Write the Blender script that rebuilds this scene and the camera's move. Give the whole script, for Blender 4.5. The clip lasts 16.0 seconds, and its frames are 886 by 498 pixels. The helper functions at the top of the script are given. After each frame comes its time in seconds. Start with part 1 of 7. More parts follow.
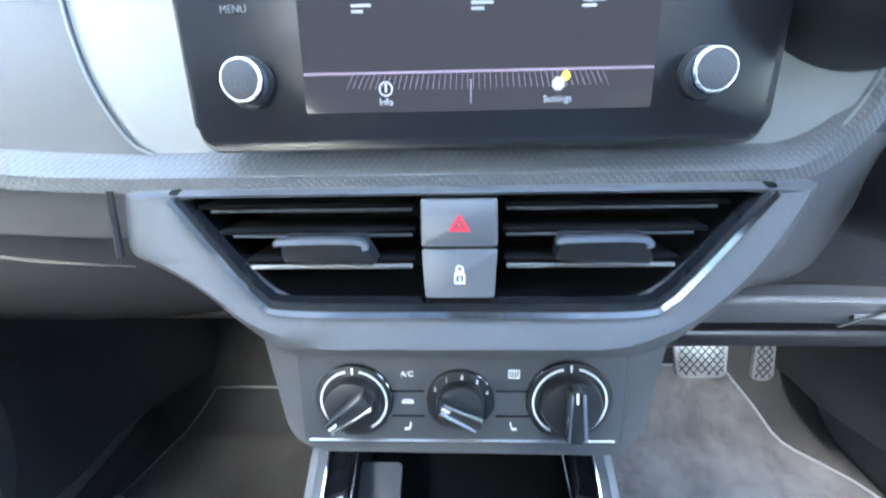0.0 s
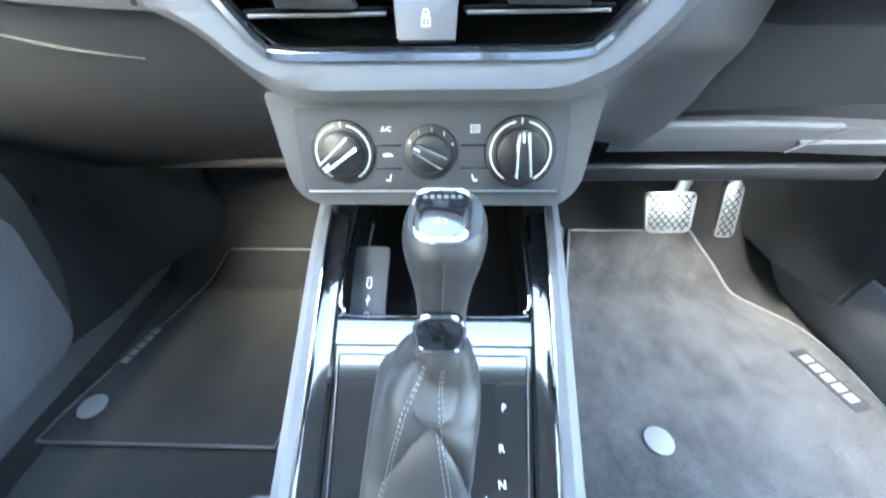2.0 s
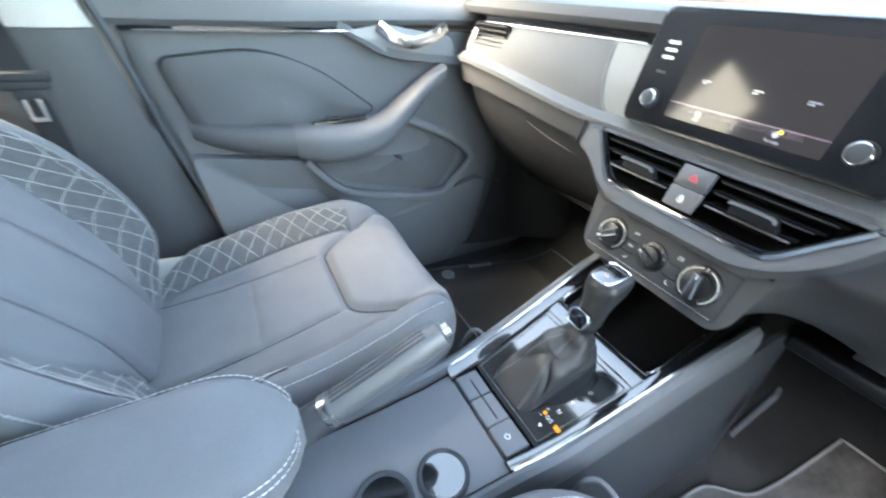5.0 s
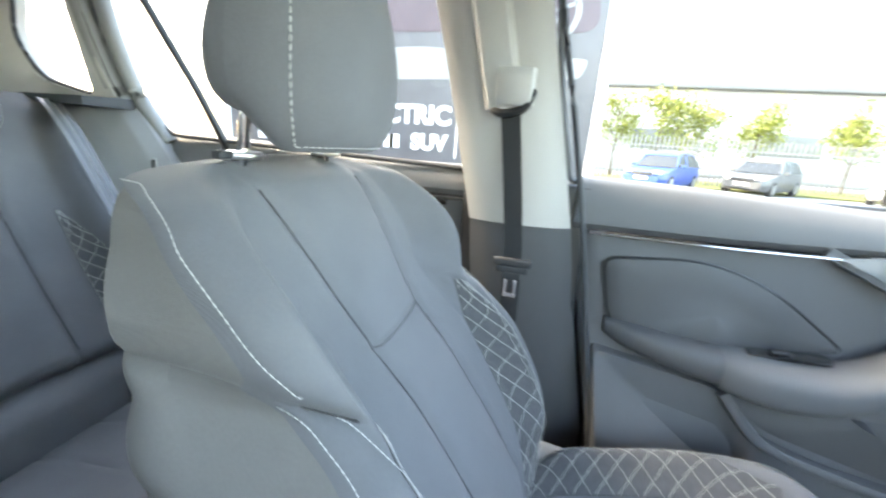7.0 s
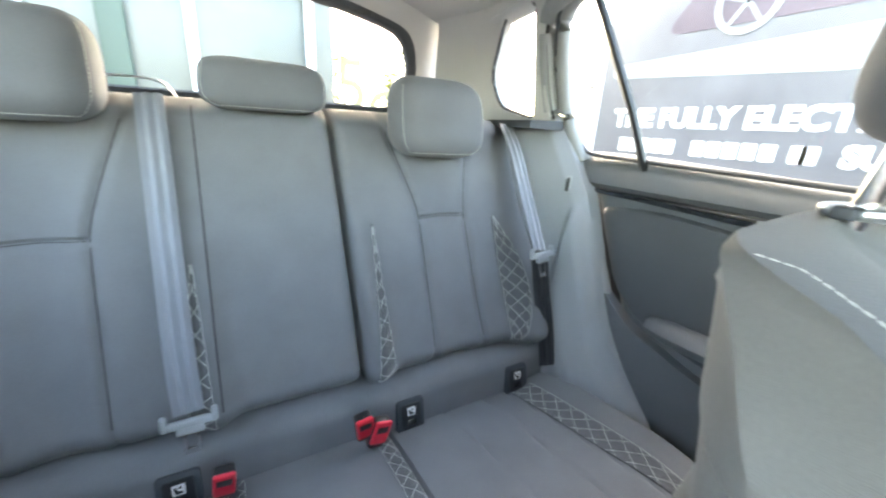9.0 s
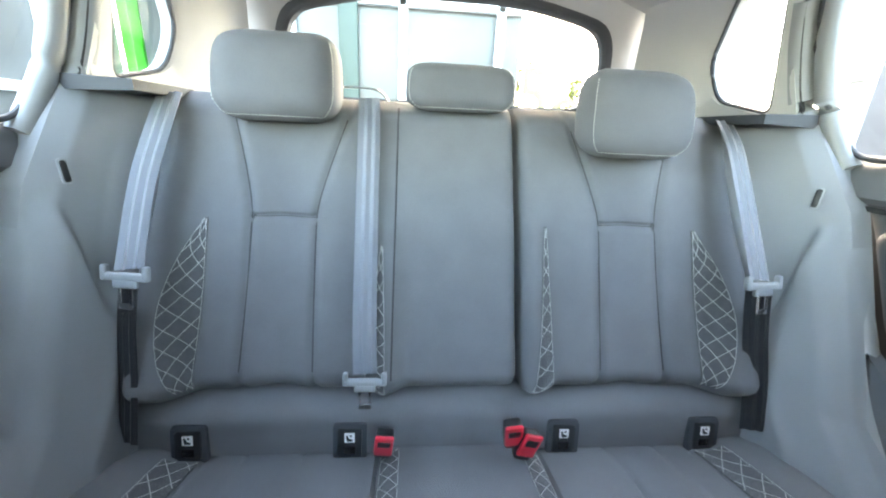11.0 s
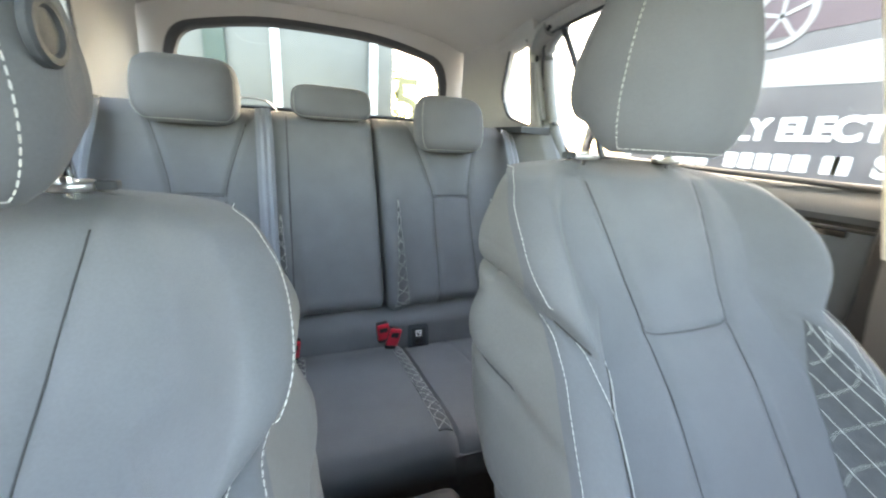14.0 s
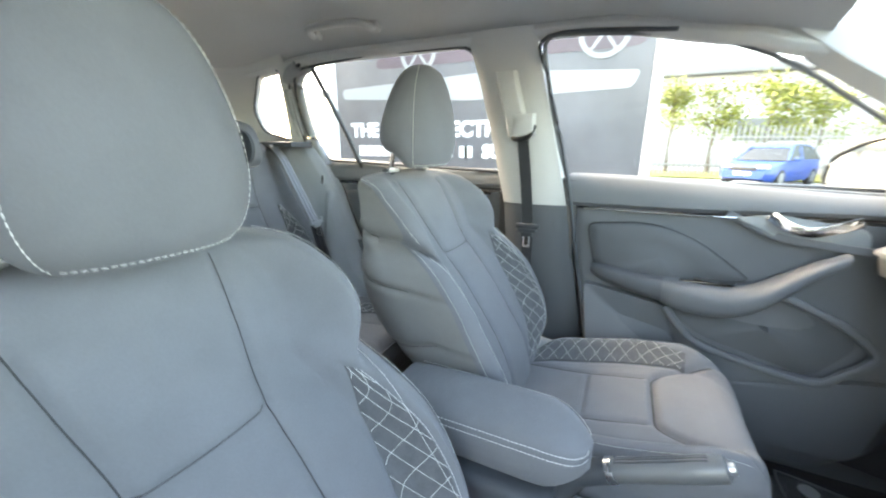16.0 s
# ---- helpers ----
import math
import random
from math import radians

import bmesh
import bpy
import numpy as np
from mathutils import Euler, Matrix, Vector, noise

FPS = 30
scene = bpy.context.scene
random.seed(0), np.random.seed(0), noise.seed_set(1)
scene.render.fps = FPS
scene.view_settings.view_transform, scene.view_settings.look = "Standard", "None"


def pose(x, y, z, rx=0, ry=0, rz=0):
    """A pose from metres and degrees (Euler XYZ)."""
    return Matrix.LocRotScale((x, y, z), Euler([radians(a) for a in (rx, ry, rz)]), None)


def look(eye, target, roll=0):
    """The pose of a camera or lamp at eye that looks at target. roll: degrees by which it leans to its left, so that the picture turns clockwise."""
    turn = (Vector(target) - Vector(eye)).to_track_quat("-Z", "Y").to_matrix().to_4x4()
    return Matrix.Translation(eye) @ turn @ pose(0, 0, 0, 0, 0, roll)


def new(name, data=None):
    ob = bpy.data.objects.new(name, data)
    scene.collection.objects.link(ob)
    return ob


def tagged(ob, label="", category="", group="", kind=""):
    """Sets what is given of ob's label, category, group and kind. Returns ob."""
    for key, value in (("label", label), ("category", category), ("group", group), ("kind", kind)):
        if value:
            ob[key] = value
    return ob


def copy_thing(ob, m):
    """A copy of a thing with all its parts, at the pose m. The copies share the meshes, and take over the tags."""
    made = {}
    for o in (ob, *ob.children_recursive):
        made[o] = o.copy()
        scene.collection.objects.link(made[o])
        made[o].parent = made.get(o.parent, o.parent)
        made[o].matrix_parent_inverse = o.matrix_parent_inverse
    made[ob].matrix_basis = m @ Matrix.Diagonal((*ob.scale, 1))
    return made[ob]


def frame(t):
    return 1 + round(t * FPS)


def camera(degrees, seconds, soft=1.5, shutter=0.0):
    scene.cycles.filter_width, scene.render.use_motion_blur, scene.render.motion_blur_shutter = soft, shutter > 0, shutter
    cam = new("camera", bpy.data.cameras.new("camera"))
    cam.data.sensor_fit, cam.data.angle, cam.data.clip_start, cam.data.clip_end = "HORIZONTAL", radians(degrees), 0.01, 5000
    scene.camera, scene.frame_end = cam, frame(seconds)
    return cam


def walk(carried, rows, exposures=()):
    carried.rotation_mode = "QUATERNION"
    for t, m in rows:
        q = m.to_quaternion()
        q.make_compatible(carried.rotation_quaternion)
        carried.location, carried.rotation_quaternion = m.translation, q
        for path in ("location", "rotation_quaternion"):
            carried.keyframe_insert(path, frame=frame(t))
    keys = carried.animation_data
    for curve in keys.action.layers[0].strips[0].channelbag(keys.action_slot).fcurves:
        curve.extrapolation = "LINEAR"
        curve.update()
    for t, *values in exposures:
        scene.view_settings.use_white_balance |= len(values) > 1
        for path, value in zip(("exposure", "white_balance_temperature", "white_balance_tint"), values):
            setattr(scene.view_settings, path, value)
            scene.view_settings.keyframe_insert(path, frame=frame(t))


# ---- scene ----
cam = camera(99.4, 16.0, 2.1, 0.4)

PATH = [
    (0, (-0.003, 0.581, 0.752), (-0.065, 2.357, -0.167), -1.4),
    (0.5, (0.002, 0.569, 0.722), (-0.059, 2.294, -0.288), -1.4),
    (1, (0.005, 0.557, 0.7), (-0.057, 2.228, -0.398), -1.3),
    (1.5, (0.015, 0.521, 0.69), (-0.051, 2.133, -0.492), -1.4),
    (2, (0.023, 0.464, 0.671), (-0.049, 2.019, -0.585), -1.4),
    (2.5, (0.048, 0.42, 0.651), (-0.116, 1.943, -0.635), -1.3),
    (3, (0.087, 0.418, 0.647), (-0.354, 1.889, -0.634), -0.8),
    (3.2, (0.099, 0.404, 0.653), (-0.457, 1.843, -0.619), -0.6),
    (5.3, (0.275, 0.217, 0.875), (-1.311, 0.869, -0.155), 2.8),
    (5.5, (0.279, 0.204, 0.879), (-1.424, 0.737, -0.023), 2.7),
    (6, (0.262, 0.143, 0.883), (-1.648, 0.37, 0.335), 2.4),
    (6.5, (0.185, 0.083, 0.91), (-1.743, -0.018, 0.387), 3.3),
    (7, (0.079, -0.017, 0.924), (-1.797, -0.443, 0.376), 4.0),
    (7.5, (0.041, -0.074, 0.937), (-1.701, -0.88, 0.373), 4.0),
    (8, (0.055, -0.129, 0.951), (-1.49, -1.255, 0.362), 4.0),
    (8.5, (0.081, -0.2, 0.939), (-1.207, -1.609, 0.342), 4.0),
    (9, (0.089, -0.238, 0.932), (-0.872, -1.886, 0.33), 3.3),
    (9.5, (0.103, -0.254, 0.927), (-0.527, -2.05, 0.311), 3.6),
    (10, (0.111, -0.26, 0.916), (-0.17, -2.137, 0.283), 3.7),
    (10.2, (0.111, -0.267, 0.907), (-0.087, -2.155, 0.278), 3.4),
    (12.3, (0.062, -0.176, 0.909), (-0.094, -2.09, 0.352), 2.5),
    (12.5, (0.056, -0.144, 0.908), (-0.117, -2.058, 0.353), 2.6),
    (13, (0.051, -0.05, 0.912), (-0.201, -1.957, 0.366), 2.8),
    (13.5, (0.05, 0.052, 0.911), (-0.321, -1.836, 0.364), 2.4),
    (14, (0.12, 0.123, 0.905), (-0.599, -1.661, 0.358), 3.5),
    (14.5, (0.196, 0.177, 0.927), (-0.831, -1.446, 0.368), 1.4),
    (15, (0.315, 0.237, 0.889), (-0.994, -1.181, 0.365), 1.3),
    (15.5, (0.446, 0.251, 0.888), (-1.108, -0.897, 0.371), 0.7),
    (16, (0.563, 0.224, 0.956), (-1.181, -0.602, 0.429), 0.4),
]
# the clip's camera brightens and cools a little in the dim footwell
walk(cam, [(t, look(eye, target, roll)) for t, eye, target, roll in PATH],
     [(0, 5.72, 6400, 3), (1.5, 6.12, 6600, 0), (2.2, 6.24, 7200, 1), (3, 6.16, 7700, 2), (5.5, 4.98, 8200, 6), (7, 4.75, 8500, 8), (7.5, 4.75, 8600, 8), (8, 4.82, 8800, 10), (9, 5.36, 8700, 8.5), (10, 5.60, 8300, 6), (12.5, 5.34, 8700, 9), (13.5, 4.86, 9400, 10), (14.5, 4.83, 9300, 9), (15.5, 4.90, 9200, 9), (16, 4.68, 8900, 7)])

# ---- light ----
world = bpy.data.worlds.new("sky")
scene.world = world
world.use_nodes = True
wn = world.node_tree.nodes
sky = wn.new("ShaderNodeTexSky")
sky.sky_type = "NISHITA"
sky.sun_disc = False
sky.sun_elevation, sky.sun_rotation = radians(40), radians(193)
sky.air_density, sky.dust_density, sky.ozone_density = 1.0, 2.5, 1.0
wn["Background"].inputs["Strength"].default_value = 0.15
world.node_tree.links.new(sky.outputs[0], wn["Background"].inputs["Color"])
sun_data = bpy.data.lights.new("sun", "SUN")
sun_data.energy, sun_data.angle, sun_data.color = 0.25, radians(25), (1.0, 1.0, 1.0)
sun = new("sun", sun_data)
sun.matrix_world = look((-.8, -3.4, 2.95), (0, 0, 0))


# ---- building helpers ----
def sm(a, b, x):
    """Smooth step from 0 at a to 1 at b."""
    t = max(0.0, min(1.0, (x - a) / (b - a)))
    return t * t * (3 - 2 * t)


def lerp(pairs, x):
    """Straight lines through (x, value) pairs."""
    return float(np.interp(x, [p[0] for p in pairs], [p[1] for p in pairs]))


def soft(pairs, x):
    """A smooth curve through (x, value) pairs."""
    xs, ys = [p[0] for p in pairs], [p[1] for p in pairs]
    if x <= xs[0]:
        return ys[0]
    if x >= xs[-1]:
        return ys[-1]
    i = max(k for k in range(len(xs) - 1) if xs[k] <= x)
    def slope(k):
        a, b = max(k - 1, 0), min(k + 1, len(xs) - 1)
        return (ys[b] - ys[a]) / (xs[b] - xs[a])
    h = xs[i + 1] - xs[i]
    t = (x - xs[i]) / h
    return ((2*t**3 - 3*t**2 + 1) * ys[i] + (t**3 - 2*t**2 + t) * h * slope(i)
            + (-2*t**3 + 3*t**2) * ys[i+1] + (t**3 - t**2) * h * slope(i + 1))


def thing(name, label, category, group="", kind="", at=(0, 0, 0)):
    ob = new(name)
    ob.location = at
    ob.empty_display_size = 0.05
    return tagged(ob, label, category, group, kind)


def mesh_of(name, bm, mat, angle=38):
    me = bpy.data.meshes.new(name)
    bmesh.ops.recalc_face_normals(bm, faces=bm.faces)
    for f in bm.faces:
        f.smooth = True
    bm.to_mesh(me)
    bm.free()
    me.set_sharp_from_angle(angle=radians(angle))
    for m in (mat if isinstance(mat, (list, tuple)) else [mat]):
        me.materials.append(m)
    return me


def part(name, bm, mat, parent=None, label="", angle=38):
    ob = new(name, mesh_of(name, bm, mat, angle))
    if parent is not None:
        ob.parent = parent
    if label:
        ob["label"] = label
    return ob


def single(name, bm, mat, label, category, group="", kind="", angle=38):
    return tagged(part(name, bm, mat, None, "", angle), label, category, group, kind)


def joinbm(*bms):
    out = bmesh.new()
    for b in bms:
        me = bpy.data.meshes.new("tmp")
        b.to_mesh(me)
        b.free()
        out.from_mesh(me)
        bpy.data.meshes.remove(me)
    return out


def moved(bm, m):
    bmesh.ops.transform(bm, matrix=m, verts=bm.verts)
    return bm


def box(x0, x1, y0, y1, z0, z1, bevel=0.004, seg=3):
    bm = bmesh.new()
    bmesh.ops.create_cube(bm, size=1)
    for v in bm.verts:
        v.co = Vector((x0 + (v.co.x + .5) * (x1 - x0), y0 + (v.co.y + .5) * (y1 - y0), z0 + (v.co.z + .5) * (z1 - z0)))
    b = min(bevel, .49 * min(abs(x1 - x0), abs(y1 - y0), abs(z1 - z0)))
    if b > 0:
        bmesh.ops.bevel(bm, geom=bm.edges[:], offset=b, segments=seg, profile=.5, affect="EDGES")
    return bm


def cyl(r, h, n=32, bevel=0.0, r2=None, seg=2):
    """An upright cylinder from z 0 to h."""
    bm = bmesh.new()
    bmesh.ops.create_cone(bm, cap_ends=True, segments=n, radius1=r, radius2=r if r2 is None else r2, depth=h)
    bmesh.ops.translate(bm, vec=(0, 0, h / 2), verts=bm.verts)
    if bevel:
        es = [e for e in bm.edges if abs(e.verts[0].co.z - e.verts[1].co.z) < 1e-6]
        bmesh.ops.bevel(bm, geom=es, offset=bevel, segments=seg, profile=.5, affect="EDGES")
    return bm


def ring(r0, r1, h, n=40, bevel=0.0):
    """A flat ring from z 0 to h."""
    bm = bmesh.new()
    rows = []
    b = bevel
    prof = [(r0, 0), (r1, 0), (r1, h - b), (r1 - b, h), (r0 + b, h), (r0, h - b)]
    for i in range(n):
        a = 2 * math.pi * i / n
        rows.append([bm.verts.new((r * math.cos(a), r * math.sin(a), z)) for r, z in prof])
    for i in range(n):
        p, q = rows[i], rows[(i + 1) % n]
        for k in range(len(prof)):
            bm.faces.new((p[k], q[k], q[(k + 1) % len(prof)], p[(k + 1) % len(prof)]))
    return bm


def prism(poly, depth, m=None, bevel=0.0, seg=2):
    """A flat plate: a 2D outline in x, y, from z 0 to depth, laid by m."""
    bm = bmesh.new()
    lo = [bm.verts.new((x, y, 0)) for x, y in poly]
    hi = [bm.verts.new((x, y, depth)) for x, y in poly]
    n = len(poly)
    bm.faces.new(lo[::-1])
    top = bm.faces.new(hi)
    for i in range(n):
        bm.faces.new((lo[i], lo[(i + 1) % n], hi[(i + 1) % n], hi[i]))
    if bevel:
        bmesh.ops.bevel(bm, geom=list(top.edges), offset=bevel, segments=seg, profile=.5, affect="EDGES")
    if m is not None:
        moved(bm, m)
    return bm


def rounded(poly, r, n=5):
    """An outline with its corners rounded by r (a number, or one for each corner)."""
    out = []
    k = len(poly)
    rs = r if isinstance(r, (list, tuple)) else [r] * k
    for i in range(k):
        p, a, b = Vector(poly[i]), Vector(poly[i - 1]), Vector(poly[(i + 1) % k])
        da, db = (a - p), (b - p)
        cut = min(rs[i], .48 * da.length, .48 * db.length)
        s, e = p + da.normalized() * cut, p + db.normalized() * cut
        for j in range(n + 1):
            t = j / n
            q = s * (1 - t) ** 2 + p * 2 * t * (1 - t) + e * t * t
            out.append((q.x, q.y))
    return out


def rect(x0, x1, y0, y1, r=0.0, n=5):
    p = [(x0, y0), (x1, y0), (x1, y1), (x0, y1)]
    return rounded(p, r, n) if r else p


def loft(rings, cap=True, closed=True):
    bm = bmesh.new()
    vs = [[bm.verts.new(p) for p in r] for r in rings]
    n = len(rings[0])
    for a, b in zip(vs, vs[1:]):
        for k in range(n if closed else n - 1):
            bm.faces.new((a[k], a[(k + 1) % n], b[(k + 1) % n], b[k]))
    if cap:
        bm.faces.new(vs[0][::-1])
        bm.faces.new(vs[-1])
    return bm


def grid(f, us, vs):
    bm = bmesh.new()
    rows = [[bm.verts.new(f(u, v)) for u in us] for v in vs]
    for a, b in zip(rows, rows[1:]):
        for k in range(len(us) - 1):
            bm.faces.new((a[k], a[k + 1], b[k + 1], b[k]))
    return bm


def shell(f, us, vs, thick):
    """A sheet f(u, v) with a thickness towards the vector thick."""
    t = Vector(thick)
    bm = bmesh.new()
    a = [[bm.verts.new(f(u, v)) for u in us] for v in vs]
    b = [[bm.verts.new(Vector(f(u, v)) + t) for u in us] for v in vs]
    for g in (a, b):
        for p, q in zip(g, g[1:]):
            for k in range(len(us) - 1):
                bm.faces.new((p[k], p[k + 1], q[k + 1], q[k]))
    edge = lambda g: g[0] + [r[-1] for r in g[1:]] + g[-1][-2::-1] + [r[0] for r in g[-2:0:-1]]
    ea, eb = edge(a), edge(b)
    for k in range(len(ea)):
        j = (k + 1) % len(ea)
        bm.faces.new((ea[k], ea[j], eb[j], eb[k]))
    return bm


def span(a, b, n):
    return [a + (b - a) * i / (n - 1) for i in range(n)]


def curve_points(pts, n=8):
    """A smooth line (Catmull-Rom) through points."""
    pts = [Vector(p) for p in pts]
    if len(pts) < 3:
        return pts
    out = []
    for i in range(len(pts) - 1):
        p0, p1, p2, p3 = pts[max(i - 1, 0)], pts[i], pts[i + 1], pts[min(i + 2, len(pts) - 1)]
        for j in range(n):
            t = j / n
            out.append(.5 * (2 * p1 + (p2 - p0) * t + (2*p0 - 5*p1 + 4*p2 - p3) * t*t + (3*p1 - p0 - 3*p2 + p3) * t**3))
    return out + [pts[-1]]


def tube(path, r, n=8, cap=True, flat=1.0, up=(0, 0, 1)):
    path = [Vector(p) for p in path]
    rings = []
    for i, p in enumerate(path):
        d = (path[min(i + 1, len(path) - 1)] - path[max(i - 1, 0)]).normalized()
        u = Vector(up)
        if abs(d.dot(u)) > .95:
            u = Vector((1, 0, 0)) if abs(d.x) < .9 else Vector((0, 1, 0))
        s = d.cross(u).normalized()
        u = s.cross(d)
        rr = r[i] if isinstance(r, (list, tuple)) else r
        rings.append([p + s * rr * math.cos(2*math.pi*k/n) + u * rr * flat * math.sin(2*math.pi*k/n) for k in range(n)])
    return loft(rings, cap)


def sweep(path, prof, up=(0, 0, 1), closed=True, cap=True):
    """A profile of (side, up) points carried along a path."""
    path = [Vector(p) for p in path]
    rings = []
    for i, p in enumerate(path):
        d = (path[min(i + 1, len(path) - 1)] - path[max(i - 1, 0)]).normalized()
        s = d.cross(Vector(up)).normalized()
        w = s.cross(d)
        rings.append([p + s * a + w * b for a, b in prof])
    return loft(rings, cap and closed, closed)


def stitches(path, length=0.0050, gap=0.0012, r=0.0006, lift=(0, 0, 0)):
    """A row of sewn stitches along a path, as short thread pieces."""
    path = [Vector(p) for p in path]
    seg = [(b - a).length for a, b in zip(path, path[1:])]
    total = sum(seg)
    cum = [0]
    for s in seg:
        cum.append(cum[-1] + s)
    def at(d):
        k = min(max(int(np.searchsorted(cum, d)) - 1, 0), len(seg) - 1)
        t = (d - cum[k]) / max(seg[k], 1e-9)
        return path[k].lerp(path[k + 1], t)
    bm = bmesh.new()
    d = 0.0
    L = Vector(lift)
    while d + length < total:
        a, b = at(d) + L, at(d + length) + L
        t = (b - a).normalized()
        u = t.orthogonal().normalized()
        w = t.cross(u)
        ra = [bm.verts.new(a + (u*math.cos(q) + w*math.sin(q)) * r * .7) for q in (0, 2.1, 4.2)]
        mid = (a + b) / 2
        rm = [bm.verts.new(mid + (u*math.cos(q) + w*math.sin(q)) * r) for q in (0, 2.1, 4.2)]
        rb = [bm.verts.new(b + (u*math.cos(q) + w*math.sin(q)) * r * .7) for q in (0, 2.1, 4.2)]
        for p, q in ((ra, rm), (rm, rb)):
            for k in range(3):
                bm.faces.new((p[k], p[(k+1) % 3], q[(k+1) % 3], q[k]))
        bm.faces.new(ra[::-1])
        bm.faces.new(rb)
        d += length + gap
    return bm


def text(name, body, size, m, mat, parent=None, depth=0.0004, bold=0.0):
    cu = bpy.data.curves.new(name, "FONT")
    cu.body, cu.size, cu.extrude, cu.align_x, cu.align_y, cu.offset = body, size, depth, "CENTER", "CENTER", bold
    tmp = bpy.data.objects.new(name, cu)
    scene.collection.objects.link(tmp)
    dg = bpy.context.evaluated_depsgraph_get()
    me = bpy.data.meshes.new_from_object(tmp.evaluated_get(dg))
    bpy.data.objects.remove(tmp)
    me.name = name
    me.transform(m)
    me.materials.clear()
    me.materials.append(mat)
    ob = new(name, me)
    if parent is not None:
        ob.parent = parent
    return ob


def facing(origin, right, up):
    """A pose whose x runs along right, y along up and z out towards the viewer."""
    r = Vector(right).normalized()
    n = r.cross(Vector(up)).normalized()
    u = n.cross(r)
    return Matrix(((r.x, u.x, n.x, origin[0]), (r.y, u.y, n.y, origin[1]), (r.z, u.z, n.z, origin[2]), (0, 0, 0, 1)))


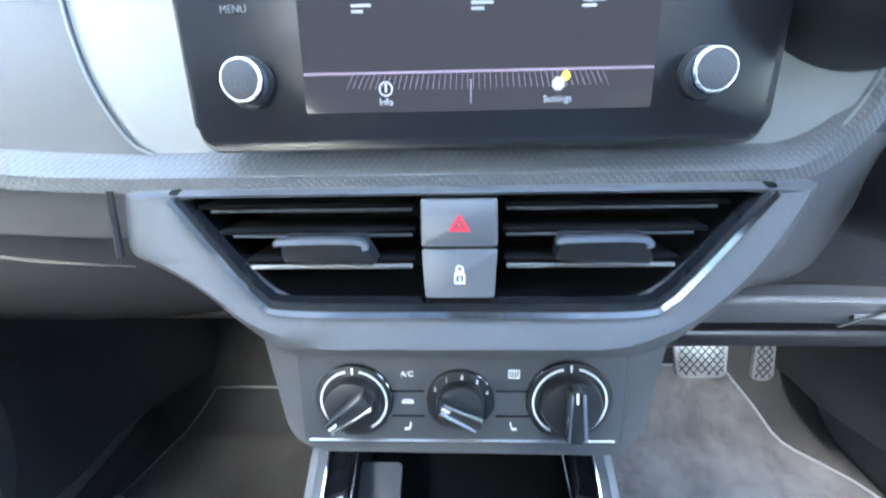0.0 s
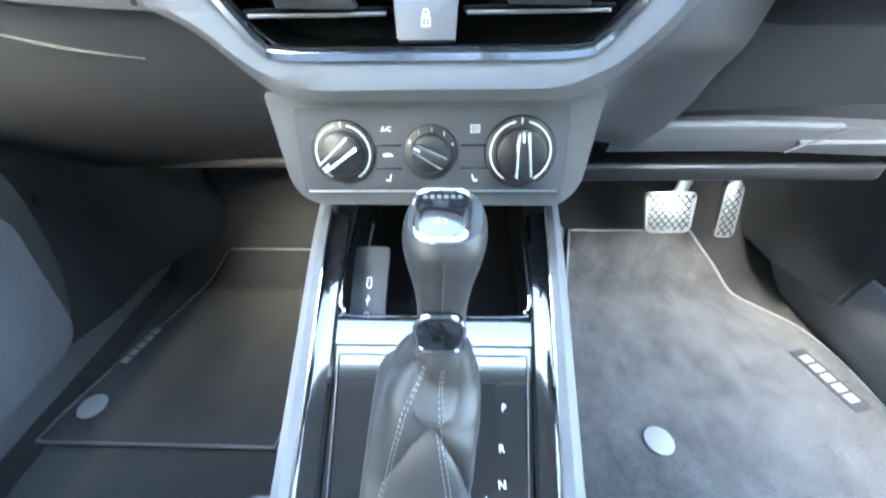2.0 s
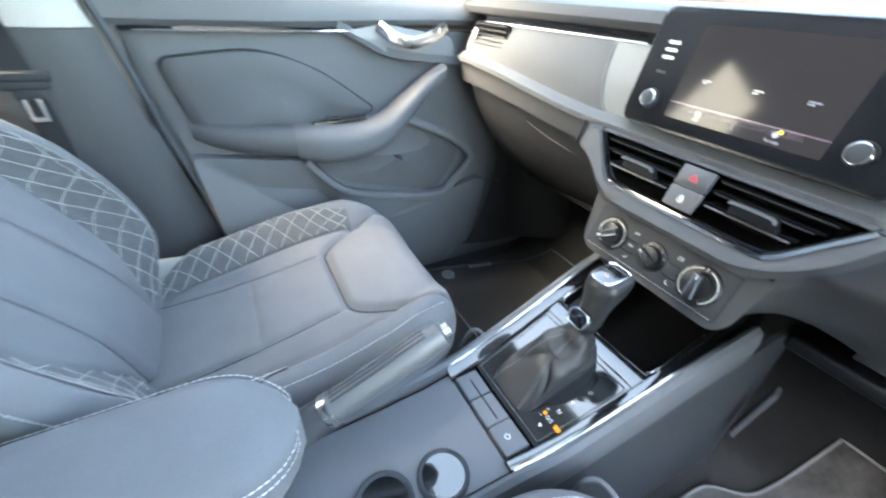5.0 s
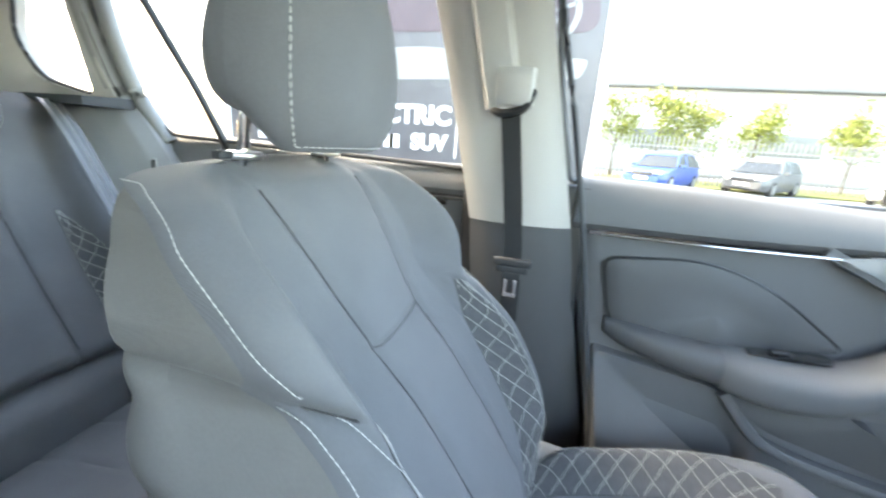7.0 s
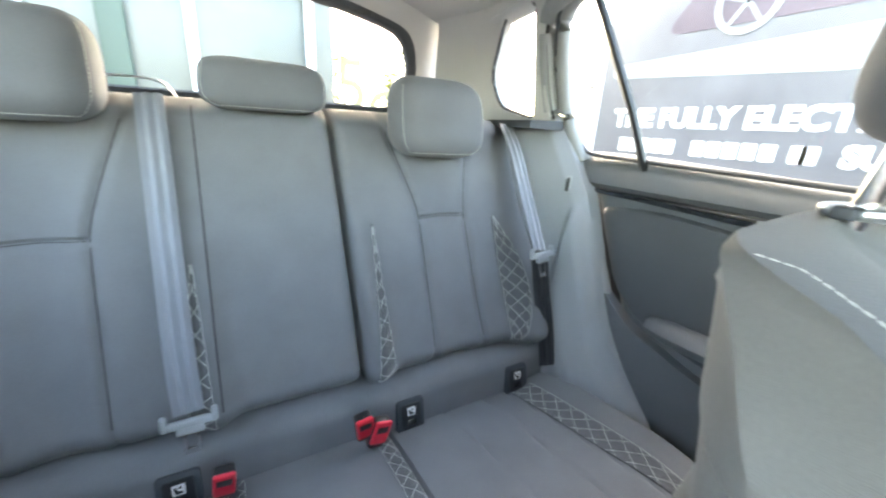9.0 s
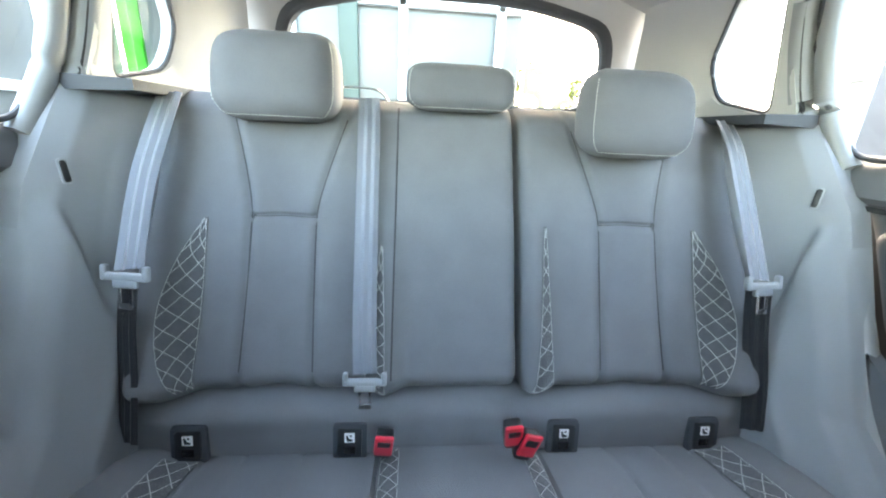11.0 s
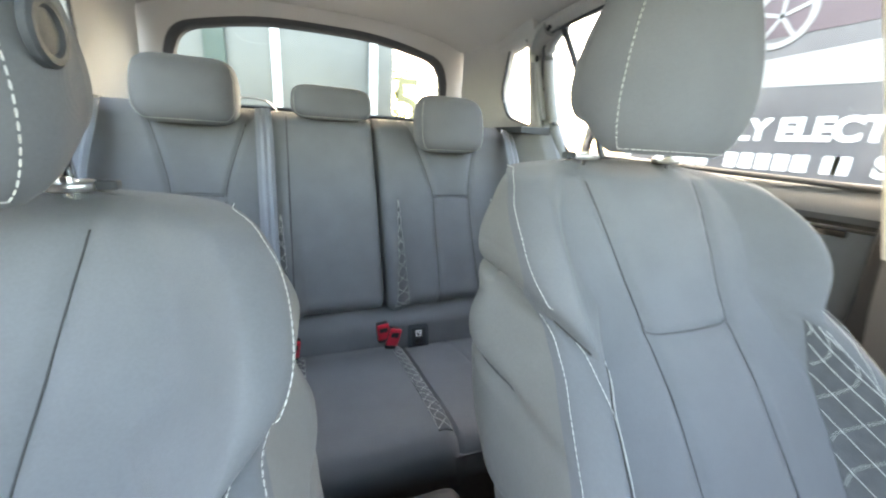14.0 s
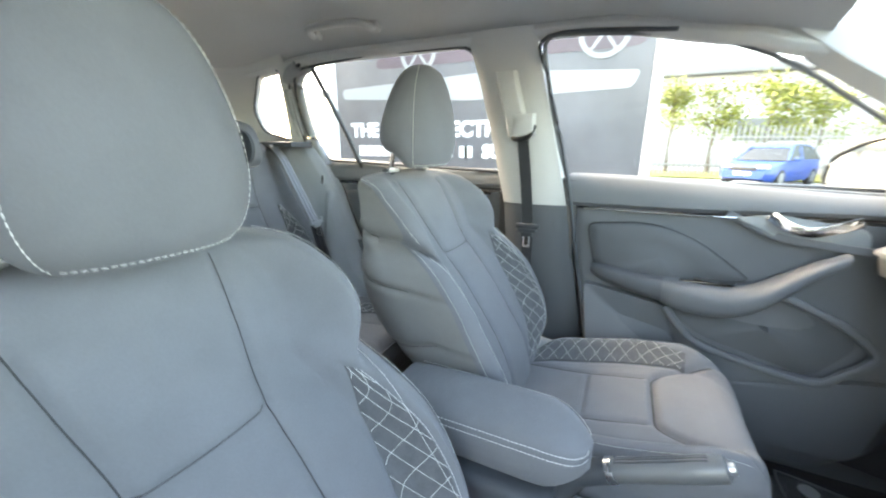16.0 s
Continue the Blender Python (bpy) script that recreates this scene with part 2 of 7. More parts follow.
# ---- materials ----
def material(name, color, rough=0.6, metal=0.0, var=0.12, scale=8.0, fine=400.0, bump=0.15, bump_dist=0.0008, coat=0.0, sheen=0.0, spec=0.5, pattern="", random_tone=0.0, weave=900.0):
    m = bpy.data.materials.new(name)
    m.use_nodes = True
    nt = m.node_tree
    N, L = nt.nodes, nt.links
    b = N["Principled BSDF"]
    b.inputs["Metallic"].default_value = metal
    b.inputs["Coat Weight"].default_value = coat
    b.inputs["Sheen Weight"].default_value = sheen
    b.inputs["Specular IOR Level"].default_value = spec
    tc = N.new("ShaderNodeTexCoord")
    n1 = N.new("ShaderNodeTexNoise")
    n1.inputs["Scale"].default_value, n1.inputs["Detail"].default_value = scale, 5
    n2 = N.new("ShaderNodeTexNoise")
    n2.inputs["Scale"].default_value, n2.inputs["Detail"].default_value = fine, 3
    for n in (n1, n2):
        L.new(tc.outputs["Object"], n.inputs["Vector"])
    mix = N.new("ShaderNodeMix")
    mix.data_type = "RGBA"
    c = Vector(color)
    mix.inputs["A"].default_value = (*[max(0, x * (1 - var)) for x in c], 1)
    mix.inputs["B"].default_value = (*[min(1, x * (1 + var)) for x in c], 1)
    add = N.new("ShaderNodeMath")
    add.operation = "MULTIPLY_ADD"
    add.inputs[1].default_value = 0.35
    L.new(n2.outputs["Fac"], add.inputs[0])
    half = N.new("ShaderNodeMath")
    half.operation = "MULTIPLY"
    half.inputs[1].default_value = 0.65
    L.new(n1.outputs["Fac"], half.inputs[0])
    L.new(half.outputs[0], add.inputs[2])
    ramp = N.new("ShaderNodeMapRange")
    ramp.inputs["From Min"].default_value, ramp.inputs["From Max"].default_value = 0.3, 0.7
    L.new(add.outputs[0], ramp.inputs["Value"])
    L.new(ramp.outputs["Result"], mix.inputs["Factor"])
    colour = mix.outputs["Result"]
    if random_tone:
        oi = N.new("ShaderNodeObjectInfo")
        hv = N.new("ShaderNodeHueSaturation")
        mr = N.new("ShaderNodeMapRange")
        mr.inputs["To Min"].default_value, mr.inputs["To Max"].default_value = 1 - random_tone, 1 + random_tone
        L.new(oi.outputs["Random"], mr.inputs["Value"])
        L.new(mr.outputs["Result"], hv.inputs["Value"])
        L.new(colour, hv.inputs["Color"])
        colour = hv.outputs["Color"]
    L.new(colour, b.inputs["Base Color"])
    rr = N.new("ShaderNodeMapRange")
    rr.inputs["To Min"].default_value, rr.inputs["To Max"].default_value = max(0.02, rough - .08), min(1, rough + .08)
    L.new(n1.outputs["Fac"], rr.inputs["Value"])
    L.new(rr.outputs["Result"], b.inputs["Roughness"])
    if bump:
        bp = N.new("ShaderNodeBump")
        bp.inputs["Strength"].default_value, bp.inputs["Distance"].default_value = bump, bump_dist
        height = n2.outputs["Fac"]
        if pattern == "weave":
            w1, w2 = N.new("ShaderNodeTexWave"), N.new("ShaderNodeTexWave")
            w1.bands_direction, w2.bands_direction = "X", "Z"
            mm = N.new("ShaderNodeMath")
            mm.operation = "MULTIPLY"
            for w in (w1, w2):
                w.inputs["Scale"].default_value = weave / 6.28
                w.inputs["Distortion"].default_value = 0.6
                L.new(tc.outputs["Object"], w.inputs["Vector"])
            L.new(w1.outputs["Fac"], mm.inputs[0])
            L.new(w2.outputs["Fac"], mm.inputs[1])
            height = mm.outputs[0]
        elif pattern == "scales":
            mp = N.new("ShaderNodeMapping")
            mp.inputs["Rotation"].default_value = (0, radians(45), 0)
            L.new(tc.outputs["Object"], mp.inputs["Vector"])
            w1, w2 = N.new("ShaderNodeTexWave"), N.new("ShaderNodeTexWave")
            w1.bands_direction, w2.bands_direction = "X", "Z"
            mm = N.new("ShaderNodeMath")
            mm.operation = "MULTIPLY"
            for w in (w1, w2):
                w.inputs["Scale"].default_value = weave / 6.28
                L.new(mp.outputs[0], w.inputs["Vector"])
            L.new(w1.outputs["Fac"], mm.inputs[0])
            L.new(w2.outputs["Fac"], mm.inputs[1])
            height = mm.outputs[0]
        elif pattern == "grain":
            vo = N.new("ShaderNodeTexVoronoi")
            vo.inputs["Scale"].default_value = fine
            L.new(tc.outputs["Object"], vo.inputs["Vector"])
            height = vo.outputs["Distance"]
        L.new(height, bp.inputs["Height"])
        L.new(bp.outputs["Normal"], b.inputs["Normal"])
    return m


def glow(name, color, strength, rough=0.15):
    m = material(name, color, rough, var=0.02, bump=0)
    b = m.node_tree.nodes["Principled BSDF"]
    b.inputs["Emission Color"].default_value = (*color, 1)
    b.inputs["Emission Strength"].default_value = strength
    return m


def clear_glass(name, tint, gloss_rough=0.0, mixed=0.92):
    """Thin pane: mostly clear, with a glassy reflection that grows at grazing angles."""
    m = bpy.data.materials.new(name)
    m.use_nodes = True
    nt = m.node_tree
    N, L = nt.nodes, nt.links
    N.remove(N["Principled BSDF"])
    out = N["Material Output"]
    tr, gl, mx, lw = N.new("ShaderNodeBsdfTransparent"), N.new("ShaderNodeBsdfGlossy"), N.new("ShaderNodeMixShader"), N.new("ShaderNodeLayerWeight")
    tr.inputs["Color"].default_value = (*tint, 1)
    gl.inputs["Roughness"].default_value = gloss_rough
    lw.inputs["Blend"].default_value = 0.5
    pw, ad = N.new("ShaderNodeMath"), N.new("ShaderNodeMath")
    pw.operation, ad.operation = "POWER", "MULTIPLY_ADD"
    pw.inputs[1].default_value, ad.inputs[1].default_value, ad.inputs[2].default_value = 5.0, 0.92, 0.05
    L.new(lw.outputs["Facing"], pw.inputs[0])
    L.new(pw.outputs[0], ad.inputs[0])
    L.new(ad.outputs[0], mx.inputs["Fac"])
    L.new(tr.outputs[0], mx.inputs[1])
    L.new(gl.outputs[0], mx.inputs[2])
    L.new(mx.outputs[0], out.inputs["Surface"])
    return m


FABRIC = material("seat_fabric_grey", (0.132, 0.136, 0.146), 0.85, var=.10, scale=14, bump=.25, bump_dist=.0006, sheen=.08, pattern="weave", weave=2600, spec=.25)
FABRIC_SIDE = material("seat_fabric_warm_grey", (0.155, 0.151, 0.146), 0.85, var=.10, scale=11, bump=.25, bump_dist=.0006, sheen=.08, pattern="weave", weave=2600, spec=.25)
FABRIC_NET = material("seat_fabric_dark_net", (0.088, 0.091, 0.096), 0.9, var=.2, scale=60, bump=.5, bump_dist=.001, sheen=.2, pattern="weave", weave=1500, spec=.2)
THREAD = material("white_thread", (0.50, 0.50, 0.485), 0.7, var=.08, bump=0)
THREAD_GREY = material("grey_thread", (0.44, 0.44, 0.43), 0.7, var=.08, bump=0)
SEAM = material("dark_seam_cloth", (0.040, 0.041, 0.043), 0.9, bump=0)
PLASTIC = material("soft_grey_plastic", (0.12, 0.127, 0.137), 0.62, spec=.35, var=.08, scale=6, fine=900, bump=.35, bump_dist=.0005, pattern="grain")
TRIM = material("light_grey_door_plastic", (0.106, 0.112, 0.121), 0.58, spec=.35, var=.08, scale=6, fine=900, bump=.35, bump_dist=.0005, pattern="grain")
# door plastic made paler, in place of window light on the rear side trims
SIDE_TRIM_LIT = material("lit_side_trim_plastic", (0.215, 0.226, 0.244), 0.58, spec=.35, var=.08, scale=6, fine=900, bump=.35, bump_dist=.0005, pattern="grain")
DASH = material("soft_dashboard_plastic", (0.072, 0.0765, 0.084), 0.6, spec=.35, var=.08, scale=6, fine=900, bump=.35, bump_dist=.0005, pattern="grain")
PLASTIC_DARK = material("dark_grained_plastic", (0.05, 0.055, 0.063), 0.62, spec=.3, var=.1, scale=6, fine=900, bump=.35, bump_dist=.0005, pattern="grain")
PLASTIC_LOW = material("matt_charcoal_plastic", (0.030, 0.033, 0.038), 0.55, spec=.3, var=.1, scale=6, fine=900, bump=.35, bump_dist=.0005, pattern="grain")
PLASTIC_BLACK = material("black_plastic", (0.012, 0.013, 0.015), 0.38, var=.1, scale=9, bump=.05)
PIANO = material("piano_black", (0.008, 0.009, 0.011), 0.07, var=.05, scale=4, bump=0, coat=1.0)
DECOR = material("light_silver_decor", (0.20, 0.215, 0.225), 0.55, spec=.3, metal=.1, var=.06, scale=5, fine=1400, bump=.2, bump_dist=.0003, pattern="weave", weave=3000)
LIP = material("hexagon_grained_trim", (0.098, 0.104, 0.113), 0.66, spec=.25, var=.06, scale=7, fine=900, bump=.25, bump_dist=.0004, pattern="grain")
INSERT = material("padded_door_insert", (0.068, 0.072, 0.079), 0.6, var=.1, scale=8, fine=900, bump=.35, bump_dist=.0005, pattern="grain")
SWITCH = material("dark_switch_plastic", (0.075, 0.08, 0.09), 0.45, var=.06, bump=.1)
# black plastic taken almost to zero, so the colour holds the recesses' shade
RECESS_BLACK = material("matt_black_recess_shade", (0.0025, 0.003, 0.0035), 0.8, var=.1, bump=0, spec=.08)
CHROME = material("chrome", (0.82, 0.83, 0.85), 0.12, metal=1.0, var=.03, scale=8, bump=0)
GRIP = material("satin_grey_grip", (0.13, 0.135, 0.14), 0.38, metal=.2, var=.06, scale=12, fine=900, bump=.15, bump_dist=.0004)
SATIN = material("satin_metal", (0.62, 0.63, 0.64), 0.3, metal=1.0, var=.05, scale=10, fine=500, bump=.08)
STEEL = material("pedal_steel", (0.48, 0.475, 0.465), 0.36, metal=.9, var=.08, scale=20, bump=.1)
LINING = material("light_roof_lining", (0.46, 0.465, 0.465), 0.9, var=.05, scale=5, fine=700, bump=.3, bump_dist=.0008, pattern="grain")
PILLAR = material("light_pillar_plastic", (0.43, 0.43, 0.422), 0.6, var=.05, scale=5, fine=900, bump=.25, bump_dist=.0004, pattern="grain")
CARPET = material("dark_carpet", (0.018, 0.0188, 0.021), 0.95, var=.35, scale=9, fine=700, bump=.9, bump_dist=.003, sheen=.3, spec=.1)
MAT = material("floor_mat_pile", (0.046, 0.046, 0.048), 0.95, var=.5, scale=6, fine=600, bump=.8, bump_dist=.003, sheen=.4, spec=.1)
# same pile for the passenger's side, darkened to hold the dim footwell's shade
MAT_SHADED = material("shaded_floor_mat_pile", (0.021, 0.022, 0.025), 0.95, var=.4, scale=7, fine=600, bump=.8, bump_dist=.003, sheen=.3, spec=.1)
def dusty(m, dust, scale, low, high, amount):
    """Blotches and scuffs of dry dust on a pile."""
    N, L = m.node_tree.nodes, m.node_tree.links
    b = N["Principled BSDF"]
    old = b.inputs["Base Color"].links[0].from_socket
    tc, nz, mr, mx = N.new("ShaderNodeTexCoord"), N.new("ShaderNodeTexNoise"), N.new("ShaderNodeMapRange"), N.new("ShaderNodeMix")
    mp = N.new("ShaderNodeMapping")
    mp.inputs["Scale"].default_value = (1.0, .75, 1.0)
    mp.inputs["Rotation"].default_value = (0, 0, radians(18))
    nz.inputs["Scale"].default_value, nz.inputs["Detail"].default_value, nz.inputs["Distortion"].default_value = scale, 12, .15
    nz.inputs["Roughness"].default_value = .72
    mr.inputs["From Min"].default_value, mr.inputs["From Max"].default_value, mr.inputs["To Max"].default_value = low, high, amount
    mx.data_type = "RGBA"
    mx.inputs["B"].default_value = (*dust, 1)
    L.new(tc.outputs["Object"], mp.inputs["Vector"])
    L.new(mp.outputs[0], nz.inputs["Vector"])
    L.new(nz.outputs["Fac"], mr.inputs["Value"])
    L.new(mr.outputs["Result"], mx.inputs["Factor"])
    L.new(old, mx.inputs["A"])
    L.new(mx.outputs["Result"], b.inputs["Base Color"])
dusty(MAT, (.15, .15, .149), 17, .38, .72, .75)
dusty(MAT_SHADED, (.045, .046, .049), 9, .50, .72, .5)
RUBBER = material("black_rubber", (0.016, 0.016, 0.018), 0.6, var=.1, bump=.1)
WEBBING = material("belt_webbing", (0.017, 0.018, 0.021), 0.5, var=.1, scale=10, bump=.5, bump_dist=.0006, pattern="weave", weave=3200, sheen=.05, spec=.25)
# pale bluish colour stands in for window light gleaming on the rear belts
WEBBING_SHEEN = material("belt_webbing_painted_sheen", (0.155, 0.168, 0.20), 0.34, var=.12, scale=10, bump=.4, bump_dist=.0005, pattern="weave", weave=3200, sheen=.5)
BUCKLE = material("grey_buckle_plastic", (0.26, 0.275, 0.29), 0.42, var=.06, bump=.1)
RED = material("red_buckle_plastic", (0.62, 0.02, 0.045), 0.38, var=.08, bump=.05)
WHITE = material("white_print", (0.8, 0.8, 0.8), 0.5, var=.03, bump=0)
LEATHER = material("black_leather", (0.030, 0.031, 0.033), 0.46, var=.12, scale=14, fine=900, bump=.3, bump_dist=.0004, pattern="grain")
GLASS = clear_glass("window_glass", (0.93, 0.97, 0.95))
GLASS_REAR = clear_glass("tinted_rear_glass", (0.86, 0.91, 0.88))
SILVER_FRAME = material("silver_frame_paint", (.24, .25, .26), .45, metal=.2, var=.05, bump=0)
LIP_HEX = material("hexagon_grained_lip", (0.098, 0.104, 0.112), 0.6, spec=.35, var=.06, scale=7, fine=300, bump=.6, bump_dist=.0009, pattern="scales", weave=560)
MIRROR = material("mirror_glass", (0.62, 0.65, 0.66), 0.02, metal=1.0, var=.01, bump=0)


# ---- the cabin shell ----
def side_x(z):
    """Half width of the cabin side at a height."""
    return lerp([(0.0, .70), (.55, .735), (.86, .735), (1.25, .615), (1.4, .56)], z)


def roof_z(x, y):
    return 1.375 - .095 * (abs(x) / .63) ** 3 - .05 * sm(-.8, -1.45, y) - .055 * sm(.12, .44, y) - .045 * sm(.42, .60, y)


def floor_z(x, y):
    z = .0 + .42 * max(0.0, (y - 1.12) / .35) ** 1.3
    z = max(z, .26 * sm(.80 if x > 0 else .70, .86 if x > 0 else .76, abs(x)))
    return max(z, .20 * (1 - sm(.09, .17, abs(x))) * sm(-.95, -.35, y))


single("floor", shell(lambda u, v: Vector((u, v, floor_z(u, v))), span(-.80, .86, 80), span(-1.0, 1.5, 60), (0, 0, -.03)), CARPET,
       "dark carpeted car floor with a central tunnel", "floor", kind="structure")
single("ceiling", shell(lambda u, v: Vector((u, v, roof_z(u, v))), span(-.63, .63, 40), span(-1.46, .585, 44), (0, 0, .03)), LINING,
       "light grey woven car roof lining", "ceiling", kind="structure")
bm = box(-.8, .8, 1.46, 1.5, -.05, .9, .01)
single("bulkhead", bm, PLASTIC_BLACK, "black bulkhead closing the front footwell", "bulkhead", kind="structure")


def wall_patch(outer, inner, xf, s, thick=.03, n=64):
    """A side panel with a window hole: outlines in y, z; xf gives the half width at y, z."""
    def res(poly):
        c = Vector((sum(p[0] for p in inner) / len(inner), sum(p[1] for p in inner) / len(inner)))
        out = []
        for k in range(n):
            a = 2 * math.pi * k / n
            d = Vector((math.cos(a), math.sin(a)))
            best = 0
            for i in range(len(poly)):
                p, q = Vector(poly[i]) - c, Vector(poly[(i + 1) % len(poly)]) - c
                e = q - p
                den = d.x * e.y - d.y * e.x
                if abs(den) > 1e-9:
                    t = (p.x * e.y - p.y * e.x) / den
                    w = (p.x * d.y - p.y * d.x) / den
                    if t > 0 and -1e-6 <= w <= 1 + 1e-6:
                        best = max(best, t)
            out.append(c + d * best)
        return out
    o, i = res(outer), res(inner)
    P = lambda q, off: (s * (xf(q.x, q.y) + off), q.x, q.y)
    mid = [a.lerp(b, .5) for a, b in zip(o, i)]
    lip = [b.lerp(a, .08) for a, b in zip(o, i)]
    rings = [[P(q, 0) for q in o], [P(q, -.004) for q in mid], [P(q, -.003) for q in lip], [P(q, .006) for q in i], [P(q, thick) for q in i], [P(q, thick) for q in o]]
    bm = loft(rings + [rings[0]], cap=False)
    bmesh.ops.remove_doubles(bm, verts=bm.verts, dist=1e-5)
    return bm


FRONT_WIN = rounded([(.055, .865), (.81, .846), (.815, .975), (.70, 1.05), (.54, 1.155), (.38, 1.215), (.18, 1.245), (-.03, 1.258), (.015, 1.0)], [.01, .01, .01, .08, .08, .08, .1, .05, .1], 4)
REAR_WIN = rounded([(-.15, .872), (-.93, .895), (-1.02, 1.05), (-.99, 1.235), (-.62, 1.26), (-.235, 1.25), (-.19, 1.05)], [.02, .03, .1, .06, .1, .05, .1], 4)
QUARTER = rounded([(-1.075, .975), (-1.225, 1.01), (-1.25, 1.10), (-1.16, 1.245), (-1.045, 1.245)], [.025, .03, .06, .05, .03], 5)


def at_side(s, off=0.0):
    return lambda p: Vector((s * (side_x(p[1]) + off), p[0], p[1]))


def pane(name, outline, s, mat, parent, off=.02):
    bm = bmesh.new()
    f = at_side(s, off)
    bm.faces.new([bm.verts.new(f(p)) for p in outline])
    ob = part(name, bm, mat, parent)
    ob.visible_shadow = False
    return ob


def b_pillar(s):
    side = "left" if s < 0 else "right"
    root = thing("b_pillar", "light upper and dark lower door pillar trim with belt guide", "pillar", "door pillars")
    front = [(.0, .19), (.32, .155), (.56, .105), (.775, .065), (.97, .02), (1.14, -.02), (1.27, -.045)]
    rear = [(.0, -.02), (.32, -.10), (.56, -.125), (.775, -.14), (.97, -.18), (1.14, -.215), (1.27, -.25)]
    def px(z):
        return lerp([(0, .70), (.5, .685), (.775, .675), (1.0, .645), (1.27, .585)], z)
    def band(z0, z1, n, lift):
        rings = []
        for z in span(z0, z1, n):
            a, b, x = lerp(rear, z), lerp(front, z), px(z) - lift
            prof = []
            for t in span(0, 1, 9):
                bulge = .022 * (1 - (2 * t - 1) ** 4)
                prof.append((s * (x - bulge + .022), a + (b - a) * t, z))
            prof += [(s * (x + .09), b + .0, z), (s * (x + .09), a, z)]
            rings.append(prof)
        return loft(rings)
    part("upper_trim", band(.775, 1.28, 14, .004), PILLAR, root, "light grey plastic upper trim")
    # the darker dashboard plastic puts the lower pillar's shade into its colour
    part("lower_trim", band(.02, .773, 16, 0), DASH, root, "grey plastic lower trim, darkened for its shade")
    # raised cover with the belt's guide
    cover = []
    for z in span(.985, 1.17, 10):
        a, b, x = lerp(rear, z) + .06, lerp(front, z) - .045, px(z) - .01
        h = .014 * sm(1.175, 1.14, z)
        b -= .02
        cover.append([(s * (x + .04), a, z), (s * (x + .008), a + .001, z), (s * (x - h * .8), a + .010, z), (s * (x - h), (a + b) / 2, z), (s * (x - h * .8), b - .012, z), (s * (x + .008), b - .001, z), (s * (x + .04), b, z)])
    part("belt_cover", loft(cover), PILLAR, root)
    bm = tube(curve_points([(s*.636, -.107, .990), (s*.624, -.096, .980), (s*.620, -.072, .980), (s*.620, -.050, .990), (s*.630, -.038, 1.018)], 5), .0075, 8)
    part("belt_guide", bm, PLASTIC_BLACK, root, "black belt guide")
    cap = []
    for z in span(.992, 1.052, 9):
        k = math.sin(math.pi * (.14 + .85 * (z - .992) / .060)) ** .6
        x = px(z) - .022
        cap.append([(s * (x + .045), -.105, z), (s * (x + .010), -.104, z), (s * (x - .010 * k), -.099, z), (s * (x - .016 * k), -.085, z), (s * (x - .016 * k), -.058, z), (s * (x - .010 * k), -.042, z), (s * (x + .010), -.037, z), (s * (x + .045), -.036, z)])
    part("guide_cap", loft(cap), PILLAR, root, "rounded cap over the belt guide")
    # webbing with its stopper and tongue
    web = [(s * .640, -.076, 1.0), (s * .636, -.062, .9), (s * .630, -.048, .8), (s * .626, -.038, .70), (s * .622, -.034, .55), (s * .632, -.03, .32), (s * .645, -.03, .1)]
    part("webbing", sweep(curve_points(web, 4), [(-.0170, -.0008), (-.006, .0012), (.006, .0002), (.0170, .0018), (.0170, .0034), (.006, .0018), (-.006, .0028), (-.0170, .0008)], up=(1, 0, 0)), WEBBING, root, "dark woven belt webbing")
    t = joinbm(box(-.036, .036, -.006, .006, -.008, .008, .004), box(-.03, .03, -.005, .005, -.02, -.006, .003), box(-.018, .018, -.004, .004, -.034, -.018, .003))
    part("belt_tongue", moved(t, pose(s * .617, -.038, .712, 0, 0, 90)), PLASTIC_LOW, root, "dark grey plastic belt tongue")
    b = joinbm(box(-.012, -.006, -.0015, .0015, -.03, 0, .001), box(.006, .012, -.0015, .0015, -.03, 0, .001), box(-.012, .012, -.0015, .0015, -.036, -.028, .001))
    part("belt_latch", moved(b, pose(s * .617, -.038, .678, 0, 0, 90)), CHROME, root, "steel latch plate")
    return root


